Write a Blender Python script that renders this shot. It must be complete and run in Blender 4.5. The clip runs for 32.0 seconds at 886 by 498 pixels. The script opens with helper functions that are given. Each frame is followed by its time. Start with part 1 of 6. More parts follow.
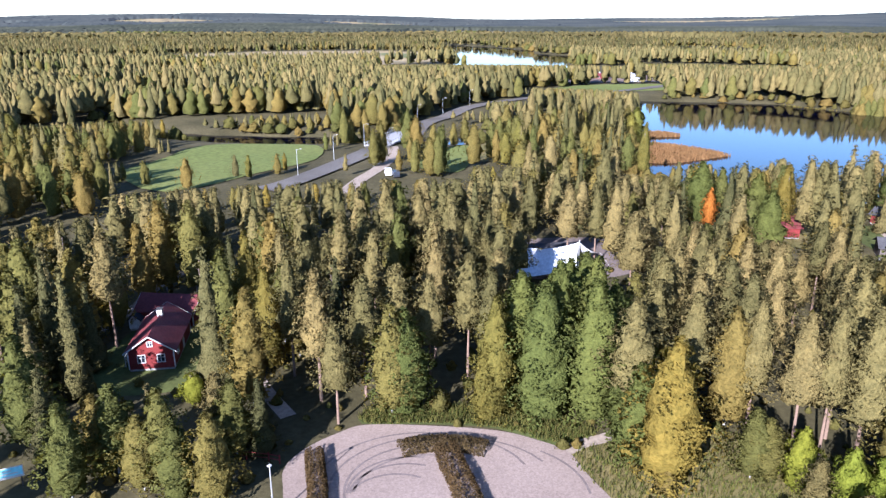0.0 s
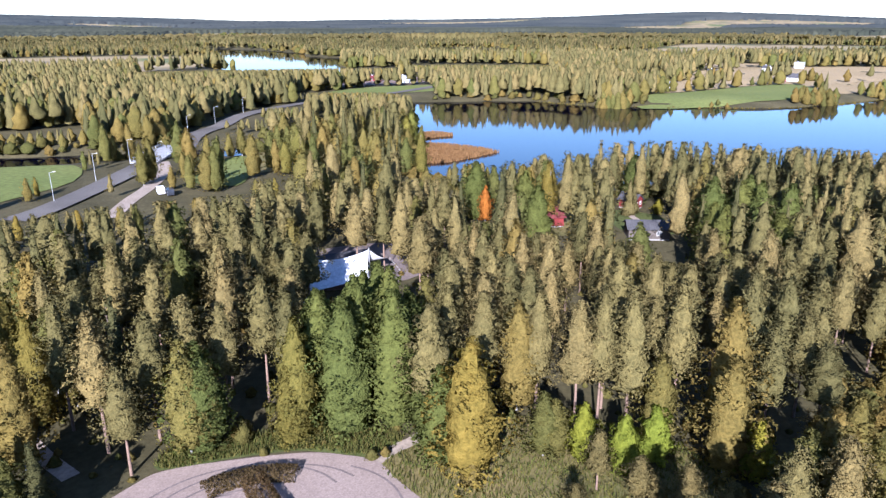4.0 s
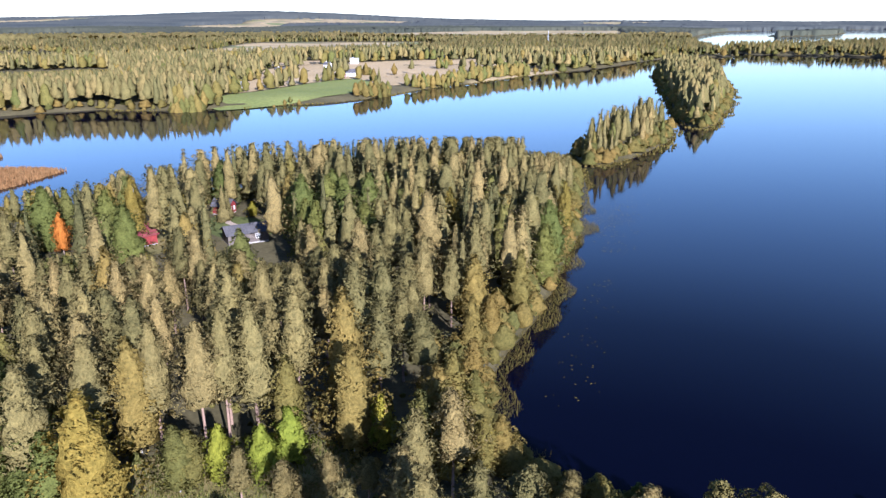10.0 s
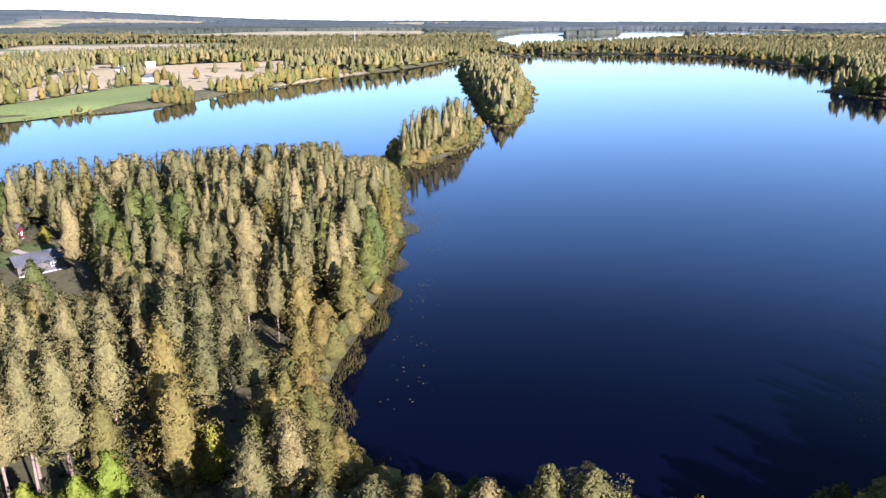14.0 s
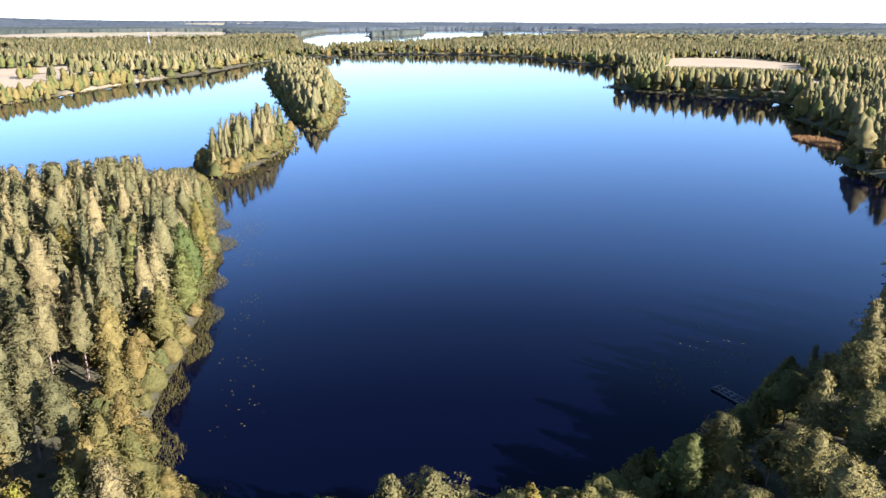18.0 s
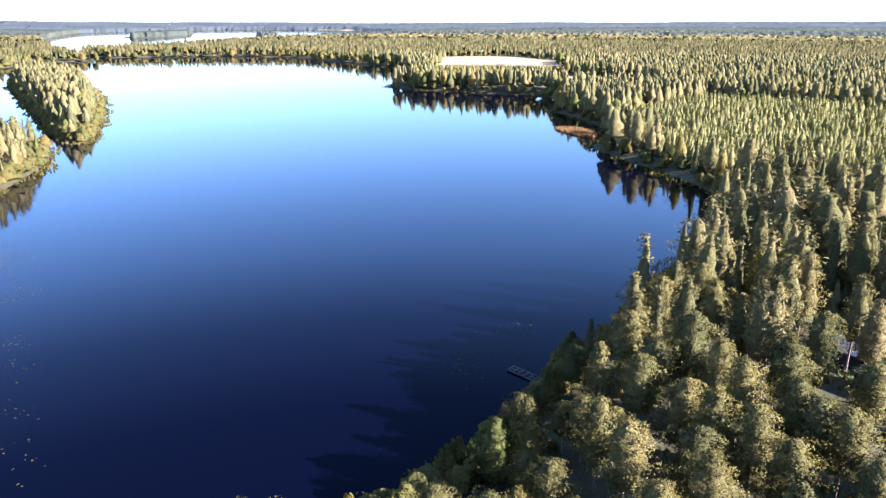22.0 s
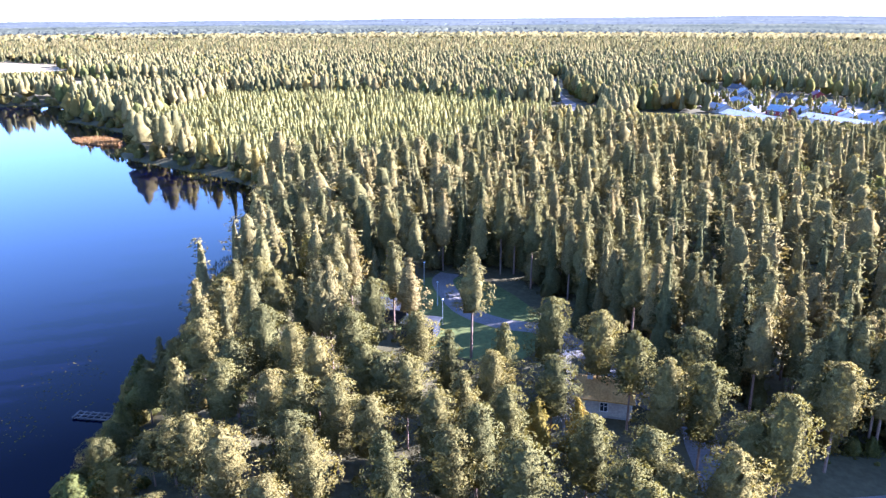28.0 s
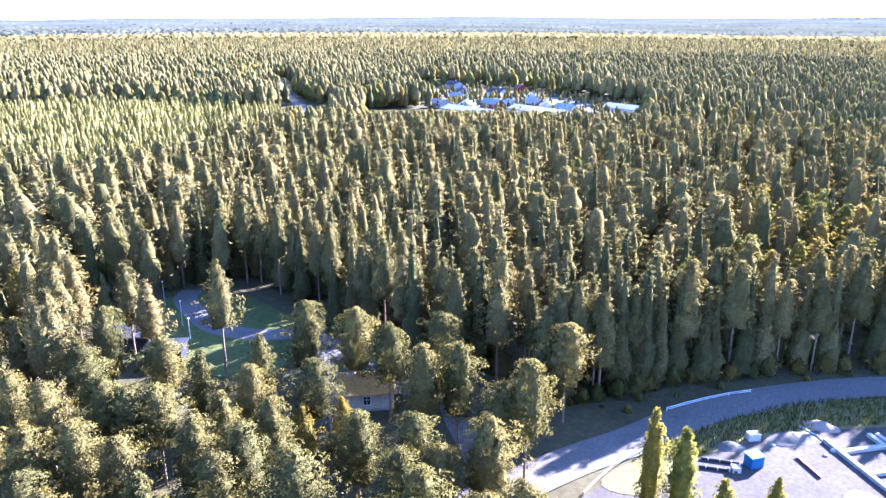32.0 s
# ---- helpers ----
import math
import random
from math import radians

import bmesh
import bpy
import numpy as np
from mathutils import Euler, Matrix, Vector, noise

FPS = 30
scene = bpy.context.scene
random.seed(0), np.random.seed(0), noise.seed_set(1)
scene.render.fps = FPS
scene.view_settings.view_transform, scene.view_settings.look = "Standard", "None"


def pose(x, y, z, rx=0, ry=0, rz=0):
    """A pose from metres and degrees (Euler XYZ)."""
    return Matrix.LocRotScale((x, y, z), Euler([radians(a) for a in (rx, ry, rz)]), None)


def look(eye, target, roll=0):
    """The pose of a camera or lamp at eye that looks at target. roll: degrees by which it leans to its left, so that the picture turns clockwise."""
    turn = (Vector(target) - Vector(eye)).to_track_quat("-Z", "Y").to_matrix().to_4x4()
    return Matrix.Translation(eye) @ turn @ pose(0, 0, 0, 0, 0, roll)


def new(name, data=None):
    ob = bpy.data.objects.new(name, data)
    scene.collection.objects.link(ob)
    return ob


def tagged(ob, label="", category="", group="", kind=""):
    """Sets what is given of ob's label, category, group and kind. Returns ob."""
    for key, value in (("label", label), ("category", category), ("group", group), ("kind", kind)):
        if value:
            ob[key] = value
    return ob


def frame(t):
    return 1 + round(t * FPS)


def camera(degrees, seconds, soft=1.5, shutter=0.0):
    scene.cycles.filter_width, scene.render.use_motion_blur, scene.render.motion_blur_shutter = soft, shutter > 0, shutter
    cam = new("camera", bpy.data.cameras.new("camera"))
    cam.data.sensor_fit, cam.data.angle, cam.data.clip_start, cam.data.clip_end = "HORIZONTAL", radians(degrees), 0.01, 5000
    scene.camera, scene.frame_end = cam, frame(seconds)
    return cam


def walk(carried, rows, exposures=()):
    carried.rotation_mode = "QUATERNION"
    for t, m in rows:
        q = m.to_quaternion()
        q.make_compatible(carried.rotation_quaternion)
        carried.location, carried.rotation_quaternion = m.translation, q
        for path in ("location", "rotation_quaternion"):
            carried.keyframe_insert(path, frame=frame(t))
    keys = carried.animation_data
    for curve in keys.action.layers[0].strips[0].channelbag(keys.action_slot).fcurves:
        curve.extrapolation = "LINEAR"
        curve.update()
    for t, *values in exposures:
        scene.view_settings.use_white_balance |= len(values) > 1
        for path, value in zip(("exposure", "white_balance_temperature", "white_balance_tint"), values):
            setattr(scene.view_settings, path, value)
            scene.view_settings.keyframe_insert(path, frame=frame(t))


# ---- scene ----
# The drone rises from 46 to 53 m above the lake and turns from north to south-south-east.
cam = camera(63.93, 32.0, soft=1.4)
# seconds, heading, pitch, roll, height over the water
PATH = [
    (0.0, -0.00, -17.91, -0.06, 46.00),
    (0.5, -1.44, -17.82, -0.05, 46.32),
    (1.0, -2.88, -17.75, -0.04, 46.62),
    (1.5, -4.39, -17.73, -0.03, 46.88),
    (2.0, -6.26, -17.74, -0.05, 47.10),
    (2.5, -8.30, -17.76, -0.08, 47.29),
    (4.5, -21.30, -17.88, -0.14, 47.81),
    (5.0, -24.91, -17.91, -0.15, 47.91),
    (5.5, -28.55, -17.93, -0.14, 48.02),
    (6.0, -32.18, -17.95, -0.13, 48.12),
    (6.5, -35.80, -17.97, -0.12, 48.21),
    (7.0, -39.45, -17.99, -0.12, 48.30),
    (7.5, -42.41, -18.00, -0.12, 48.38),
    (8.0, -44.39, -18.01, -0.12, 48.47),
    (8.5, -45.58, -18.01, -0.10, 48.56),
    (9.0, -46.87, -18.01, -0.09, 48.68),
    (9.5, -48.64, -18.01, -0.08, 48.81),
    (10.0, -50.51, -18.01, -0.08, 48.96),
    (10.5, -52.38, -18.02, -0.08, 49.12),
    (11.0, -54.25, -18.02, -0.07, 49.29),
    (11.5, -56.13, -18.03, -0.06, 49.44),
    (12.0, -58.00, -18.03, -0.04, 49.59),
    (12.5, -59.87, -18.03, -0.02, 49.73),
    (13.0, -61.72, -18.03, -0.00, 49.88),
    (13.5, -63.57, -18.03, 0.02, 50.02),
    (14.0, -65.42, -18.02, 0.04, 50.17),
    (14.5, -67.27, -18.02, 0.06, 50.33),
    (16.5, -74.62, -17.99, 0.15, 51.00),
    (17.0, -76.48, -17.99, 0.15, 51.16),
    (17.5, -78.40, -17.99, 0.14, 51.33),
    (18.0, -80.34, -17.98, 0.14, 51.49),
    (18.5, -82.26, -17.97, 0.13, 51.66),
    (19.0, -84.19, -17.97, 0.12, 51.82),
    (19.5, -86.13, -17.97, 0.12, 51.98),
    (20.0, -88.10, -17.97, 0.13, 52.12),
    (20.5, -90.11, -17.96, 0.13, 52.24),
    (21.0, -92.16, -17.95, 0.13, 52.34),
    (21.5, -94.40, -17.95, 0.14, 52.41),
    (22.0, -97.59, -17.96, 0.14, 52.47),
    (22.5, -101.07, -17.97, 0.13, 52.52),
    (23.0, -104.54, -17.97, 0.11, 52.55),
    (23.5, -108.03, -17.98, 0.10, 52.59),
    (24.0, -111.51, -17.99, 0.08, 52.62),
    (24.5, -114.94, -18.00, 0.05, 52.64),
    (25.0, -118.39, -18.01, 0.03, 52.67),
    (25.5, -121.72, -18.02, 0.01, 52.69),
    (27.5, -131.54, -18.03, -0.03, 52.78),
    (28.0, -134.13, -18.02, -0.05, 52.82),
    (28.5, -136.72, -18.02, -0.05, 52.85),
    (29.0, -139.31, -18.02, -0.03, 52.89),
    (29.5, -141.95, -18.02, -0.00, 52.92),
    (30.0, -144.65, -18.02, 0.02, 52.94),
    (30.5, -147.35, -18.01, 0.05, 52.96),
    (31.0, -150.03, -18.00, 0.06, 52.98),
    (31.5, -152.72, -17.99, 0.08, 52.99),
    (32.0, -155.40, -17.98, 0.08, 53.00),
]
walk(cam, [(t, pose(0, 0, h, 90 + p, 0, y) @ pose(0, 0, 0, 0, 0, r)) for t, y, p, r, h in PATH],
     [(0, 2.42, 5300, 21), (4, 2.32, 5250, 22), (8, 2.32, 5250, 23), (13, 2.62, 5250, 24), (19, 2.97, 5250, 22), (24, 3.68, 5150, 27), (28, 4.12, 4950, 31), (32, 4.38, 4950, 32)])

# ---- light ----
SUN_YAW, SUN_UP = 153.0, 24.0
sun_dir = Vector((-math.sin(radians(SUN_YAW)) * math.cos(radians(SUN_UP)), math.cos(radians(SUN_YAW)) * math.cos(radians(SUN_UP)), math.sin(radians(SUN_UP))))
lamp = bpy.data.lights.new("sun", "SUN")
lamp.energy, lamp.angle, lamp.color = 4.4, radians(0.6), (1.0, 0.93, 0.82)
sun = new("sun", lamp)
sun.matrix_world = look((0, 0, 300), Vector((0, 0, 300)) - sun_dir)
world = bpy.data.worlds.new("sky")
scene.world = world
world.use_nodes = True
wn = world.node_tree
sky = wn.nodes.new("ShaderNodeTexSky")
sky.sky_type, sky.sun_disc = "NISHITA", False
sky.sun_elevation, sky.sun_rotation = radians(SUN_UP), radians(360 - SUN_YAW)
sky.air_density, sky.dust_density, sky.ozone_density = 1.0, 0.2, 4.0
wn.nodes["Background"].inputs["Strength"].default_value = 0.06
wn.links.new(sky.outputs["Color"], wn.nodes["Background"].inputs["Color"])

# ---- materials ----


def material(name):
    m = bpy.data.materials.new(name)
    m.use_nodes = True
    return m, m.node_tree.nodes, m.node_tree.links, m.node_tree.nodes["Principled BSDF"]


def ramp(nt, fac, stops):
    r = nt.nodes.new("ShaderNodeValToRGB")
    while len(r.color_ramp.elements) < len(stops):
        r.color_ramp.elements.new(0.5)
    for e, (p, c) in zip(r.color_ramp.elements, stops):
        e.position, e.color = p, (*c, 1)
    nt.links.new(fac, r.inputs[0])
    return r.outputs[0]


def tex(nt, scale, detail=4.0, rough=0.55, coords="Object"):
    co = nt.nodes.new("ShaderNodeTexCoord")
    n = nt.nodes.new("ShaderNodeTexNoise")
    n.inputs["Scale"].default_value, n.inputs["Detail"].default_value, n.inputs["Roughness"].default_value = scale, detail, rough
    nt.links.new(co.outputs[coords], n.inputs["Vector"])
    return n.outputs["Fac"]


def mix(nt, kind, fac, a, b):
    m = nt.nodes.new("ShaderNodeMix")
    m.data_type, m.blend_type = "RGBA", kind
    for socket, v in ((m.inputs[0], fac), (m.inputs[6], a), (m.inputs[7], b)):
        if isinstance(v, (int, float)):
            socket.default_value = v
        elif isinstance(v, tuple):
            socket.default_value = (*v, 1)
        else:
            nt.links.new(v, socket)
    return m.outputs[2]


def bump(nt, bsdf, height, strength, distance):
    b = nt.nodes.new("ShaderNodeBump")
    b.inputs["Strength"].default_value, b.inputs["Distance"].default_value = strength, distance
    nt.links.new(height, b.inputs["Height"])
    nt.links.new(b.outputs[0], bsdf.inputs["Normal"])


def rough_mat(name, dark, light, big=0.05, small=1.5, rough=0.9, relief=0.3, dist=0.05, metal=0.0):
    """A surface that varies at two scales between two colours, with fine relief."""
    m, nodes, links, b = material(name)
    nt = m.node_tree
    one = ramp(nt, tex(nt, big), [(0.3, dark), (0.7, light)])
    two = ramp(nt, tex(nt, small, 6), [(0.25, (0.6, 0.6, 0.6)), (0.75, (1.25, 1.25, 1.25))])
    links.new(mix(nt, "MULTIPLY", 0.8, one, two), b.inputs["Base Color"])
    b.inputs["Roughness"].default_value, b.inputs["Metallic"].default_value = rough, metal
    b.inputs["Specular IOR Level"].default_value = 0.05 if rough > 0.84 else 0.25
    if relief:
        bump(nt, b, tex(nt, small * 2.5, 5), relief, dist)
    return m


def leaf_mat(name, a, b_, c, glow=0.35):
    """Foliage: three tones over the single trees and leaves, part of the light passes through."""
    a, b_, c = [(q[0] * 1.49, q[1] * 1.25, q[2] * 1.12) for q in (a, b_, c)]
    m, nodes, links, b = material(name)
    nt = m.node_tree
    info = nodes.new("ShaderNodeObjectInfo")
    geo = nodes.new("ShaderNodeNewGeometry")
    att = nodes.new("ShaderNodeAttribute")
    att.attribute_name = "tone"
    add = nodes.new("ShaderNodeMath")
    add.operation = "ADD"
    links.new(info.outputs["Random"], add.inputs[0])
    links.new(att.outputs["Fac"], add.inputs[1])
    fr = nodes.new("ShaderNodeMath")
    fr.operation = "FRACT"
    links.new(add.outputs[0], fr.inputs[0])
    tree = ramp(nt, fr.outputs[0], [(0.05, a), (0.5, b_), (0.95, c)])
    leaf = ramp(nt, geo.outputs["Random Per Island"], [(0.0, (0.9, 0.91, 0.9)), (0.6, (1.0, 1.0, 1.0)), (1.0, (1.1, 1.08, 1.06))])
    patchy = ramp(nt, tex(nt, 0.55, 3), [(0.3, (0.86, 0.87, 0.87)), (0.7, (1.14, 1.12, 1.08))])
    fine = tex(nt, 2.6, 3, 0.7)
    needles = ramp(nt, fine, [(0.34, (0.64, 0.66, 0.66)), (0.62, (1.1, 1.08, 1.06))])
    col = mix(nt, "MULTIPLY", 1.0, mix(nt, "MULTIPLY", 1.0, mix(nt, "MULTIPLY", 1.0, tree, leaf), patchy), needles)
    nodes.remove(b)
    b = nodes.new("ShaderNodeBsdfDiffuse")
    bump(nt, b, fine, 1.0, 0.5)
    links.new(col, b.inputs["Color"])
    tr = nodes.new("ShaderNodeBsdfTranslucent")
    links.new(mix(nt, "MULTIPLY", 1.0, col, (1.2, 1.1, 0.55)), tr.inputs["Color"])
    ms = nodes.new("ShaderNodeMixShader")
    ms.inputs[0].default_value = glow
    links.new(b.outputs[0], ms.inputs[1])
    links.new(tr.outputs[0], ms.inputs[2])
    links.new(ms.outputs[0], nodes["Material Output"].inputs["Surface"])
    return m


M_PINE = leaf_mat("pine_needles", (0.065, 0.069, 0.03), (0.089, 0.089, 0.038), (0.116, 0.106, 0.047), 0.18)
M_PINE_WARM = leaf_mat("sunlit_pine_needles", (0.064, 0.07, 0.03), (0.084, 0.088, 0.035), (0.106, 0.103, 0.041), 0.28)
M_SPRUCE = leaf_mat("spruce_needles", (0.045, 0.052, 0.024), (0.068, 0.072, 0.032), (0.1, 0.096, 0.044), 0.12)
M_BIRCH = leaf_mat("birch_leaves", (0.072, 0.09, 0.03), (0.103, 0.104, 0.034), (0.13, 0.113, 0.037), 0.38)
M_GOLD = leaf_mat("golden_birch_leaves", (0.098, 0.106, 0.03), (0.118, 0.115, 0.031), (0.145, 0.126, 0.03), 0.42)
M_GREEN = leaf_mat("aspen_leaves", (0.062, 0.086, 0.027), (0.072, 0.096, 0.029), (0.088, 0.106, 0.031), 0.4)
M_YELLOW = leaf_mat("young_birch_leaves", (0.12, 0.145, 0.036), (0.14, 0.158, 0.04), (0.158, 0.162, 0.04), 0.46)
M_LIME = leaf_mat("maple_leaves", (0.095, 0.14, 0.022), (0.12, 0.15, 0.022), (0.145, 0.15, 0.024), 0.42)
M_ORANGE = leaf_mat("rowan_leaves", (0.2, 0.085, 0.022), (0.235, 0.105, 0.022), (0.19, 0.075, 0.024), 0.4)
M_YOUNG = leaf_mat("young_spruce_needles", (0.122, 0.138, 0.058), (0.148, 0.16, 0.066), (0.166, 0.174, 0.074), 0.4)
M_SHRUB = leaf_mat("shrub_leaves", (0.058, 0.07, 0.024), (0.08, 0.08, 0.027), (0.108, 0.09, 0.03), 0.36)
M_HEDGE = leaf_mat("hedge_leaves", (0.046, 0.04, 0.021), (0.06, 0.046, 0.024), (0.042, 0.046, 0.02), 0.25)
M_DEAD = rough_mat("dead_twigs", (0.16, 0.145, 0.13), (0.24, 0.215, 0.195), 0.6, 4, 0.9, 0.2)
M_REED = leaf_mat("reed_stalks", (0.13, 0.088, 0.046), (0.155, 0.102, 0.05), (0.12, 0.086, 0.044), 0.3)
M_REED_GREEN = leaf_mat("green_reed_stalks", (0.062, 0.068, 0.022), (0.082, 0.076, 0.024), (0.055, 0.05, 0.02), 0.3)
M_WEED = leaf_mat("meadow_grass", (0.058, 0.078, 0.024), (0.085, 0.084, 0.03), (0.052, 0.078, 0.02), 0.25)
M_BARK_PINE = rough_mat("pine_bark", (0.12, 0.083, 0.063), (0.19, 0.128, 0.094), 0.5, 5, 0.9, 0.5)
M_BARK_GREY = rough_mat("spruce_bark", (0.12, 0.09, 0.07), (0.2, 0.15, 0.12), 0.5, 5, 0.9, 0.5)
M_BARK_BIRCH = rough_mat("birch_bark", (0.18, 0.17, 0.158), (0.3, 0.287, 0.266), 0.9, 6, 0.8, 0.3)
M_FLOOR = rough_mat("forest_floor", (0.042, 0.037, 0.018), (0.08, 0.067, 0.034), 0.06, 1.2, 0.95, 0.5, 0.1)


def open_land(m):
    """Lets the forest floor give way to farmland where the ground's attribute says so."""
    nt = m.node_tree
    b = nt.nodes["Principled BSDF"]
    old = b.inputs["Base Color"].links[0].from_socket
    att = nt.nodes.new("ShaderNodeAttribute")
    att.attribute_name = "farmland"
    crops = ramp(nt, tex(nt, 0.006, 3), [(0.35, (0.09, 0.10, 0.04)), (0.48, (0.25, 0.19, 0.10)), (0.6, (0.15, 0.12, 0.07)), (0.7, (0.10, 0.115, 0.045))])
    nt.links.new(mix(nt, "MIX", att.outputs["Fac"], old, crops), b.inputs["Base Color"])


open_land(M_FLOOR)
M_GRASS = rough_mat("lawn", (0.05, 0.06, 0.019), (0.078, 0.086, 0.027), 0.08, 1.5, 0.95, 0.5, 0.05)
M_MEADOW = rough_mat("dry_meadow", (0.10, 0.092, 0.034), (0.165, 0.125, 0.052), 0.07, 1.2, 0.95, 0.6, 0.08)
M_FIELD = rough_mat("green_field", (0.095, 0.112, 0.032), (0.13, 0.14, 0.042), 0.02, 0.6, 0.95, 0.3, 0.1)
M_STUBBLE = rough_mat("stubble_field", (0.22, 0.165, 0.088), (0.29, 0.215, 0.115), 0.015, 0.6, 0.95, 0.3, 0.1)
M_FALLOW = rough_mat("fallow_field", (0.13, 0.095, 0.075), (0.175, 0.13, 0.10), 0.015, 0.4, 0.95, 0.3, 0.1)
M_GRAVEL = rough_mat("gravel_yard", (0.195, 0.148, 0.122), (0.24, 0.186, 0.155), 0.09, 5.0, 0.95, 0.15, 0.02)
M_SITE = rough_mat("crushed_stone", (0.05, 0.043, 0.037), (0.08, 0.069, 0.06), 0.12, 2.2, 0.95, 0.5, 0.05)
M_DIRT = rough_mat("dirt_path", (0.22, 0.175, 0.135), (0.29, 0.235, 0.185), 0.15, 2.2, 0.95, 0.4, 0.03)
M_TRACK = rough_mat("packed_gravel", (0.12, 0.095, 0.085), (0.16, 0.127, 0.113), 0.3, 3, 0.95, 0.3, 0.02)
M_ASPHALT = rough_mat("asphalt", (0.088, 0.078, 0.068), (0.13, 0.116, 0.102), 0.06, 3, 0.85, 0.3, 0.02)


def water_mat():
    """Still dark water: black depths under a mirror that grows towards grazing sight."""
    m, nodes, links, b = material("lake_water")
    nt = m.node_tree
    nodes.remove(b)
    deep = nodes.new("ShaderNodeBsdfDiffuse")
    deep.inputs["Color"].default_value = (0.0006, 0.0008, 0.004, 1)
    gloss = nodes.new("ShaderNodeBsdfGlossy")
    gloss.inputs["Roughness"].default_value = 0.05
    fres = nodes.new("ShaderNodeFresnel")
    fres.inputs["IOR"].default_value = 1.33
    amount = ramp(nt, fres.outputs[0], [(0.0, (0.0, 0.0, 0.0)), (0.06, (0.012, 0.012, 0.012)), (0.1, (0.045, 0.045, 0.045)), (0.16, (0.132, 0.132, 0.132)), (0.35, (0.345, 0.345, 0.345)), (1.0, (1.0, 1.0, 1.0))])
    ms = nodes.new("ShaderNodeMixShader")
    links.new(amount, ms.inputs[0])
    links.new(deep.outputs[0], ms.inputs[1])
    links.new(gloss.outputs[0], ms.inputs[2])
    links.new(ms.outputs[0], nodes["Material Output"].inputs["Surface"])
    ripple = nodes.new("ShaderNodeBump")
    ripple.inputs["Strength"].default_value, ripple.inputs["Distance"].default_value = 0.05, 0.12
    links.new(tex(nt, 0.5, 3, 0.6), ripple.inputs["Height"])
    links.new(ripple.outputs[0], gloss.inputs["Normal"])
    return m


M_WATER = water_mat()


def haze_mat(name, dark, light, glow):
    """Far wooded hills; air haze is painted in as flat colour and a glow."""
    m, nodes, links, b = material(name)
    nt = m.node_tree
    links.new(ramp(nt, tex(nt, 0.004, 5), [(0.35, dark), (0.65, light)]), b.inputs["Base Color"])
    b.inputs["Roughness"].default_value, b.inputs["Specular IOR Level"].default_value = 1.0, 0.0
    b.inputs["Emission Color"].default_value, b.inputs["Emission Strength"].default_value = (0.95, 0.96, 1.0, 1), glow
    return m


# base colour and emission stand in for haze, stronger on the farther hills
M_HAZE_FAR = haze_mat("painted_haze_hills", (0.02, 0.026, 0.025), (0.042, 0.045, 0.038), 0.016)
M_HAZE_NEAR = haze_mat("painted_haze_woods", (0.028, 0.032, 0.021), (0.052, 0.053, 0.034), 0.007)

# ---- the plan: shores, in metres from below the camera; x east, y north ----
LAKE = [(62, 41), (59, 30), (60, 15), (66, 0), (73, -11), (82, -19), (91, -27), (99, -32), (104, -40), (116, -51), (128, -59), (134, -69), (148, -76),
        (162, -87), (180, -101), (206, -114), (244, -111), (283, -104), (302, -107), (312, -117), (330, -126), (349, -129), (403, -125), (420, -123), (467, -141),
        (495, -140), (517, -118), (545, -78), (575, -40), (600, -36), (640, -58), (720, -60), (801, -54), (850, -44), (955, 20), (1053, 67), (1088, 126), (1084, 202), (1076, 318)]
LAKE_NORTH = [(1086, 340), (1010, 330), (990, 309), (941, 370), (847, 370), (677, 353), (570, 356), (473, 349), (401, 346), (345, 334), (302, 332), (267, 345), (222, 368),
              (200, 389), (190, 408), (151, 420), (111, 425), (106, 410), (97, 350), (79, 289), (71, 251), (66, 230), (60, 208), (66, 190), (80, 178), (98, 170), (122, 164), (150, 154),
              (180, 143), (206, 128), (212, 118), (200, 108), (175, 95), (157, 84.5), (138, 75.5), (127, 71), (113, 65), (101, 60.8), (91, 57.5), (81, 55), (73.5, 52.5), (68, 47)]
ISLAND_A = [(223, 114), (241, 110.5), (275, 113), (309, 122), (319, 130), (290, 137), (255, 137), (229, 126)]
ISLAND_B = [(331, 120), (345, 117), (422, 136), (508, 163), (600, 200), (661, 230), (680, 270), (660, 285), (580, 247), (480, 199), (423, 170), (360, 140)]
POND = [(-70, 1345), (0, 1143), (14, 900), (8, 790), (49, 690), (80, 640), (130, 720), (135, 780), (150, 876), (172, 962), (130, 1042), (134, 1140), (50, 1345)]
POND_EAST = [(290, 1040), (300, 985), (317, 903), (335, 820), (358, 800), (425, 957), (480, 1180), (372, 1200)]
RIVER = [(-150, 330), (-112, 303), (-72, 294), (-30, 291), (12, 294), (40, 312), (70, 350), (96, 392), (112, 428), (122, 420), (106, 388), (80, 342), (50, 296), (18, 270), (-30, 270), (-68, 268), (-110, 283), (-155, 305)]
FAR_LAKE = [(1085, 330), (1180, 400), (1330, 330), (1560, 250), (1900, 130), (2300, -60), (2900, -160), (3500, 0), (3700, 500), (3000, 900), (2200, 800), (1500, 560), (1200, 440), (1010, 330)]
FAR_ISLE = [(2100, 560), (2500, 500), (2850, 560), (2600, 640), (2250, 630)]
FAR_ISLE_B = [(2000, 200), (2150, 170), (2250, 220), (2100, 260)]


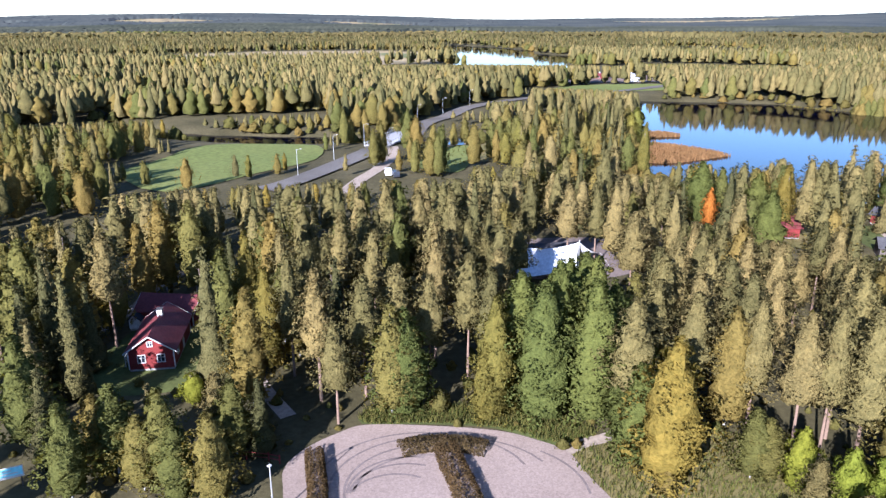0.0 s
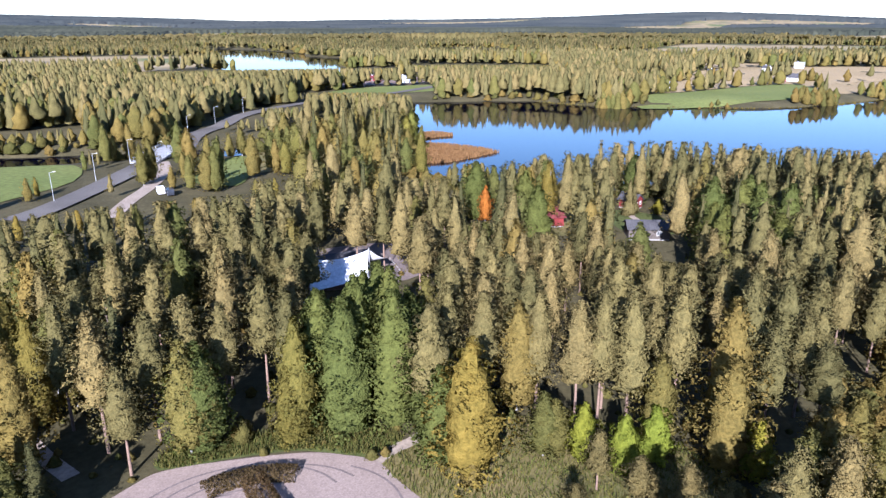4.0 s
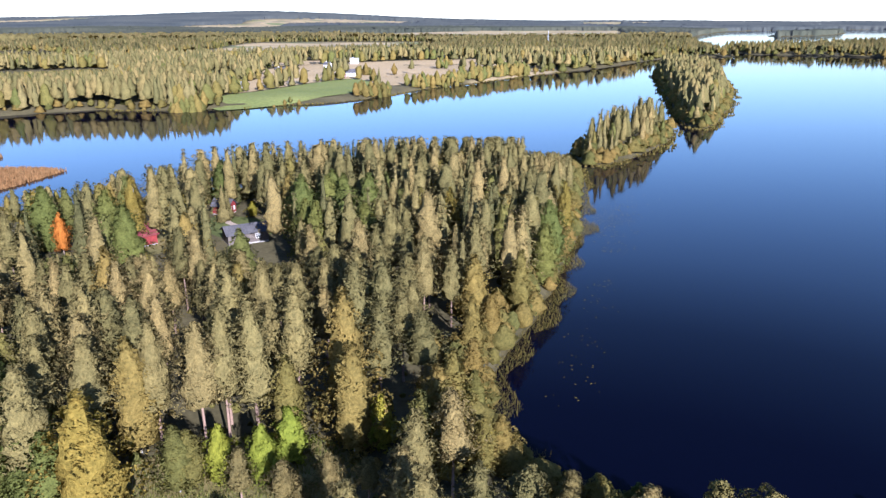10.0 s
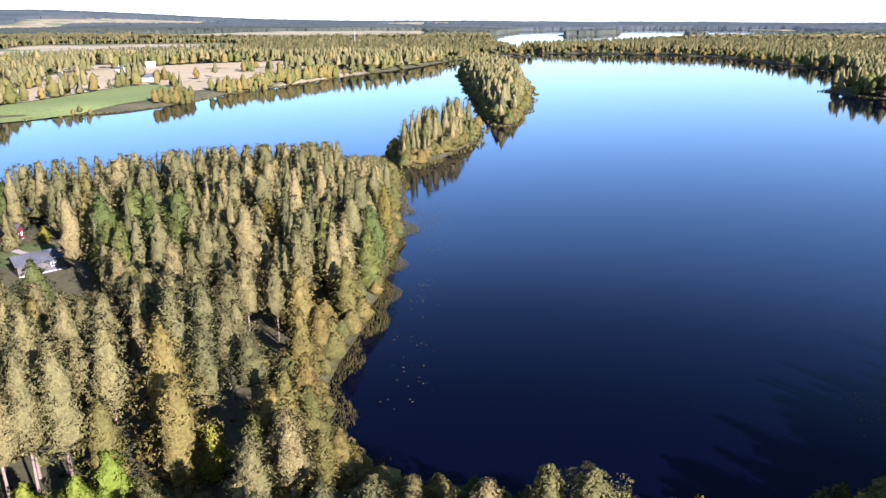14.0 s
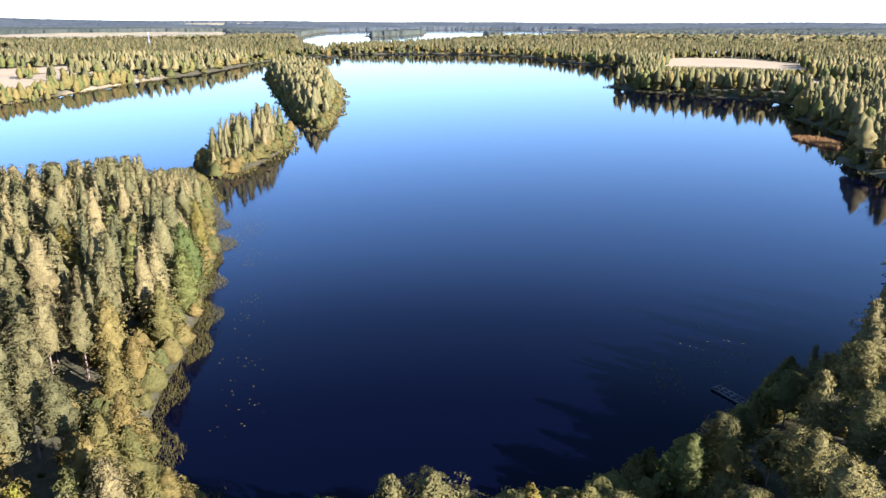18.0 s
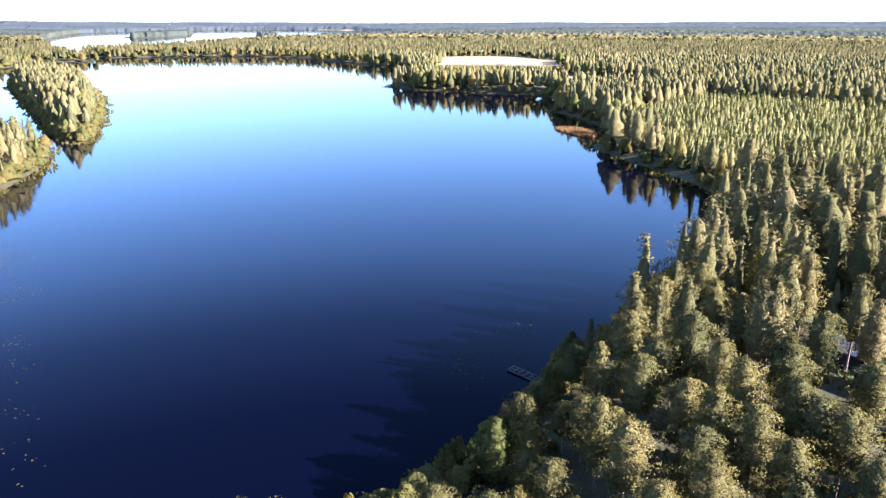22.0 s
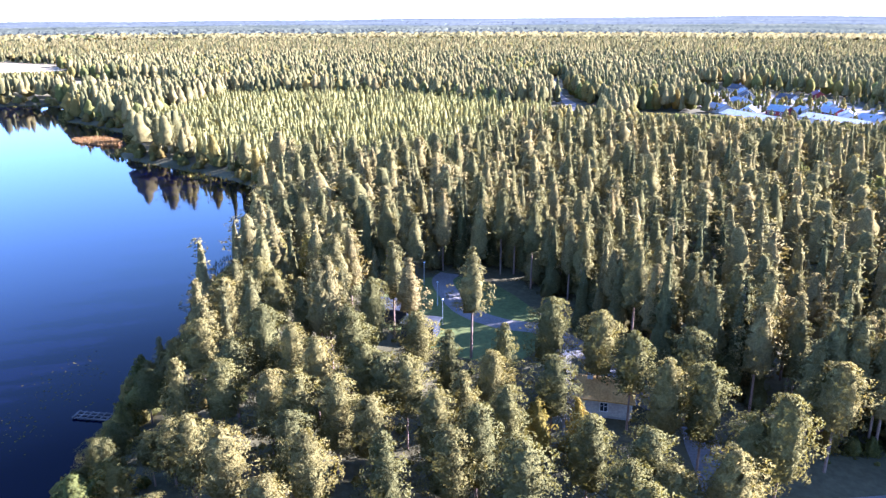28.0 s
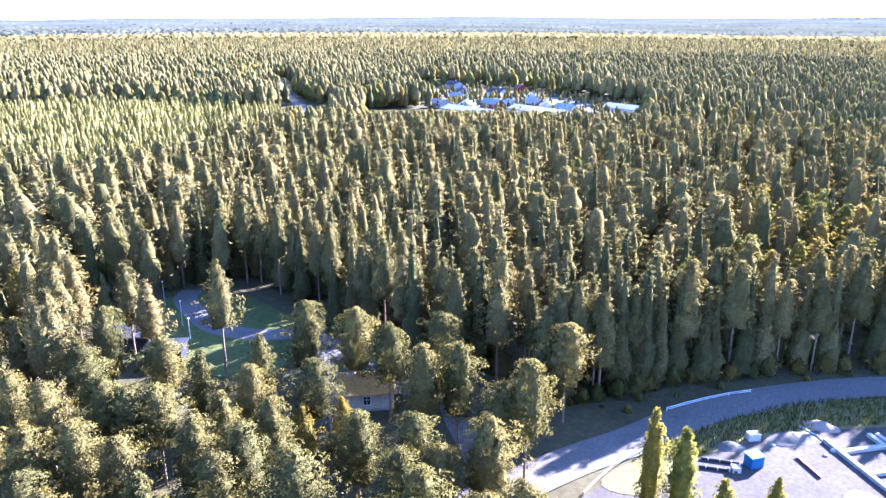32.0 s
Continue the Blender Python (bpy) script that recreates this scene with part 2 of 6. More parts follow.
def smooth(ring, steps=4):
    """A closed curve through the corners (Catmull-Rom)."""
    p = np.array(ring, float)
    a, b, c, d = np.roll(p, 1, 0), p, np.roll(p, -1, 0), np.roll(p, -2, 0)
    out = []
    for k in range(steps):
        u = k / steps
        out.append(0.5 * (2 * b + (c - a) * u + (2 * a - 5 * b + 4 * c - d) * u * u + (3 * b - a - 3 * c + d) * u ** 3))
    return np.stack(out, 1).reshape(-1, 2)


def inside(x, y, ring):
    r = np.zeros(x.shape, bool)
    x0, y0 = ring[:, 0], ring[:, 1]
    x1, y1 = np.roll(x0, -1), np.roll(y0, -1)
    for a, b, c, d in zip(x0, y0, x1, y1):
        if b != d:
            r ^= ((b > y) != (d > y)) & (x < (c - a) * (y - b) / (d - b) + a)
    return r


def edge_distance(x, y, ring, closed=True):
    best = np.full(x.shape, 1e9)
    nxt = np.roll(ring, -1, 0) if closed else ring[1:]
    for (a, b), (c, d) in zip(ring, nxt):
        ex, ey = c - a, d - b
        u = np.clip(((x - a) * ex + (y - b) * ey) / (ex * ex + ey * ey + 1e-9), 0, 1)
        best = np.minimum(best, (x - a - u * ex) ** 2 + (y - b - u * ey) ** 2)
    return np.sqrt(best)


def signed(x, y, ring):
    d = edge_distance(x, y, ring)
    return np.where(inside(x, y, ring), -d, d)


WATERS = [smooth(r) for r in (LAKE + LAKE_NORTH, POND, POND_EAST, RIVER, FAR_LAKE)]
ISLES = [smooth(r) for r in (ISLAND_A, ISLAND_B, FAR_ISLE, FAR_ISLE_B)]


def waves(x, y, length, seed):
    rng = np.random.RandomState(seed)
    s = np.zeros(x.shape)
    for _ in range(7):
        a, k, ph = rng.uniform(0, 6.28), 6.28 / (length * rng.uniform(0.6, 1.6)), rng.uniform(0, 6.28)
        s += np.sin((x * math.cos(a) + y * math.sin(a)) * k + ph)
    return s / 3.0


def shore(x, y):
    """Metres from the nearest shore, positive on land."""
    x, y = np.asarray(x, float), np.asarray(y, float)
    d = np.full(x.shape, 1e9)
    for w in WATERS:
        d = np.minimum(d, signed(x, y, w))
    for i in ISLES:
        d = np.maximum(d, -signed(x, y, i))
    return d + 0.5 * waves(x, y, 14, 5) * (np.hypot(x, y) < 700)


def step(a, b, v):
    u = np.clip((v - a) / (b - a), 0, 1)
    return u * u * (3 - 2 * u)


def farmland(x, y):
    """Above nought where the land lies open; only to the north does it."""
    r, a = np.hypot(x, y), np.degrees(np.arctan2(-x, y))
    w = np.where(r < 700, waves(x, y, 420, 80), np.where(r < 1500, waves(x, y, 700, 81), waves(x, y, 1100, 82))) - 0.62
    return np.where((a < -64) | (a > 70), w - 0.45, w) - 2.0 * (r < 430)


HILLS = [(2640, 3560, 650, 66), (1500, 4400, 700, 30), (-600, 4500, 900, 40), (-1900, 4100, 900, 46), (3800, 2300, 900, 18), (4500, -900, 1100, 10), (3600, -3000, 1200, 24),
         (2000, -4200, 1000, 34), (0, -4500, 1100, 32), (-1800, -4200, 900, 30), (4700, 900, 700, 8)]


def height(x, y, d=None):
    """The ground's height over the lake."""
    x, y = np.asarray(x, float), np.asarray(y, float)
    d = shore(x, y) if d is None else d
    r = np.hypot(x, y)
    z = 3.0 * (1 - np.exp(-np.maximum(d, 0) / 4.5)) + np.where(d < 0, np.maximum(d * 0.3, -4), 0)
    z = z + step(0, 30, d) * 0.35 * waves(x, y, 60, 2) * step(70, 200, r)
    far = step(900, 2600, r) * step(10, 400, d)
    z = z + far * (3 + 3 * waves(x, y, 1500, 3))
    for hx, hy, s, h in HILLS:
        z = z + far * h * np.exp(-((x - hx) ** 2 + (y - hy) ** 2) / (2 * s * s))
    return np.where(d > 0, np.maximum(z, np.minimum(0.4 * d, 1.2)), z)


def mesh_from(name, verts, faces, mat, smooth_faces=False, tone=None, soft_normals=None):
    """One mesh from arrays of triangles or quads."""
    me = bpy.data.meshes.new(name)
    verts, faces = np.asarray(verts, np.float32), np.asarray(faces, np.int32)
    n = faces.shape[1]
    me.vertices.add(len(verts))
    me.vertices.foreach_set("co", verts.ravel())
    me.loops.add(faces.size)
    me.loops.foreach_set("vertex_index", faces.ravel())
    me.polygons.add(len(faces))
    me.polygons.foreach_set("loop_start", np.arange(len(faces), dtype=np.int32) * n)
    me.polygons.foreach_set("use_smooth", np.full(len(faces), smooth_faces))
    if tone is not None:
        a = me.attributes.new("tone", "FLOAT", "POINT")
        a.data.foreach_set("value", np.asarray(tone, np.float32))
    if soft_normals is not None:
        a = me.attributes.new("custom_normal", "FLOAT_VECTOR", "POINT")
        a.data.foreach_set("vector", np.asarray(soft_normals, np.float32).ravel())
    me.update(calc_edges=True)
    me.materials.append(mat)
    return me


# ---- ground and water ----
angles = np.concatenate([np.arange(-205, 45, 0.625), np.arange(45, 155, 4.0)])
rings = np.concatenate([[0.02], np.arange(2.0, 200, 2.5), 200 * 1.036 ** np.arange(0, 91)])
rings[-1] = 4950
ga, gr = np.meshgrid(np.radians(angles), rings)
gx, gy = -np.sin(ga) * gr, np.cos(ga) * gr
gz = height(gx, gy)
na, nr = len(angles), len(rings)
idx = np.arange(na * nr).reshape(nr, na)
quads = np.stack([idx[:-1], np.roll(idx[:-1], -1, 1), np.roll(idx[1:], -1, 1), idx[1:]], -1).reshape(-1, 4)
ground = new("ground", mesh_from("ground", np.stack([gx, gy, gz], -1).reshape(-1, 3), quads[:, ::-1], M_FLOOR, True))
farm = step(0.0, 0.12, farmland(gx, gy)).ravel()
fa = ground.data.attributes.new("farmland", "FLOAT", "POINT")
fa.data.foreach_set("value", farm.astype(np.float32))
tagged(ground, "uneven forest floor with moss, needles and dry grass", "ground", kind="structure")
wa = np.radians(np.arange(0, 360, 5.0))
wr = np.array([0.02, 60, 300, 1200, 4950])
wx, wy = np.meshgrid(wa, wr)
wi = np.arange(len(wa) * len(wr)).reshape(len(wr), len(wa))
wq = np.stack([wi[:-1], np.roll(wi[:-1], -1, 1), np.roll(wi[1:], -1, 1), wi[1:]], -1).reshape(-1, 4)
water = new("water", mesh_from("water", np.stack([np.cos(wx) * wy, np.sin(wx) * wy, 0 * wx], -1).reshape(-1, 3), wq[:, ::-1], M_WATER, True))
tagged(water, "calm dark blue lake water that mirrors the sky", "lake", kind="structure")


def patch(name, ring, mat, label, category, lift=0.06, steps=3, cells=14, rounded=True):
    """A flat piece of land cover laid on the ground inside a closed outline."""
    from mathutils.geometry import delaunay_2d_cdt
    p = smooth(ring, steps) if rounded else np.array(ring, float)
    lo, hi = p.min(0), p.max(0)
    s = max(hi - lo) / cells
    xs, ys = np.meshgrid(np.arange(lo[0] + s / 2, hi[0], s), np.arange(lo[1] + s / 2, hi[1], s))
    xs, ys = xs.ravel(), ys.ravel()
    ok = signed(xs, ys, p) < -0.3 * s
    pts = [Vector(v) for v in p] + [Vector(v) for v in zip(xs[ok], ys[ok])]
    out = delaunay_2d_cdt(pts, [], [list(range(len(p)))], 1, 1e-4)
    v = np.array([tuple(q) for q in out[0]])
    z = np.maximum(height(v[:, 0], v[:, 1]), 0.05) + lift
    ob = new(name, mesh_from(name, np.column_stack([v, z]), np.array(out[2]), mat, True))
    return tagged(ob, label, category, kind="structure")


def ribbon(name, line, width, mat, label, category, lift=0.07, level=None, steps=6):
    """A road or path of even width along a smooth open line."""
    p = np.array(line, float)
    q = np.vstack([2 * p[0] - p[1], p, 2 * p[-1] - p[-2]])
    pts = []
    for i in range(1, len(q) - 2):
        a, b, c, d = q[i - 1], q[i], q[i + 1], q[i + 2]
        for k in range(steps):
            u = k / steps
            pts.append(0.5 * (2 * b + (c - a) * u + (2 * a - 5 * b + 4 * c - d) * u * u + (3 * b - a - 3 * c + d) * u ** 3))
    pts = np.array(pts + [p[-1]])
    t = np.gradient(pts[:, :2], axis=0)
    t /= np.linalg.norm(t, axis=1)[:, None]
    nrm = np.column_stack([-t[:, 1], t[:, 0]]) * width / 2
    rows = []
    for s in (-1, -0.33, 0.33, 1):
        e = pts[:, :2] + nrm * s
        z = (pts[:, 2] if level else np.maximum(height(e[:, 0], e[:, 1]), 0.1)) + lift
        rows.append(np.column_stack([e, z]))
    v = np.stack(rows, 1).reshape(-1, 3)
    n = len(pts)
    f = [(4 * i + k, 4 * i + k + 1, 4 * i + k + 5, 4 * i + k + 4) for i in range(n - 1) for k in range(3)]
    ob = new(name, mesh_from(name, v, np.array(f)[:, ::-1], mat, True))
    return tagged(ob, label, category, kind="structure")

# ---- land cover ----
PARKING = [(-12, 40), (-15, 56), (-16, 61), (-14.5, 64.6), (-11.4, 67.6), (-8.5, 69.2), (-1.5, 69), (5.9, 68), (10, 66.2), (13, 64), (14.3, 60.2), (16, 56), (20, 46), (10, 38)]
patch("parking_yard", PARKING, M_GRAVEL, "pale gravel turning yard with curved tyre tracks", "yard", 0.10, 4, 20)
ribbon("footpath", [(12.6, 64), (15, 65.6), (18.5, 67.2), (22, 71), (24, 78)], 1.6, M_DIRT, "narrow trodden dirt path between trees", "path")
FIELDS = [
    ("field", [(-95, 205), (-91, 230), (-86, 249), (-70, 258), (-45, 254), (-41, 226), (-55, 205), (-72, 180)], M_FIELD, "bright green mown hay field"),
    ("field", [(-9, 217), (0, 247), (10, 253), (9, 225), (4, 205)], M_FIELD, "small bright green field beside the river"),
    ("field", [(10, 257), (22, 258), (21, 228), (9, 224)], M_MEADOW, "dry straw-coloured grass field"),
    ("field", [(229, 350), (260, 390), (290, 400), (384, 425), (402, 412), (365, 362), (345, 348), (298, 342)], M_FIELD, "bright green field sloping to the lake"),
    ("field", [(262, 398), (300, 432), (350, 480), (410, 470), (455, 420), (520, 430), (500, 385), (420, 365), (372, 362), (402, 415), (384, 428), (290, 404)], M_STUBBLE, "pale golden stubble field above the lake"),
]
FIELDS += [
    ("field", [(500, 430), (560, 470), (700, 452), (760, 420), (690, 395), (580, 400), (520, 410)], M_STUBBLE, "pale golden stubble field"),
    ("field", [(404, 416), (456, 422), (522, 434), (590, 474), (700, 456), (690, 520), (600, 570), (500, 590), (420, 560), (370, 500), (352, 482), (410, 472)], M_STUBBLE, "wide pale golden stubble field"),
    ("field", [(300, 445), (345, 486), (366, 510), (330, 520), (290, 480)], M_MEADOW, "dry meadow behind the lakeside farm"),
    ("field", [(60, 560), (120, 610), (185, 600), (210, 560), (150, 520), (90, 520)], M_FALLOW, "pinkish brown fallow field"),
    ("field", [(70, 470), (110, 500), (160, 495), (165, 470), (110, 455)], M_FIELD, "green strip of pasture"),
]
FIELDS += [
    ("field", [(740, -118), (780, -232), (890, -262), (1000, -215), (990, -136), (860, -105)], M_STUBBLE, "large pale peach-coloured stubble field"),
    ("field", [(-205, 395), (-160, 440), (-120, 420), (-110, 380), (-150, 360)], M_GRASS, "green lawn in long tree shadows"),
    ("field", [(-60, 1500), (-10, 1620), (70, 1600), (60, 1480)], M_STUBBLE, "pale far field"),
    ("field", [(330, 1500), (420, 1700), (640, 1600), (560, 1420)], M_FALLOW, "brown far field"),
    ("field", [(650, 620), (700, 700), (830, 660), (780, 590)], M_STUBBLE, "pale far field among farm trees"),
]
FIELDS += [
    ("field", [(420, 620), (470, 680), (560, 640), (520, 590)], M_STUBBLE, "pale far field among farm trees"),
]
for nm, ring, mat, lab in FIELDS:
    patch(nm, ring, mat, lab, "field", 0.25, 3, 12)
patch("lawn", [(96, -76), (99, -90), (90, -98), (76, -95), (66, -88), (62, -76), (72, -70), (86, -70)], M_GRASS, "shaded mown lawn in a forest clearing", "lawn", 0.06)
patch("lawn", [(-46, 82), (-44, 98), (-38, 104), (-30, 96), (-25, 84), (-32, 77), (-42, 76)], M_GRASS, "mown lawn round the red cottage", "lawn", 0.06)
patch("meadow", [(16, 56), (13, 63.6), (19, 66.4), (30, 68), (42, 62), (46, 50), (36, 44), (24, 44)], M_MEADOW, "dry autumn grass beside the yard", "meadow", 0.05)
patch("meadow", [(-9, 69.4), (-1, 69.3), (6, 68.4), (12, 65), (16, 67), (10, 71), (0, 72.5), (-8, 72)], M_GRASS, "strip of tall green grass at the forest edge", "meadow", 0.07)
ribbon("road", [(-47, 182), (-40, 195), (-27, 234), (-18, 270), (-6, 315), (2, 334), (14, 366), (40, 404), (90, 440), (190, 520)], 8.0, M_ASPHALT, "grey asphalt country road", "road", 0.5)
ribbon("side_road", [(-26, 180), (-23, 195), (-19.5, 210), (-16.5, 235), (-18, 252)], 4.0, M_DIRT, "pale gravel side road", "road", 0.15)
ribbon("footpath", [(-30.6, 101.1), (-30.1, 94.8), (-27.6, 89.1), (-25.2, 83.6), (-21.6, 76.9), (-17.6, 71.0)], 1.9, M_DIRT, "sandy lane past the red cottage", "path")
ribbon("footpath", [(-46.1, 120.3), (-48.3, 114.0), (-48.5, 102.7), (-49.9, 95.2), (-50.9, 87.4)], 2.0, M_DIRT, "pale sandy lane behind the well house", "path")
# curved tyre tracks in the gravel
for k, (cx, cy, r, a0, a1) in enumerate(((-1.5, 58, 9.6, 60, 190), (-1.5, 58, 8.0, 70, 200), (-3.0, 57.5, 6.2, 80, 190), (0.0, 59, 8.8, 20, 120), (-4.5, 56, 4.6, 60, 170), (4, 57, 10, 0, 60), (-1.5, 57, 7.1, 60, 180), (-2.2, 58, 10.6, 80, 170), (2.0, 58, 9.4, 30, 110), (-3.6, 57, 5.4, 70, 180))):
    arc = [(cx + r * math.cos(radians(a)), cy + r * 0.9 * math.sin(radians(a))) for a in range(a0, a1 + 1, 13)]
    ribbon("tyre_track", arc, 0.26, M_TRACK, "curved tyre track pressed into gravel", "track", 0.115)

# ---- trees ----
rng = np.random.RandomState(7)


def tris_at(centres, normals, size, rng, slim=1.0, soft=None):
    """One small leaf-like triangle at each centre, tilted about its normal, with soft shading normals over the crown."""
    n = len(centres)
    normals = normals / (np.linalg.norm(normals, axis=1)[:, None] + 1e-9)
    soft = normals if soft is None else soft / (np.linalg.norm(soft, axis=1)[:, None] + 1e-9)
    ref = rng.normal(size=(n, 3))
    u = np.cross(normals, ref)
    u /= np.linalg.norm(u, axis=1)[:, None] + 1e-9
    v = np.cross(normals, u)
    v = v * np.where(np.sum(np.cross(u, v) * soft, 1) < 0, -1, 1)[:, None]
    s = (size * rng.uniform(0.6, 1.4, n))[:, None]
    a = centres + u * s
    b = centres - 0.5 * u * s + 0.8 * slim * v * s
    c = centres - 0.5 * u * s - 0.8 * slim * v * s
    return np.stack([a, b, c], 1).reshape(-1, 3), np.repeat(soft, 3, axis=0)


def profile_pine(u):
    """A Scots pine of a dense stand: widest low in the crown, rounded towards the tip."""
    return np.maximum(1 - u, 0) ** 0.78 * (0.66 + 0.38 * np.minimum(u / 0.22, 1)) + 0.05


def profile_dome(u):
    """A Scots pine that stands free: a rounded head."""
    return np.maximum(1 - (np.abs(u - 0.3) / 0.72) ** 1.8, 0.01) ** 0.72


def profile_spruce(u):
    return (1 - u) ** 0.9 * (1.06 - 0.28 * np.mod(u * 11, 1.0)) + 0.03


def profile_leafy(u, top=1.8, belly=0.33):
    return np.maximum(1 - np.abs((u - belly) / np.where(u > belly, 1.02 - belly, belly + 0.3)) ** top, 0.04)


def body(rng, h, wide, low, profile, rings=5, sides=7, ragged=0.25, lift=0.0):
    """The closed, uneven mass of a crown in tiers, with soft normals."""
    v, n = [(0.0, 0.0, h * low)], [(0.0, 0.0, -1.0)]
    for k in range(rings):
        u = (k + 0.35) / (rings + 0.1)
        for j in range(sides):
            a = 6.2832 * (j + 0.5 * (k % 2)) / sides + rng.normal() * 0.1
            r = wide * profile(np.array([u]))[0] * rng.uniform(1 - ragged, 1 + ragged) * (1.07 if k % 2 == 0 else 0.9)
            v.append((math.cos(a) * r, math.sin(a) * r, h * (low + (1 - low) * u) + lift * r + rng.normal() * 0.018 * h))
            n.append((math.cos(a), math.sin(a), 0.2 + 0.75 * u * u))
    v.append((rng.normal() * 0.15, rng.normal() * 0.15, h))
    n.append((0.0, 0.0, 1.0))
    f = []
    for j in range(sides):
        i = (j + 1) % sides
        f += [(0, 1 + i, 1 + j), (1 + (rings - 1) * sides + j, 1 + (rings - 1) * sides + i, len(v) - 1)]
        for k in range(rings - 1):
            a, b = 1 + k * sides, 1 + (k + 1) * sides
            f += [(a + j, a + i, b + i), (a + j, b + i, b + j)]
    v, f, n = np.array(v), np.array(f), np.array(n)
    own = np.zeros(v.shape)
    across = np.cross(v[f[:, 1]] - v[f[:, 0]], v[f[:, 2]] - v[f[:, 0]])
    for k in range(3):
        np.add.at(own, f[:, k], across)
    own /= np.linalg.norm(own, axis=1)[:, None] + 1e-9
    n = 0.45 * n / np.linalg.norm(n, axis=1)[:, None] + 0.75 * own
    return v, f, n / (np.linalg.norm(n, axis=1)[:, None] + 1e-9)


def crown(rng, h, low, wide, profile, boughs, sprigs, pad, size, slim=0.5, flat=0.5, lift=0.15, spread=0.9, solid=0.72, wild=0.5, shaggy=0.35):
    """A crown of boughs in loose whorls, each ending in pads of foliage: a small body bristling with sprigs."""
    u = (np.arange(boughs) + rng.uniform(0, 1, boughs)) / boughs
    a = np.arange(boughs) * 2.39996 + rng.normal(size=boughs) * shaggy
    reach = wide * profile(u) * rng.uniform(1 - 0.75 * shaggy, 1 + 0.6 * shaggy, boughs)
    pr = pad * (0.42 + 0.58 * profile(u)) * rng.uniform(0.8, 1.25, boughs)
    C, R, O = [], [], []
    for share, grow in ((0.8, 1.0), (0.36, 0.85)):
        m = reach * share > (0.0 if share > 0.5 else 0.45 * pad)
        r = np.maximum(reach[m] - 0.45 * pr[m], 0.0) * (1.0 if share > 0.5 else 0.45)
        z = h * (low + (0.97 - low) * u[m]) + lift * r - 0.3 * pr[m] * flat
        C.append(np.column_stack([np.cos(a[m]) * r, np.sin(a[m]) * r, z]))
        R.append(pr[m] * grow)
        O.append(np.column_stack([np.cos(a[m]), np.sin(a[m]), 0.15 + 1.1 * u[m] ** 2]))
    C.append(np.array([[0, 0, h - 0.7 * pad], [0, 0, h - 1.5 * pad]]))
    R.append(np.array([0.5, 0.7]) * pad)
    O.append(np.array([[0, 0, 1.0], [0, 0, 1.0]]))
    C, R, O = np.vstack(C), np.concatenate(R), np.vstack(O)
    C = C + rng.normal(size=C.shape) * 0.12 * pad
    rad = np.column_stack([R * spread, R * spread, R * flat])
    k = np.repeat(np.arange(len(C)), sprigs)
    d = rng.normal(size=(len(k), 3)) + 0.35 * O[k]
    d /= np.linalg.norm(d, axis=1)[:, None]
    p = C[k] + d * rad[k] * rng.uniform(0.68, 1.04, len(k))[:, None]
    tilt = d / rad[k] * R[k][:, None] + rng.normal(size=d.shape) * wild
    soft = 0.42 * d + 0.85 * O[k] + rng.normal(size=d.shape) * 0.12
    v, n = tris_at(p, tilt, size, rng, slim, soft)
    f = np.arange(len(v)).reshape(-1, 3)
    if solid:
        bv, bf, bn = body(rng, h * 0.97, wide * solid, low, profile, max(7, boughs // 5), 9 if boughs < 30 else 12, 0.3, lift)
        f = np.vstack([f, bf + len(v)])
        v, n = np.vstack([v, bv]), np.vstack([n, bn])
    return v, f, n / (np.linalg.norm(n, axis=1)[:, None] + 1e-9)


def tube(pts, radii, sides=6):
    pts = np.asarray(pts, float)
    v, f = [], []
    for p, r in zip(pts, radii):
        for k in range(sides):
            a = 6.2832 * k / sides
            v.append((p[0] + r * math.cos(a), p[1] + r * math.sin(a), p[2]))
    for i in range(len(pts) - 1):
        for k in range(sides):
            f.append((i * sides + k, i * sides + (k + 1) % sides, (i + 1) * sides + (k + 1) % sides, (i + 1) * sides + k))
    return np.array(v), np.array(f)


def trunk_mesh(name, h, r, mat, rng, limbs=(0.4, 0.9), n_limbs=9, reach=1.8):
    lean = rng.normal(size=2) * 0.25
    zs = np.linspace(-0.3, 1, 7)
    V, F = tube([(lean[0] * z * z, lean[1] * z * z, h * 0.84 * z) for z in zs], [r * (1.15 - max(z, 0) * 0.95) for z in zs])
    for i in range(n_limbs):
        u = rng.uniform(*limbs)
        a = rng.uniform(0, 6.28)
        z = h * u
        ln = reach * rng.uniform(0.5, 1) * (1.2 - u)
        b = np.array([lean[0] * u * u, lean[1] * u * u, z])
        e = b + np.array([math.cos(a) * ln, math.sin(a) * ln, ln * 0.35])
        v, f = tube([b, (b + e) / 2 + (0, 0, 0.05), e], [r * 0.28, r * 0.2, r * 0.06], 4)
        F = np.vstack([F, f + len(V)])
        V = np.vstack([V, v])
    return mesh_from(name, V, F, mat, True)


KINDS = {}


def tree_kind(kind, label, category, count, h, form, mat, bark, r, limbs=(0.4, 0.9), n_limbs=6, reach=1.8):
    """Meshes for one kind of tree: trunks and crowns to choose from."""
    KINDS[kind] = (h, label, category, [])
    for i in range(count):
        g = np.random.RandomState(hash_of(kind) + i)
        v, f, n = form(g)
        KINDS[kind][3].append((trunk_mesh("trunk", h, r, bark, g, limbs, n_limbs, reach), mesh_from("crown", v, f, mat, True, None, n)))


def hash_of(s):
    return sum((i + 1) * ord(c) for i, c in enumerate(s)) % 9973


SEEDS = np.random.RandomState(11)


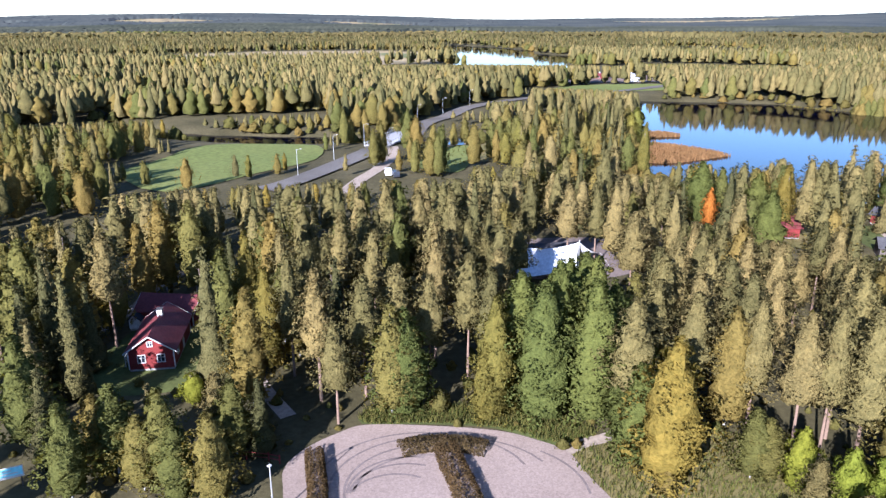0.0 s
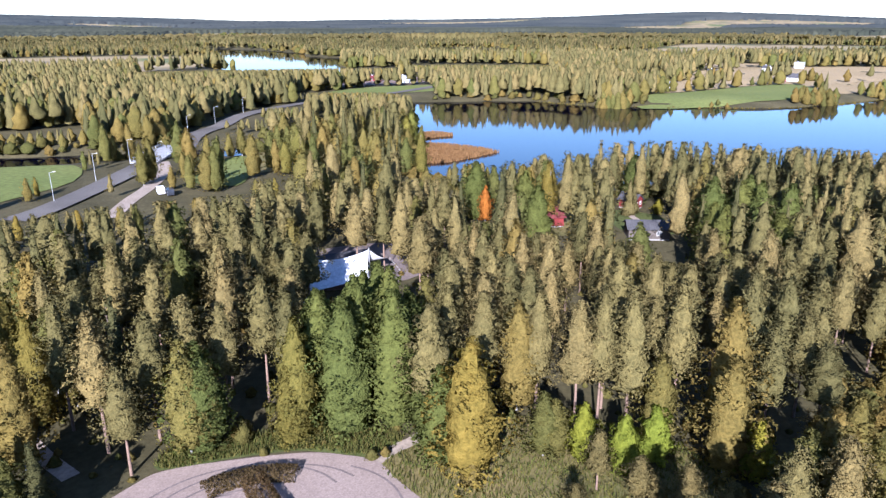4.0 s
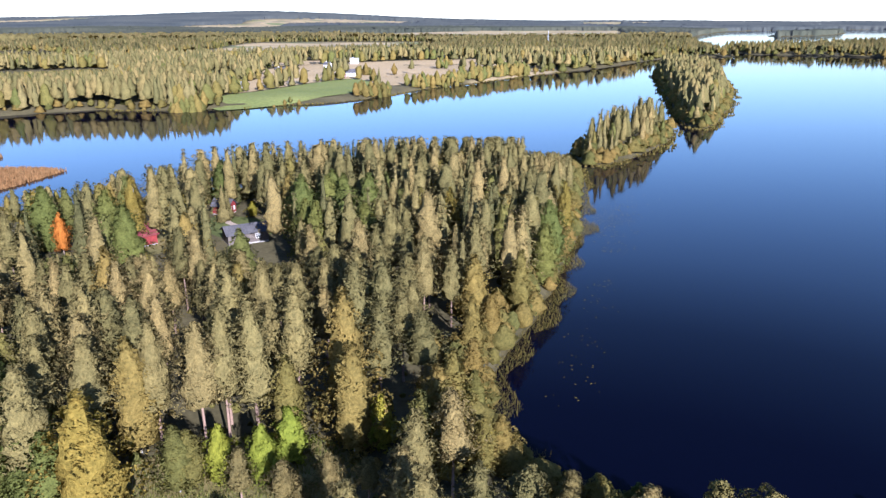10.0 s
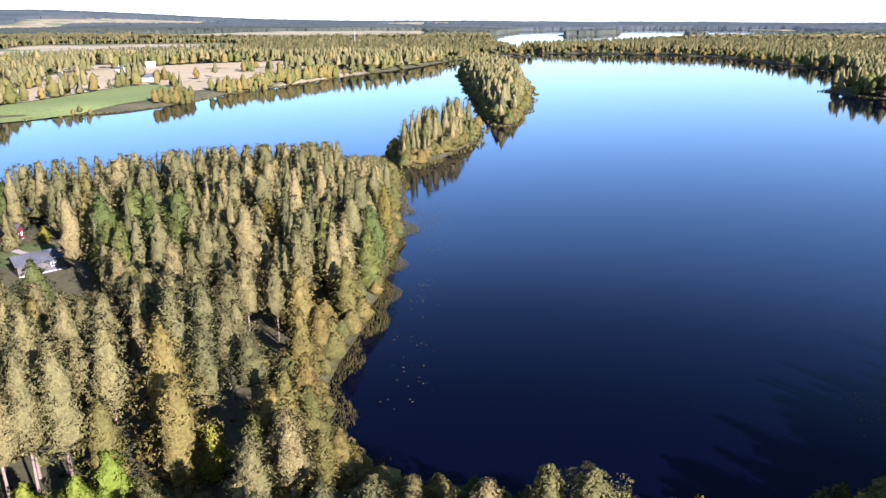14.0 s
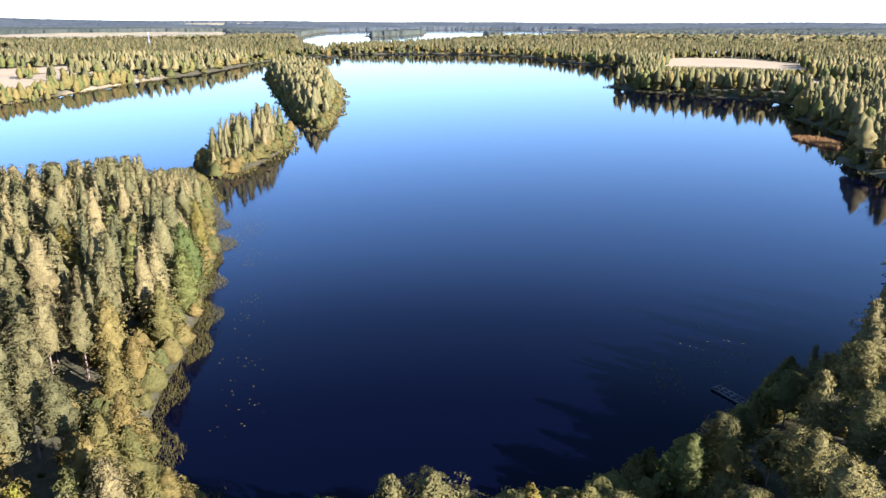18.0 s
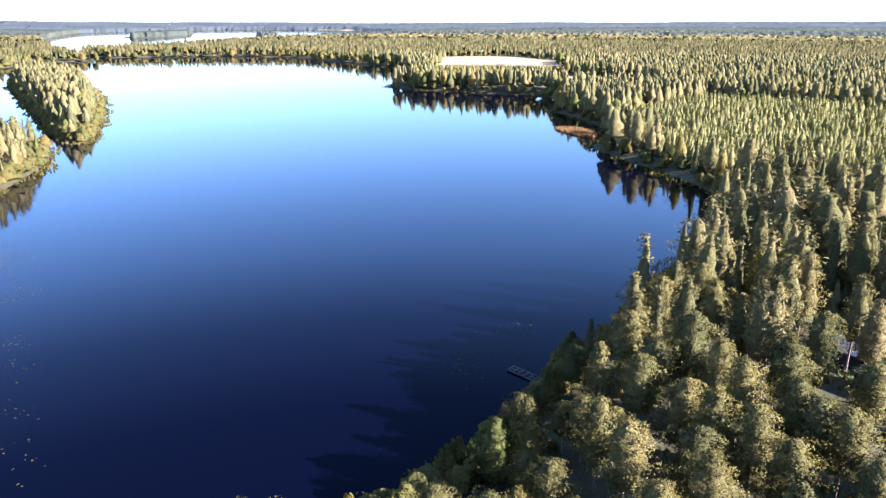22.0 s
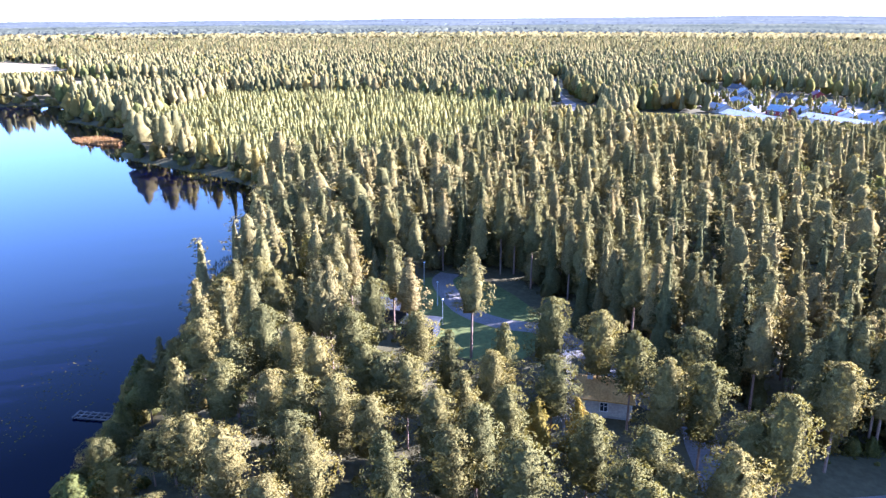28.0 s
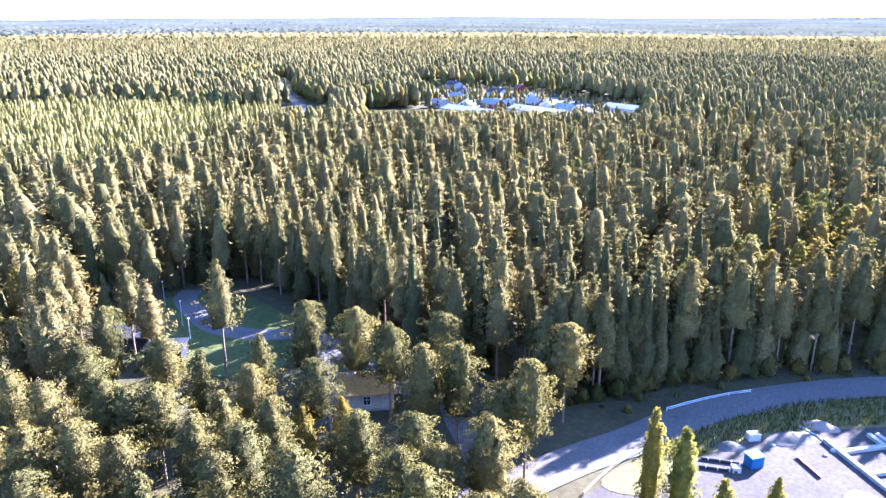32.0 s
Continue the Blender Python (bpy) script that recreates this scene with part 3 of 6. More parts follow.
def tree(kind, x, y, h=None, wide=1.0, label=None):
    """One tree of a kind on the ground at x, y."""
    h0, lab, cat, forms = KINDS[kind]
    tr, cr = forms[SEEDS.randint(len(forms))]
    s = (h or h0 * SEEDS.uniform(0.85, 1.12)) / h0
    z = float(height(np.array([x]), np.array([y]))[0])
    e = new(kind)
    w = s ** 0.45 * wide * (1.25 if kind == "birch_tree" else 1.0) * SEEDS.uniform(0.9, 1.12)
    e.matrix_world = Matrix.Translation((x, y, z - 0.05)) @ Matrix.Rotation(SEEDS.uniform(0, 6.28), 4, "Z") @ Matrix.Diagonal((w, w, s, 1))
    for nm, me in (("trunk", tr), ("crown", cr)):
        o = new(nm, me)
        o.parent = e
    return tagged(e, label or lab, cat, group=kind + "s")


tree_kind("pine_tree", "tall Scots pine with reddish bare trunk and olive crown", "tree", 8, 18.0, lambda g: crown(g, 18.0, g.uniform(0.3, 0.48), g.uniform(3.2, 4.0), profile_pine, 52, 26, 1.2, 0.25, 0.45, 0.62, 0.25, 0.95, 0.52, 0.5, 0.45), M_PINE, M_BARK_PINE, 0.19)
tree_kind("shore_pine_tree", "sunlit Scots pine with a rounded yellow-green crown", "tree", 7, 14.0, lambda g: crown(g, 14.0, g.uniform(0.25, 0.42), g.uniform(2.9, 3.6), profile_dome if g.uniform() < 0.5 else profile_pine, 60, 44, 1.2, 0.21, 0.42, 0.55, 0.3, 0.95, 0.5, 0.5, 0.45), M_PINE_WARM, M_BARK_PINE, 0.16)
tree_kind("spruce_tree", "dark green Norway spruce with drooping branches", "tree", 5, 18.0, lambda g: crown(g, 18.0, 0.05, g.uniform(3.0, 3.6), profile_spruce, 64, 23, 0.9, 0.24, 0.42, 0.5, -0.3, 1.0, 0.58, 0.4, 0.2), M_SPRUCE, M_BARK_GREY, 0.18)
tree_kind("birch_tree", "birch with thin yellowing autumn foliage and white trunk", "tree", 6, 15.0, lambda g: crown(g, 15.0, 0.08, g.uniform(2.5, 3.1), profile_leafy, 52, 28, 0.9, 0.2, 0.75, 0.95, 0.1, 0.9, 0.58, 0.7, 0.4), M_BIRCH, M_BARK_BIRCH, 0.11)
tree_kind("golden_birch_tree", "birch with golden yellow autumn leaves", "tree", 4, 15.0, lambda g: crown(g, 15.0, 0.05, g.uniform(2.5, 3.0), profile_leafy, 56, 32, 0.85, 0.18, 0.75, 1.05, 0.05, 0.9, 0.58, 0.7, 0.4), M_GOLD, M_BARK_BIRCH, 0.11)
tree_kind("aspen_tree", "tall dense green aspen", "tree", 5, 16.0, lambda g: crown(g, 16.0, 0.02, g.uniform(3.2, 3.8), profile_leafy, 70, 34, 0.98, 0.19, 0.8, 1.0, 0.15, 0.9, 0.6, 0.6, 0.32), M_GREEN, M_BARK_GREY, 0.17)
tree_kind("young_birch_tree", "slender young birch with bright lime-yellow leaves", "tree", 2, 13.0, lambda g: crown(g, 13.0, 0.06, 1.9, profile_leafy, 50, 34, 0.68, 0.16, 0.75, 1.1, 0.1, 0.9, 0.55, 0.7, 0.4), M_YELLOW, M_BARK_BIRCH, 0.1)
tree_kind("maple_tree", "low broad-leaved tree with lime yellow leaves", "tree", 3, 6.0, lambda g: crown(g, 6.0, 0.05, 2.2, profile_leafy, 26, 34, 0.75, 0.16, 0.85, 0.7, 0.1, 0.95, 0.6, 0.6, 0.35), M_LIME, M_BARK_GREY, 0.08)
tree_kind("rowan_tree", "rowan with orange-red autumn leaves", "tree", 2, 7.0, lambda g: crown(g, 7.0, 0.12, 2.0, profile_leafy, 26, 30, 0.75, 0.17, 0.85, 0.8, 0.1, 0.9, 0.58, 0.7, 0.4), M_ORANGE, M_BARK_GREY, 0.08)
tree_kind("shrub", "low green and brown leafy shrub", "shrub", 4, 3.0, lambda g: crown(g, 3.0, 0.0, 1.5, profile_leafy, 18, 26, 0.6, 0.15, 0.85, 0.75, 0.05, 0.95, 0.6, 0.7, 0.4), M_SHRUB, M_BARK_GREY, 0.05)


# tree forms for the joined woods
def light_tree(kind, rng):
    """A tree of the middle distance: fewer, larger pads."""
    if kind == "pine":
        return crown(rng, 17.0, rng.uniform(0.2, 0.34), rng.uniform(2.8, 3.5), profile_pine if rng.uniform() < 0.75 else profile_dome, 21, 11, 1.4, 0.32, 0.45, 0.62, 0.22, 0.95, 0.46, 0.5, 0.45)
    if kind == "spruce":
        return crown(rng, 17.0, 0.05, rng.uniform(2.2, 2.7), profile_spruce, 24, 9, 1.15, 0.3, 0.45, 0.5, -0.25, 1.0, 0.5, 0.4, 0.2)
    return crown(rng, 13.5, 0.06, rng.uniform(2.6, 3.2), profile_leafy, 20, 11, 1.3, 0.27, 0.75, 1.05, 0.1, 0.95, 0.48, 0.6, 0.4)


def far_tree(rng, h, wide, low, profile, rings=5, sides=7, ragged=0.25, tufts=0):
    """A tree of the distance: one closed crown with a few loose tufts."""
    v, f, n = body(rng, h, wide, low, profile, rings, sides, ragged)
    if tufts:
        u, a = rng.uniform(0.02, 0.97, tufts), rng.uniform(0, 6.2832, tufts)
        r = wide * profile(u) * rng.uniform(0.8, 1.25, tufts)
        d = np.column_stack([np.cos(a), np.sin(a), 0.2 + 0.6 * u])
        p = np.column_stack([np.cos(a) * r, np.sin(a) * r, h * (low + (1 - low) * u)])
        tv, tn = tris_at(p, d + rng.normal(size=d.shape) * 0.5, 0.5, rng, 0.6, d)
        f = np.vstack([f, np.arange(len(tv)).reshape(-1, 3) + len(v)])
        v, n = np.vstack([v, tv]), np.vstack([n, tn])
    return v, f, n


def cone_tree(rng, h, w, low, sides=3):
    """A far tree: an uneven tapering crown of a few soft faces, as corners and faces."""
    prof = [(low, 0.85), (rng.uniform(0.42, 0.6), rng.uniform(0.6, 0.95))]
    v, f = [], []
    for z, s in prof:
        a0 = rng.uniform(0, 6)
        v += [(math.cos(a0 + 6.2832 * k / sides) * w * s * rng.uniform(0.6, 1.3), math.sin(a0 + 6.2832 * k / sides) * w * s * rng.uniform(0.6, 1.3), h * z * rng.uniform(0.85, 1.1)) for k in range(sides)]
    v.append((rng.normal() * 0.3, rng.normal() * 0.3, h))
    for k in range(sides):
        a, b, c, d = k, (k + 1) % sides, sides + (k + 1) % sides, sides + k
        f += [(a, b, c), (a, c, d), (d, c, 2 * sides)]
    v = np.array(v, float)
    return v, np.array(f), np.column_stack([v[:, :2] * 0.3, np.full(len(v), 0.45)])


def wood(name, xs, ys, forms, mat, label, scale=(0.85, 1.15), grow=None, seed=1, limit=None):
    """Many trees joined into one piece of stuff."""
    g = np.random.RandomState(seed)
    xs, ys = np.asarray(xs), np.asarray(ys)
    if not len(xs):
        return None
    z = height(xs, ys)
    pick = g.randint(len(forms), size=len(xs))
    ang, sc, tone = g.uniform(0, 6.28, len(xs)), g.uniform(*scale, len(xs)), g.uniform(0, 1, len(xs))
    sc = sc if limit is None else np.minimum(sc, limit)
    wide = np.maximum(sc, 0.34) * g.uniform(0.85, 1.2, len(xs)) * (1 if grow is None else grow)
    V, T, F, N, base = [], [], [], [], 0
    for k, form in enumerate(forms):
        m = pick == k
        if not m.any():
            continue
        form, faces, nrm = form
        F.append((faces[None] + base + (np.arange(m.sum()) * len(form))[:, None, None]).reshape(-1, 3))
        base += int(m.sum()) * len(form)
        c, s = np.cos(ang[m])[:, None], np.sin(ang[m])[:, None]
        w = wide[m][:, None]
        X = (form[None, :, 0] * c - form[None, :, 1] * s) * w + xs[m][:, None]
        Y = (form[None, :, 0] * s + form[None, :, 1] * c) * w + ys[m][:, None]
        Z = form[None, :, 2] * sc[m][:, None] + z[m][:, None] - 0.1
        V.append(np.stack([X, Y, Z], -1).reshape(-1, 3))
        N.append(np.stack([nrm[None, :, 0] * c - nrm[None, :, 1] * s, nrm[None, :, 0] * s + nrm[None, :, 1] * c, nrm[None, :, 2] + 0 * c], -1).reshape(-1, 3))
        T.append(np.repeat(tone[m], len(form)))
    V, T, N = np.vstack(V), np.concatenate(T), np.vstack(N)
    N /= np.linalg.norm(N, axis=1)[:, None] + 1e-9
    ob = new(name, mesh_from(name, V, np.vstack(F), mat, True, T, N))
    return tagged(ob, label, "woods", kind="stuff")


# ---- where trees grow ----
OPEN_SHORE = np.array([(212, 372), (228, 346), (262, 332), (300, 322), (345, 325), (401, 338), (500, 348), (560, 352), (580, 380), (520, 400), (420, 370), (372, 366), (298, 348), (232, 360)], float)
CLEAR = [OPEN_SHORE, np.array([(p[0], p[1]) for p in ISLAND_A], float), np.array([(p[0], p[1]) for p in ISLAND_B], float)] + [np.array(r, float) for r in [PARKING] + [f[1] for f in FIELDS]]
CLEAR += [np.array(r, float) for r in (
    [(96, -74), (100, -90), (92, -99), (76, -97), (62, -90), (50, -84), (50, -80), (64, -74), (74, -69), (86, -69)],
    [(-44, 79), (-45.5, 100), (-46, 105), (-35, 105), (-32.5, 92), (-30, 84), (-32, 78)],
    [(10, 112), (11, 128), (20, 138), (34, 138), (34, 124), (22, 112)],
    [(24, -60), (24, -74), (12, -84), (0, -100), (-30, -118), (-60, -110), (-60, -50), (0, -50)],
)]
CLEAR += [np.array(r, float) for r in (
    [(80, 120), (78, 136), (86, 152), (96, 146), (98, 128), (92, 118)],
    [(62, 138), (66, 152), (80, 150), (78, 138)],
    [(-47, 55), (-43, 61.5), (-36, 60), (-34, 48), (-42, 46)],
    [(10, 38), (13, 63), (19, 65), (30, 66), (41, 60), (44, 48), (36, 36)],
    [(44, -236), (22, -242), (18, -230), (38, -222)],
    [(-30, -170), (-90, -250), (-160, -230), (-140, -160), (-60, -130)],
)]
LINES = [(np.array([(-90, 120), (-60, 160), (-46, 184)], float), 3.0), (np.array([(-40, 195), (-27, 234), (-18, 270), (-6, 315), (2, 334), (14, 366), (40, 404), (90, 440), (190, 520)], float), 8.0),
         (np.array([(-26, 180), (-23, 195), (-19.5, 210), (-16.5, 235), (-18, 252)], float), 5.0),
         (np.array([(215, -313), (260, -360), (307, -408), (380, -500)], float), 8.0)]


def free(x, y, gap=1.5):
    ok = shore(x, y) > gap
    for c in CLEAR:
        ok &= ~inside(x, y, c)
    for l, w in LINES:
        ok &= edge_distance(x, y, l, False) > w
    return ok


def scatter(r0, r1, spacing, a0, a1, seed):
    """Loose rows of places in a ring round the camera's place, between two headings."""
    g = np.random.RandomState(seed)
    n = int(2 * r1 / spacing) + 1
    ix, iy = np.meshgrid(np.arange(n) * spacing - r1, np.arange(n) * spacing - r1)
    x = (ix + g.uniform(-0.42, 0.42, ix.shape) * spacing).ravel()
    y = (iy + g.uniform(-0.42, 0.42, iy.shape) * spacing).ravel()
    r, a = np.hypot(x, y), np.degrees(np.arctan2(-x, y))
    a = np.where(a > 60, a - 360, a)
    m = (r >= r0) & (r < r1) & (a > a0) & (a < a1)
    return x[m], y[m]


def fill_ring(ring, spacing, seed):
    """Loose places over the ground inside an outline."""
    g = np.random.RandomState(seed)
    p = np.array(ring, float)
    x, y = np.meshgrid(np.arange(p[:, 0].min() - 4, p[:, 0].max() + 4, spacing), np.arange(p[:, 1].min() - 4, p[:, 1].max() + 4, spacing))
    return (x + g.uniform(-0.45, 0.45, x.shape) * spacing).ravel(), (y + g.uniform(-0.45, 0.45, y.shape) * spacing).ravel()


# open outlooks: headings, and how far off the ground comes into sight over the trees
OUTLOOKS = [(-26, -15, 780), (9, 31, 352), (8, 22, 288), (3, 26, 245), (4, 9, 236), (1, 5, 272), (-1.5, 2, 316), (-4, -0.5, 354), (-7, -3, 398), (-107, -97, 830), (-146.5, -142, 440), (-18, -14, 208), (-23, -19.5, 160), (3, 26, 196), (26, 33, 175), (-2.5, 9, 196), (-6, 0, 215), (-14, 5, 730), (-17, -6, 480), (-25, -15, 236), (-31, -25, 255), (-57, -31, 296), (-62, -57, 262), (-171, -149, 415),
            (-146, -130, 96), (-15.5, -6.5, 113), (19.5, 29, 86), (-38, -34.5, 138), (-29, -24.3, 152), (-36.2, -31.5, 150), (-104, -53, 67)]


def allowed(x, y):
    """The height that trees reach at a place without closing the outlooks."""
    r, a = np.hypot(x, y), np.degrees(np.arctan2(-x, y))
    a = np.where(a > 60, a - 360, a)
    eye = np.where(y > 0, 44.0, 49.0)
    cap = np.full(x.shape, 22.0)
    for a0, a1, far in OUTLOOKS:
        cap = np.where((a > a0) & (a < a1) & (r < far), np.minimum(cap, eye * (1 - r / far) + 0.5), cap)
    return cap


# marked trees, each at its own place: x, y, height
PLACED = []


def plant(kind, places, label=None, wide=1.0):
    for x, y, h in places:
        if inside(np.array([x]), np.array([y]), np.array(PARKING, float))[0]:
            continue
        away = float(shore(np.array([x]), np.array([y]))[0])
        if y > 30 and away < 2.6:
            x, y = x - 0.4 * (2.6 - away), y + 0.9 * (2.6 - away)
        PLACED.append((x, y))
        tree(kind, x, y, h, wide, label)


plant("birch_tree", [(-33.8, 60.5, 9), (-32.3, 60.6, 10), (-28.6, 57.7, 8.5), (-26.5, 58.3, 11), (-21.1, 55.7, 10), (-21.4, 63.6, 9), (-24.7, 98.7, 17), (-19.1, 86.0, 13), (-5.8, 71.6, 14), (-24.6, 56.0, 9), (-43.7, 65.4, 13), (-59.6, 100.1, 16), (-56.0, 97.6, 15), (-45.9, 110.4, 16), (-40.9, 110.3, 16), (-46.8, 104.1, 14)])
plant("golden_birch_tree", [(-26.9, 91.8, 16), (-22.4, 83.2, 14), (5.8, 71.0, 15), (-6.3, 109.8, 10), (4.7, 70.3, 10)])
plant("golden_birch_tree", [(21.5, 58.7, 16)], "broad golden birch with a full conical crown", 1.35)
plant("spruce_tree", [(-27.4, 76.6, 19), (-25.5, 76.2, 8), (-18.7, 63.9, 9), (-39.6, 61.9, 11), (80.0, 137.1, 20), (-46.2, 72.0, 12)])
plant("spruce_tree", [(-43.5, 75.5, 17), (-47.5, 79, 18), (-50, 84, 17), (-52, 92, 18), (-48, 74.5, 15)])
plant("birch_tree", [(-49, 88, 15), (-52, 80, 15)])
# unseen pines left of the view, added to shade the cottage and its lawn
plant("pine_tree", [(-50, 38, 18), (-55, 46, 18), (-59, 55, 19), (-63, 64, 18), (-56, 62, 18), (-52, 68, 17), (-58, 73, 18), (-47, 44, 17)])
plant("maple_tree", [(-29.3, 74.5, 4), (-9.5, 66.8, 2.6)], "round lime-green bush beside the cottage")
plant("pine_tree", [(-45.0, 89.2, 17), (-14.5, 96.1, 18), (-14.4, 74.6, 17), (-18.8, 80.7, 17), (-9.2, 75.5, 16), (-5.6, 79.4, 16), (-1.0, 85.3, 17), (3.1, 80.6, 17), (5.6, 77.4, 16), (2.0, 64.9, 15), (-11.7, 69.6, 13), (-17.3, 85.3, 17), (-9.3, 90.4, 17), (-1.6, 78.2, 15), (19.5, 65.9, 17), (24.0, 73.5, 16), (27.2, 70.1, 16), (40.0, 118.0, 16), (40.8, 127.3, 16), (27.5, 122.5, 16), (22.5, 122.6, 16), (16.1, 127.4, 16), (8.9, 114.0, 16), (1.5, 118.2, 16), (-4.2, 118.2, 16), (-8.6, 112.1, 16)])
plant("aspen_tree", [(-6.8, 64.8, 12), (-3.0, 68.6, 9), (9.6, 80.6, 14), (10.9, 70.7, 17), (15.4, 81.0, 16), (16.7, 71.0, 17), (20.0, 66.6, 13), (20.4, 77.1, 14), (13.6, 80.2, 15), (19.8, 63.0, 11), (-7.3, 65.8, 7), (19.2, 89.9, 14), (13.2, 74.5, 18), (9, 75, 16.5), (17.5, 76, 18), (-4.5, 72.5, 13)], None, 1.2)
plant("maple_tree", [(100, 142.6, 4), (34.0, 57.9, 7), (36.8, 54.5, 7), (49.3, 49.6, 7), (48.4, 50.8, 6), (40.8, 55.0, 7)])
plant("birch_tree", [(42.2, 56.7, 12), (46.2, 50.7, 14), (51.4, 43.0, 12), (47.2, 41.8, 11), (30.2, 59.6, 8), (31.4, 59.5, 7), (55.9, 44.7, 12), (66.0, 98.4, 13), (96.1, 84.0, 15)])
plant("golden_birch_tree", [(57.6, 201.9, 17), (69.8, 141.5, 15), (74.3, 129.2, 12), (107.6, 86.7, 14), (64.2, 139.8, 14)])
plant("aspen_tree", [(56.6, 152.2, 14), (62.4, 137.4, 14), (59.0, 123.6, 14)], None, 1.2)
plant("golden_birch_tree", [(72.7, 145.9, 14)], None, 1.15)
plant("spruce_tree", [(57.8, 139.5, 15), (52.6, 122.5, 15)])
plant("spruce_tree", [(92.8, 144.2, 9), (95.2, 146.0, 7.5)])
plant("rowan_tree", [(57.1, 147.4, 9), (35.4, 120.8, 5), (90.0, 98.8, 6)])
plant("pine_tree", [(32.8, 52.7, 7), (34.2, 47.7, 7), (37.8, 45.4, 7), (40.8, 43.1, 6), (28.6, 49.4, 4), (41.8, 40.6, 4), (35.2, 47.3, 5)])
plant("shrub", [(55.8, 39.4, 5), (53.0, 40.0, 5), (56.8, 38.2, 5), (21.3, 57.3, 3), (-0.3, 72.1, 3)])
plant("pine_tree", [(37.6, 61.4, 18), (49.9, 70.5, 18), (40.7, 60.5, 18), (46.3, 72.8, 18), (35.1, 62.0, 17), (47.7, 61.6, 18)])
plant("aspen_tree", [(91.5, 112.9, 16), (98.9, 111.8, 16), (101.9, 104.0, 16), (94.5, 108.5, 16), (117.8, 69.6, 14), (100.3, 154.7, 13), (98.2, 107.6, 16), (111.2, 63.3, 12), (82.3, 97.9, 15), (87.5, 96.7, 15), (86.7, 89.7, 15), (91, 101, 15), (84.5, 103.5, 14)], None, 1.25)
plant("birch_tree", [(96.0, 54.7, 12), (104.3, 91.8, 14), (95.2, 92.2, 13), (65.2, 45.5, 9), (64.8, 47.4, 10), (63.6, 44.0, 7), (77.3, 47.2, 11), (53.5, 38.4, 7), (54.8, 37.2, 7), (49.2, 40.0, 12)])
plant("golden_birch_tree", [(105.1, 85.4, 14), (139.8, 74.3, 13)])
plant("shore_pine_tree", [(94.6, -64.9, 15), (75.3, -58.6, 15), (77.1, -42.0, 15), (90.8, -52.1, 14), (54.2, -73.2, 14), (40.2, -71.4, 14), (33.5, -67.6, 14), (30.0, -70.0, 14), (20.0, -65.6, 16), (20.8, -56.2, 14), (44.7, -35.6, 14), (57.5, -25.9, 13), (50.9, -31.1, 13), (27.0, -49.2, 13), (34.9, -43.9, 14), (61.7, -37.1, 13), (66.2, -42.9, 14), (65.2, -58.3, 13), (57.9, -57.0, 13), (54.4, -63.7, 13), (43.4, -42.9, 12), (50.3, -56.7, 13), (94.5, -51.9, 15), (93.1, -45.1, 14), (83.8, -36.6, 13), (74.8, -29.3, 13)])
plant("shore_pine_tree", [(34.6, -54.3, 12), (24.5, -52.8, 12), (61.5, -46.2, 14), (58.8, -47.1, 13), (56.5, -48.8, 13), (58.1, -39.7, 13), (63.3, -25.2, 12), (72.3, -33.3, 12), (66.1, -36.2, 12), (71.0, -51.3, 14), (43.5, -51.6, 13), (44.3, -60.9, 13), (49.1, -50.7, 13), (28.5, -55.2, 13), (22.5, -65.0, 13), (71.5, -42.8, 14), (49.4, -46.6, 12), (42.9, -46.4, 13), (53.5, -40.9, 12)])
plant("pine_tree", [(67.6, -106.1, 17), (106.8, -87.6, 17), (103.3, -90.2, 17), (104.6, -112.5, 18), (93.1, -110.3, 18), (78.8, -114.2, 18), (80.3, -101.5, 18), (60.0, -105.4, 15), (32.5, -109.3, 14), (22.4, -119.4, 18), (15.6, -94.1, 14), (12.3, -110.4, 15), (23.0, -82.6, 15), (21.1, -98.4, 15), (23.7, -89.5, 14), (35.6, -110.7, 13)])
plant("spruce_tree", [(44.5, -86.4, 20), (48.0, -125.4, 20), (55.4, -127.7, 14), (53.0, -89.6, 5), (42.3, -99.9, 6), (41.1, -103.8, 6), (22.3, -104.3, 16), (64.1, -124.6, 18), (59.5, -127.9, 18), (33.9, -154.7, 20)])
plant("young_birch_tree", [(11.4, -100.6, 15.5)], "tall birch with yellow-green leaves at the forest edge")
plant("pine_tree", [(68.0, -72.0, 18.5)], "tall lone pine with a bare reddish trunk above the lawn")
plant("young_birch_tree", [(6.7, -67.3, 12.5), (3.5, -66.5, 11.5), (-0.6, -64.4, 8), (-5.3, -66.8, 8)], "slender birch with bright yellow-green leaves beside the building site")
plant("young_birch_tree", [(70.0, 258.0, 15), (67.0, 254.0, 13)], "birch in bright yellow autumn leaves on the reedy point", 1.7)
plant("golden_birch_tree", [(43.9, -57.5, 9), (40.5, -60.7, 9)])
plant("birch_tree", [(-19, 218, 14), (-21, 214, 12), (-12, 243, 15), (-9, 240, 13), (8, 258, 10)], "yellowing birch standing by the side road")
plant("shore_pine_tree", [(46.9, 12.2, 14.3), (47.8, 9.0, 14.3)], "pine with a pale green top close below")
plant("golden_birch_tree", [(48.3, 1.1, 13.6), (46.6, 2.6, 12.4)])
# pines below the camera's view, added to throw shade on the near shore
gs = np.random.RandomState(78)
for k in range(18):
    x, y = 25 + (k % 3) * 5 + gs.uniform(-1, 1), -16 + (k // 3) * 6 + gs.uniform(-1, 1)
    if math.hypot(x, y) < 39.5:
        plant("pine_tree", [(round(x, 1), round(y, 1), round(gs.uniform(15, 17.5), 1))], "tall unseen pine on the near bank, added for shade")
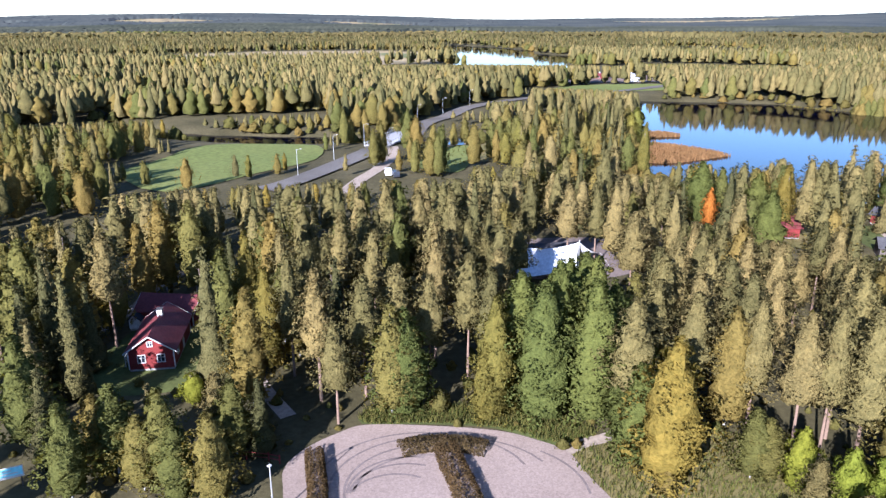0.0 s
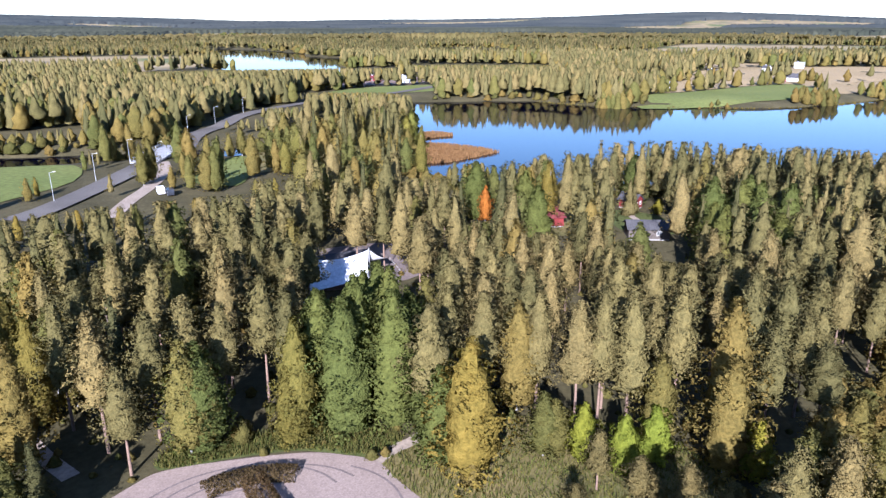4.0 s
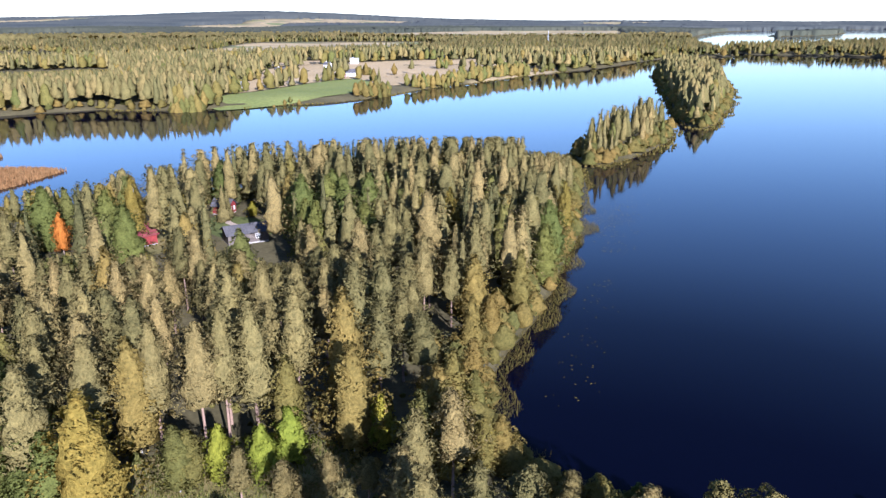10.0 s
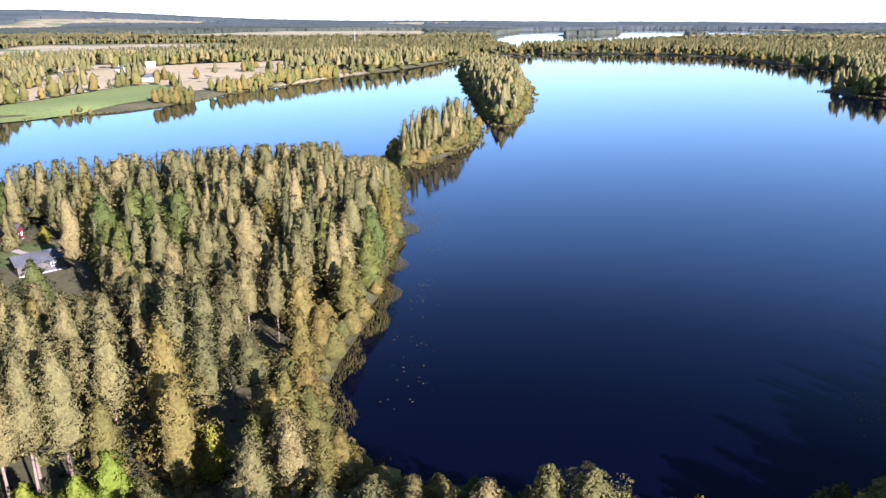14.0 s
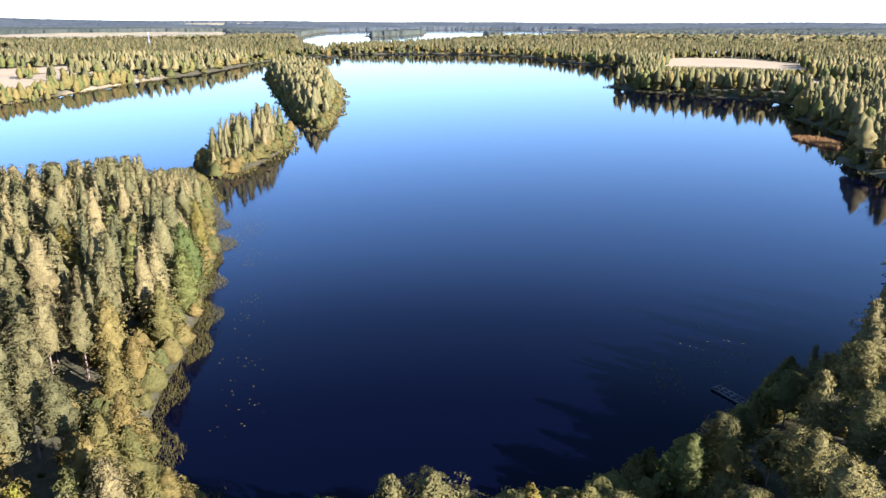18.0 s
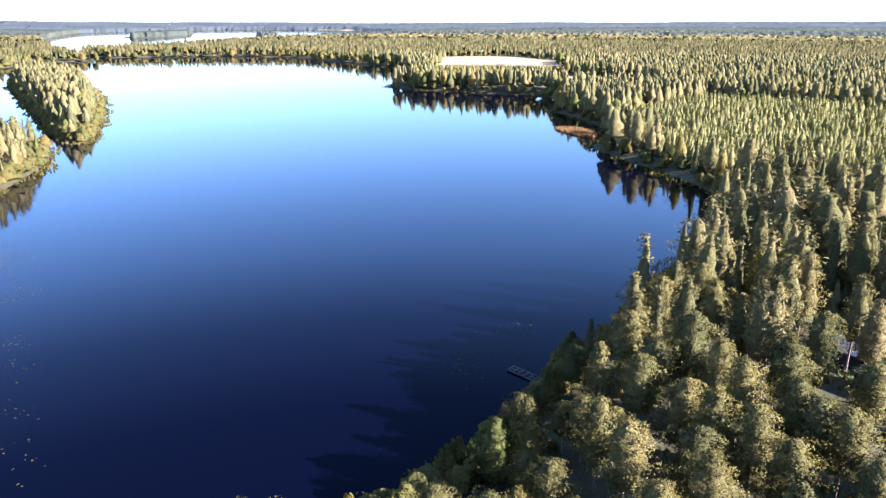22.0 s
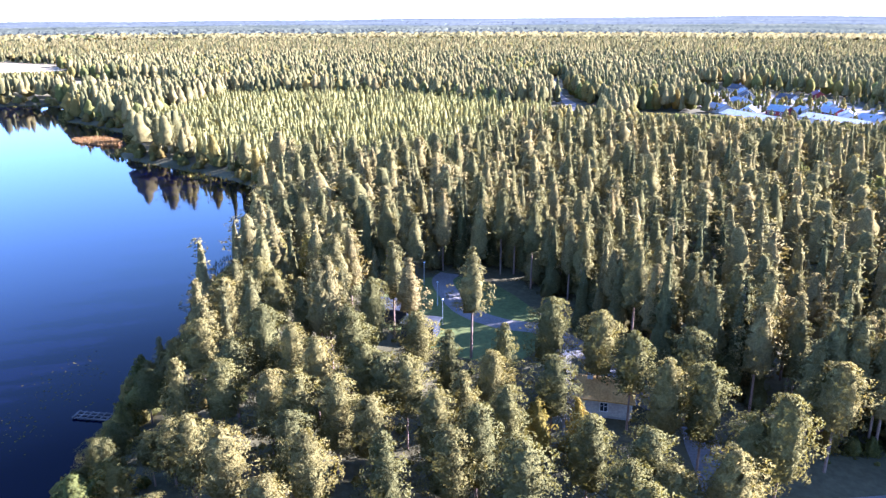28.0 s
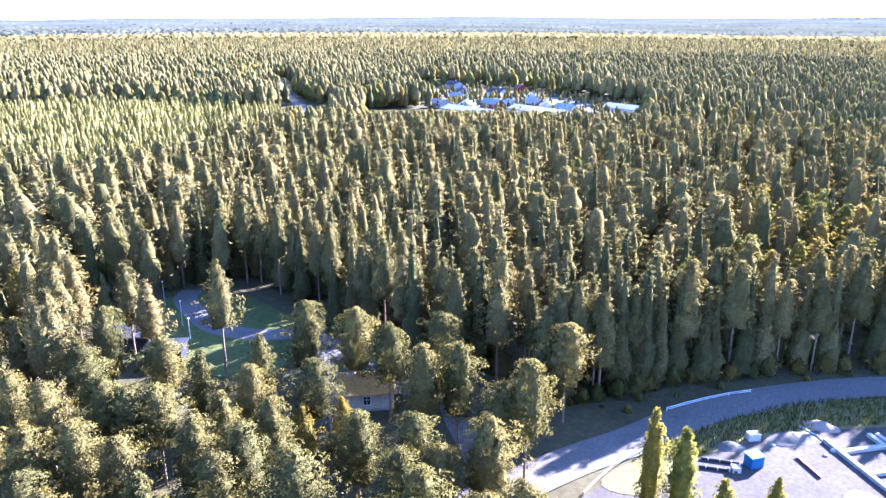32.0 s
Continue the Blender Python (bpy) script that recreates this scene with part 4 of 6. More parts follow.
edge_line = [(24, -84), (17, -88), (11, -94), (4, -100.5), (-4, -106), (-14, -112), (-26, -118), (-40, -125)]
ge = np.random.RandomState(77)
for (a, b), (c, d) in zip(edge_line, edge_line[1:]):
    for k in range(8):
        u = (k % 4 + ge.uniform(0, 0.8)) / 4
        back = 5.5 * (k // 4)
        plant("spruce_tree" if ge.uniform() < 0.5 else "pine_tree", [(round(a + (c - a) * u, 1), round(b + (d - b) * u - back - ge.uniform(0, 2.5), 1), round(ge.uniform(14.5, 19), 1))])
    plant("shrub", [(round(a + (c - a) * u + 0.5, 1), round(b + (d - b) * u + 1.0, 1), round(ge.uniform(2, 4), 1)) for u in (0.1, 0.5, 0.85)])
lawn_edge = [(102, -92), (96, -102), (84, -103), (72, -100), (60, -95), (50, -90), (40, -88), (30, -86)]
for (a, b), (c, d) in zip(lawn_edge, lawn_edge[1:]):
    for k in range(6):
        u = (k % 3 + ge.uniform(0, 0.8)) / 3
        plant("spruce_tree" if ge.uniform() < 0.4 else "pine_tree", [(round(a + (c - a) * u, 1), round(b + (d - b) * u - 5.5 * (k // 3) - ge.uniform(0, 3), 1), round(ge.uniform(15, 19), 1))])
    plant("spruce_tree", [(round(a + (c - a) * q, 1), round(b + (d - b) * q - ge.uniform(2, 9), 1), round(ge.uniform(6.5, 10), 1)) for q in (0.15, 0.5, 0.85)], "young dark spruce under the tall pines")
NEAR = np.array(PLACED)


def crowded(x, y, gap):
    return np.min((x[:, None] - NEAR[:, 0]) ** 2 + (y[:, None] - NEAR[:, 1]) ** 2, axis=1) < gap * gap


# the other near trees
nx_, ny_ = scatter(46, 116, 5.4, -192, 38, 3)
ok = free(nx_, ny_, np.where(ny_ > 20, 2.4, 1.2)) & ~crowded(nx_, ny_, 4.0)
nx_, ny_ = nx_[ok], ny_[ok]
edge, cap = shore(nx_, ny_), allowed(nx_, ny_)
pick = np.random.RandomState(5)
for x, y, e, c in zip(nx_, ny_, edge, cap):
    u = pick.uniform()
    a = math.degrees(math.atan2(-x, y))
    r = math.hypot(x, y)
    if y < 10 and x > 50 and y > -30:
        kind, hh = "shore_pine_tree" if u < 0.7 else "birch_tree", pick.uniform(6, 9.5)
    elif y < 10:
        if r < 95 and pick.uniform() < 0.62:
            continue
        kind = "shore_pine_tree" if r < 92 and u < 0.94 else ("spruce_tree" if u < 0.35 else "pine_tree")
        hh = pick.uniform(9.5, 14.5) if r < 92 else pick.uniform(12, 18.5)
    elif a > 12 and r < 61:
        continue
    elif a > 3:
        kind = "birch_tree" if u < 0.5 else "pine_tree" if u < 0.85 else "spruce_tree"
        hh = pick.uniform(8, 11) if r < 72 else pick.uniform(12, 17)
    elif e < 6:
        kind = "birch_tree" if u < 0.6 else "aspen_tree" if u < 0.72 else "pine_tree"
        hh = pick.uniform(8, 13)
    else:
        kind = "pine_tree" if u < 0.88 else "birch_tree" if u < 0.96 else "spruce_tree"
        hh = pick.uniform(11.5, 18)
    if y < 10 and e < 9:
        hh = min(hh, 3.6 + 0.75 * e)
    if x > 40 and y > 24 and r < 100 and e < 10:
        hh = min(hh, 2.6 + 0.4 * e)
    hh = min(hh, c)
    if hh < 3.0:
        continue
    tree(kind if hh > 6 else "shrub", float(x), float(y), float(hh))

# middle distance
gq = np.random.RandomState(21)
F_PINE = [light_tree("pine", gq) for _ in range(9)]
F_SPRUCE = [light_tree("spruce", gq) for _ in range(6)]
F_LEAFY = [light_tree("leafy", gq) for _ in range(7)]
F_YOUNG = [far_tree(gq, 9.0, gq.uniform(1.3, 1.7), 0.04, profile_spruce, 4, 6, 0.35, 34) for _ in range(8)]
G_PINE = [far_tree(gq, 17.0, gq.uniform(2.6, 3.2), 0.3, profile_pine, 5, 7, 0.42, 18) for _ in range(12)]
G_SPRUCE = [far_tree(gq, 17.0, gq.uniform(2.0, 2.6), 0.05, profile_spruce, 5, 7, 0.38, 16) for _ in range(12)]
G_LEAFY = [far_tree(gq, 13.5, gq.uniform(2.5, 3.2), 0.05, profile_leafy, 5, 7, 0.42, 20) for _ in range(12)]
H_PINE = [far_tree(gq, 17.0, gq.uniform(2.2, 2.8), 0.3, profile_pine, 3, 5, 0.4) for _ in range(8)]
H_SPRUCE = [far_tree(gq, 17.0, gq.uniform(2.0, 2.6), 0.05, profile_spruce, 3, 5, 0.35) for _ in range(8)]
H_LEAFY = [far_tree(gq, 13.5, gq.uniform(2.5, 3.1), 0.05, profile_leafy, 3, 5, 0.4) for _ in range(8)]


def bush_form(g):
    return crown(g, 2.4, 0.0, 1.3, profile_leafy, 6, 4, 0.75, 0.2, 0.8, 0.75, 0.05, 0.95, 0.85, 0.6, 0.4)


F_BUSH = [bush_form(gq) for _ in range(5)]
G_BUSH = [far_tree(gq, 2.4, 1.4, 0.0, profile_leafy, 2, 6, 0.35, 8) for _ in range(6)]
PLANTATION = np.array([(345, -131), (250, -118), (205, -122), (170, -150), (175, -190), (200, -262), (235, -312), (350, -300), (425, -222)], float)


def spread(x, y, seed, mixes):
    """Divide places among kinds by their shares."""
    u = np.random.RandomState(seed).uniform(size=len(x)) + 0.28 * waves(x, y, 130, seed)
    out, lo = [], -9
    for share in mixes:
        out.append((u >= lo) & (u < share))
        lo = share
    return out


def stand(x, y, seed, mixes, forms, names, tall=(17.0, 17.0, 14.0), grow=1.0):
    """A mixed wood over many places, one joined piece for each kind."""
    cap = allowed(x, y)
    labels = ("stand of olive green pines", "stand of dark green spruces", "yellowing birches of a mixed wood")
    for k, sel in enumerate(spread(x, y, seed, mixes)):
        sel = sel & (cap > 5.0)
        if k == 2:
            bright = sel & (np.random.RandomState(seed + 9).uniform(size=len(x)) < 0.14)
            sel = sel & ~bright
            wood("golden_birch_wood", x[bright], y[bright], forms[k], M_GOLD, "golden yellow birches of a mixed wood", (0.7, 1.0), grow, seed=seed + 8, limit=cap[bright] / tall[k])
        wood(names[k], x[sel], y[sel], forms[k], (M_PINE, M_SPRUCE, M_BIRCH)[k], labels[k], (0.74, 1.08), grow, seed=seed + k, limit=cap[sel] / tall[k])


WOODS = ("pine_wood", "spruce_wood", "birch_wood")
ax, ay = scatter(116, 300, 4.7, -195, 40, 31)
bx, by = scatter(116, 300, 7.0, -195, 40, 33)
ra, rb = (ax > 20) & (ay > 40) & ~((ay > 150) & (ax < 80)), (bx > 20) & (by > 40) & ~((by > 150) & (bx < 80))
mx, my = np.concatenate([ax[ra], bx[~rb]]), np.concatenate([ay[ra], by[~rb]])
ok = free(mx, my, 2.6) & ~crowded(mx, my, 3.5)
mx, my = mx[ok], my[ok]
plantation = inside(mx, my, PLANTATION)
north = (my > 150) & (mx < 80)
ridge = (mx > 20) & (my > 40) & ~north
stand(mx[north], my[north], 41, (0.12, 0.25, 9), (F_PINE, F_SPRUCE, F_LEAFY), WOODS, grow=1.35)
stand(mx[ridge], my[ridge], 43, (0.72, 0.86, 9), (F_PINE, F_SPRUCE, F_LEAFY), WOODS, grow=1.34)
rest = ~north & ~ridge & ~plantation
stand(mx[rest], my[rest], 42, (0.74, 0.97, 9), (F_PINE, F_SPRUCE, F_LEAFY), WOODS, grow=1.62)
px, py = scatter(150, 520, 4.3, -180, -90, 51)
m = inside(px, py, PLANTATION) & free(px, py, 6)
wood("young_spruce_plantation", px[m], py[m], F_YOUNG, M_YOUNG, "dense plantation of young yellow-green spruces", (0.75, 1.15), 1.3, 52)

for k, (lo, hi, sp, s0) in enumerate(((240, 700, 5.6, 1.1), (700, 1300, 12, 2.0))):
    bx, by = scatter(lo, hi, sp, -195, 38, 155 + k)
    sd = shore(bx, by)
    m = (sd > 0) & (sd < sp * 1.2) & ~inside(bx, by, OPEN_SHORE) & (allowed(bx, by) > 5.0)
    wood("far_shore_bushes", bx[m], by[m], G_BUSH, M_SHRUB, "low bushes and brown grass along the far shore", (0.8 * s0, 2.1 * s0), seed=156 + k)

# bushes along the shores and under the near trees
bx, by = scatter(40, 240, 2.3, -195, 38, 55)
sd = shore(bx, by)
m = (sd > 0.5) & (sd < 5.5)
wood("shore_bushes", bx[m], by[m], F_BUSH, M_SHRUB, "dense green and yellow bushes along the shore", (0.8, 1.9), seed=56)
bx, by = scatter(44, 125, 4.4, -192, 38, 57)
m = free(bx, by, 3.0)
wood("undergrowth", bx[m], by[m], F_BUSH, M_SHRUB, "low bushes and saplings under the trees", (0.2, 0.62), seed=58)

ux, uy = scatter(98, 300, 4.6, -195, -112, 59)
m = (np.hypot(ux, uy) > 128) & free(ux, uy, 6) & ~inside(ux, uy, PLANTATION) & (edge_distance(ux, uy, np.array(lawn_edge, float), False) > 5)
wood("spruce_undergrowth", ux[m], uy[m], G_SPRUCE, M_SPRUCE, "dark young spruces under tall pines", (0.25, 0.5), 1.5, 60)

# far woods
VILLAGE_GROUND = np.array([(270, -520), (180, -380), (120, -335), (60, -370), (60, -420), (150, -510)], float)
gc = np.random.RandomState(61)
C_CONE = [cone_tree(gc, 15, 2.0, 0.08) for _ in range(10)]
C_LEAF = [cone_tree(gc, 12, 2.5, 0.1) for _ in range(10)]
FAR = (M_PINE, M_SPRUCE, M_BIRCH)
for k, (r0, r1, sp, gr_, forms_) in enumerate(((300, 520, 5.9, 1.3, (G_PINE, G_SPRUCE, G_LEAFY)), (520, 900, 7.8, 1.5, (H_PINE, H_SPRUCE, H_LEAFY)), (900, 1600, 10.0, 1.7, None))):
    fx, fy = scatter(r0, r1, sp, -200, 45, 70 + k)
    ok = free(fx, fy, 2) & ~inside(fx, fy, PLANTATION)
    ok &= farmland(fx, fy) < 0.02
    fx, fy = fx[ok], fy[ok]
    cap = np.where(inside(fx, fy, VILLAGE_GROUND) & (np.sin(fx * 1.7) > 0.2), 0.0, np.where(inside(fx, fy, VILLAGE_GROUND), 5.5, allowed(fx, fy)))
    talls = (17, 17, 14) if forms_ else (15, 15, 12)
    for j, (sel, forms, mat, nm, tall) in enumerate(zip(spread(fx, fy, 90 + k, (0.44, 0.74, 9)), forms_ or (C_CONE, C_CONE, C_LEAF), FAR, ("far_pine_wood", "far_spruce_wood", "far_birch_wood"), talls)):
        sel = sel & (cap > 4.0)
        wood(nm, fx[sel], fy[sel], forms, mat, "distant woods of pine, spruce and birch", (0.78, 1.0), gr_, 100 + 5 * k + j, cap[sel] / tall)

# beyond, the tree tops close to one uneven canopy
ca = np.radians(np.arange(-200, 45, 0.13))
cr = 1560 * 1.0165 ** np.arange(0, 70)
ca, cr = np.meshgrid(ca, cr)
gf = np.random.RandomState(680)
ca = ca + radians(0.05) * gf.normal(size=ca.shape)
cr = np.minimum(cr * (1 + 0.004 * gf.normal(size=cr.shape)), 4900)
cx_, cy_ = -np.sin(ca) * cr, np.cos(ca) * cr
sd = shore(cx_, cy_)
open_ = (sd < 12) | (farmland(cx_, cy_) > 0.02)
for ring in CLEAR[-30:]:
    open_ |= inside(cx_, cy_, ring)
gz_ = height(cx_, cy_, sd)
stand_ = 0.5 + 0.3 * waves(cx_, cy_, 300, 83)
cz_ = np.where(open_, gz_ - 8, gz_ + (9 + 2.5 * stand_) + gf.uniform(-4.5, 4.5, ca.shape) * np.where(cr > 2300, 0.3, 1.0))
ci = np.arange(ca.size).reshape(ca.shape)
cq = np.stack([ci[:-1, :-1], ci[:-1, 1:], ci[1:, 1:], ci[1:, :-1]], -1).reshape(-1, 4)
keep = ~open_.ravel()[cq].all(axis=1)
mix_ = np.clip(0.25 * gf.uniform(size=ca.size) + 0.75 * stand_.ravel(), 0.02, 0.98)
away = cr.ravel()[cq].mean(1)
# past 1900 m the canopy takes materials with haze painted in
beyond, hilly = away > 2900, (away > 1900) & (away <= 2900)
for nm, mat, sel, lab in (("far_pine_canopy", M_PINE, (mix_[cq].mean(1) < 0.78) & (away <= 1900), "far olive green pine forest"), ("far_birch_canopy", M_BIRCH, (mix_[cq].mean(1) >= 0.78) & (away <= 1900), "far yellowing birch forest"), ("backdrop", M_HAZE_NEAR, hilly, "olive woods far off with painted-in haze"), ("backdrop", M_HAZE_FAR, beyond, "wooded hills along the horizon, blue-green haze painted in")):
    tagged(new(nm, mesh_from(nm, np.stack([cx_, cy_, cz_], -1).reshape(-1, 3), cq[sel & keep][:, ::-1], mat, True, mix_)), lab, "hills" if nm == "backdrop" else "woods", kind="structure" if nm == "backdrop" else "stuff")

# the two wooded islands, grown over down to the water
for k, ring in enumerate((ISLAND_A, ISLAND_B)):
    ix, iy = fill_ring(ring, 5.0 if k == 0 else 6.4, 600 + k)
    sd = shore(ix, iy)
    for j, (sel, forms, mat, nm) in enumerate(zip(spread(ix, iy, 610 + k, (0.45, 0.85, 9)), (F_PINE, F_SPRUCE, F_LEAFY) if k == 0 else (G_PINE, G_SPRUCE, G_LEAFY), FAR, ("island_pines", "island_spruces", "island_birches"))):
        sel = sel & (sd > 2.6)
        wood(nm, ix[sel], iy[sel], forms, mat, "trees crowding a small wooded island", (0.75, 1.02), 1.35, 620 + 3 * k + j, np.clip(0.22 + sd[sel] * 0.085, 0.3, 1.05))
    bx, by = fill_ring(ring, 2.4, 640 + k)
    sd = shore(bx, by)
    m = (sd > 0.8) & (sd < 5)
    wood("island_bushes", bx[m], by[m], G_BUSH, M_SHRUB, "bushes hanging over the island's shore", (0.7, 1.8), seed=650 + k)
# rows of trees between the fields
g = np.random.RandomState(670)
for row in ([(262, 400), (290, 406), (330, 418), (384, 430)], [(412, 470), (436, 446), (455, 422)], [(300, 440), (350, 482), (410, 472)], [(524, 434), (560, 466), (600, 474)], [(366, 362), (392, 396), (404, 414)], [(690, 455), (720, 448), (760, 424)], [(250, 395), (276, 430), (300, 480)]):
    p = np.array(row, float)
    for (a, b), (c, d) in zip(p, p[1:]):
        n = int(math.hypot(c - a, d - b) / 5.5)
        u = g.uniform(size=n)
        keep = g.uniform(size=n) < 0.75
        wood("field_trees", (a + (c - a) * u + g.normal(size=n) * 2.5)[keep], (b + (d - b) * u + g.normal(size=n) * 2.5)[keep], G_LEAFY, (M_BIRCH, M_SHRUB)[g.randint(2)], "row of broad-leaved trees between farm fields", (0.35, 0.85), 1.15, g.randint(9999))
# clumps of trees and single bushes on the open farm shore
g = np.random.RandomState(660)
for ax, ay, bx_, by_, n, lo, hi, forms, mat in ((318, 334, 348, 336, 34, 0.35, 0.7, G_LEAFY, M_SHRUB), (388, 349, 440, 351, 40, 0.4, 0.75, G_LEAFY, M_BIRCH), (440, 352, 550, 360, 80, 0.5, 0.85, G_LEAFY, M_BIRCH),
                                               (208, 366, 224, 362, 24, 0.5, 0.85, G_LEAFY, M_BIRCH), (410, 458, 416, 450, 10, 0.6, 0.95, G_PINE, M_SPRUCE), (436, 444, 442, 438, 6, 0.5, 0.7, G_LEAFY, M_SHRUB), (240, 348, 292, 336, 6, 0.2, 0.32, G_LEAFY, M_SHRUB)):
    u = g.uniform(size=n)
    wood("farm_shore_trees", ax + (bx_ - ax) * u + g.normal(size=n) * 2.5, ay + (by_ - ay) * u + g.normal(size=n) * 3, forms, mat, "clump of low trees on the open farm shore", (lo, hi), 1.15, g.randint(9999))

# ---- buildings and things ----


def mesh_py(name, verts, faces, mat):
    me = bpy.data.meshes.new(name)
    me.from_pydata([tuple(v) for v in verts], [], [tuple(f) for f in faces])
    me.materials.append(mat)
    me.update()
    return me


def part(name, geo, mat, parent, label=""):
    """One part of a thing: a mesh from (verts, faces) under its parent."""
    ob = new(name, mesh_py(name, geo[0], geo[1], mat))
    ob.parent = parent
    return tagged(ob, label) if label else ob


def box(x0, x1, y0, y1, z0, z1, e=0.0):
    """A box; e cuts its upright edges and top a little, so that it is not razor sharp."""
    if not e:
        v = [(x, y, z) for z in (z0, z1) for y in (y0, y1) for x in (x0, x1)]
        return v, [(0, 2, 3, 1), (4, 5, 7, 6), (0, 1, 5, 4), (2, 6, 7, 3), (0, 4, 6, 2), (1, 3, 7, 5)]
    ring = [(x0 + e, y0), (x1 - e, y0), (x1, y0 + e), (x1, y1 - e), (x1 - e, y1), (x0 + e, y1), (x0, y1 - e), (x0, y0 + e)]
    cx, cy = (x0 + x1) / 2, (y0 + y1) / 2
    fx, fy = 1 - 2 * e / (x1 - x0), 1 - 2 * e / (y1 - y0)
    v = [(x, y, z0) for x, y in ring] + [(x, y, z1 - e) for x, y in ring] + [(cx + (x - cx) * fx, cy + (y - cy) * fy, z1) for x, y in ring]
    f = [tuple(range(7, -1, -1)), tuple(range(16, 24))]
    for k in range(8):
        f += [(k, (k + 1) % 8, 8 + (k + 1) % 8, 8 + k), (8 + k, 8 + (k + 1) % 8, 16 + (k + 1) % 8, 16 + k)]
    return v, f


def join(*geos):
    v, f = [], []
    for gv, gf in geos:
        n = len(v)
        v += list(gv)
        f += [tuple(i + n for i in q) for q in gf]
    return v, f


def rod(a, b, r, sides=8, r2=None):
    """A round bar from a to b."""
    a, b = Vector(a), Vector(b)
    q = (b - a).to_track_quat("Z", "Y")
    r2 = r if r2 is None else r2
    v = [tuple(p + q @ Vector((math.cos(6.2832 * k / sides) * s, math.sin(6.2832 * k / sides) * s, 0))) for p, s in ((a, r), (b, r2)) for k in range(sides)]
    return v, [(k, (k + 1) % sides, sides + (k + 1) % sides, sides + k) for k in range(sides)] + [tuple(range(sides - 1, -1, -1)), tuple(range(sides, 2 * sides))]


def level(x, y):
    return float(height(np.array([float(x)]), np.array([float(y)]))[0])


def thing(name, x, y, yaw, label, category, group="", lift=0.0):
    e = new(name)
    e.matrix_world = Matrix.Translation((x, y, level(x, y) + lift)) @ Matrix.Rotation(radians(yaw), 4, "Z")
    return tagged(e, label, category, group)


def boards(name, dark, light, wide=5.0, rough=0.8):
    """Upright painted boards."""
    m = rough_mat(name, dark, light, 0.4, 3, rough, 0)
    nt = m.node_tree
    co, w = nt.nodes.new("ShaderNodeTexCoord"), nt.nodes.new("ShaderNodeTexWave")
    w.wave_type, w.bands_direction = "BANDS", "DIAGONAL"
    w.inputs["Scale"].default_value = wide
    nt.links.new(co.outputs["Object"], w.inputs["Vector"])
    bump(nt, nt.nodes["Principled BSDF"], w.outputs["Fac"], 0.4, 0.03)
    return m


M_RED = boards("red_boards", (0.10, 0.012, 0.012), (0.15, 0.02, 0.018))
M_REDROOF = boards("red_sheet_roof", (0.085, 0.016, 0.018), (0.13, 0.03, 0.03), 2.5, 0.75)
M_WHITE = rough_mat("white_paint", (0.36, 0.355, 0.34), (0.45, 0.44, 0.425), 0.5, 4, 0.6, 0.1)
M_PALE = boards("pale_boards", (0.24, 0.22, 0.19), (0.32, 0.295, 0.255))
M_GREYROOF = boards("grey_sheet_roof", (0.046, 0.044, 0.046), (0.068, 0.065, 0.068), 2.5, 0.85)
M_DARKROOF = rough_mat("black_felt_roof", (0.02, 0.022, 0.027), (0.035, 0.037, 0.044), 0.4, 4, 0.92, 0.2)
M_LIGHTROOF = boards("light_sheet_roof", (0.17, 0.175, 0.185), (0.23, 0.235, 0.245), 2.5, 0.8)
M_BLUEROOF = boards("blue_sheet_roof", (0.12, 0.145, 0.15), (0.16, 0.19, 0.195), 2.5, 0.5)
M_STONE = rough_mat("plastered_stone", (0.17, 0.16, 0.15), (0.24, 0.23, 0.215), 0.6, 4, 0.9, 0.3)
M_WOOD = rough_mat("weathered_wood", (0.06, 0.05, 0.043), (0.1, 0.085, 0.074), 0.6, 6, 0.85, 0.3)
M_STEEL = rough_mat("galvanised_steel", (0.42, 0.43, 0.44), (0.56, 0.57, 0.58), 0.7, 5, 0.45, 0.1, 0.01, 0.7)
M_BLACK = rough_mat("black_plastic", (0.012, 0.012, 0.014), (0.03, 0.03, 0.034), 0.7, 5, 0.5, 0.1)
M_CONCRETE = rough_mat("pale_concrete", (0.22, 0.213, 0.205), (0.31, 0.30, 0.29), 0.3, 4, 0.9, 0.3)
M_CANVAS = rough_mat("white_canvas", (0.5, 0.5, 0.51), (0.6, 0.6, 0.61), 0.25, 2, 0.65, 0.1)
M_BLUE = rough_mat("blue_container_paint", (0.012, 0.075, 0.19), (0.022, 0.11, 0.26), 0.4, 4, 0.5, 0.1)
M_BLUELID = rough_mat("light_blue_roof_paint", (0.12, 0.42, 0.60), (0.2, 0.52, 0.7), 0.4, 4, 0.5, 0.1)
M_BEAM = rough_mat("red_primer", (0.30, 0.018, 0.03), (0.42, 0.035, 0.05), 0.5, 4, 0.6, 0.1)
M_SIGN = rough_mat("turquoise_print", (0.16, 0.5, 0.56), (0.3, 0.66, 0.72), 0.4, 2, 0.5, 0)
M_SOD = rough_mat("dry_sod", (0.26, 0.14, 0.04), (0.4, 0.24, 0.08), 0.5, 4, 0.95, 0.6)
M_CARBODY = rough_mat("dark_car_paint", (0.02, 0.022, 0.028), (0.035, 0.038, 0.045), 0.5, 3, 0.25, 0)
M_CARWHITE = rough_mat("white_car_paint", (0.68, 0.68, 0.68), (0.78, 0.78, 0.78), 0.5, 3, 0.3, 0)
M_TYRE = rough_mat("tyre_rubber", (0.015, 0.015, 0.015), (0.03, 0.03, 0.03), 0.5, 4, 0.9, 0.1)


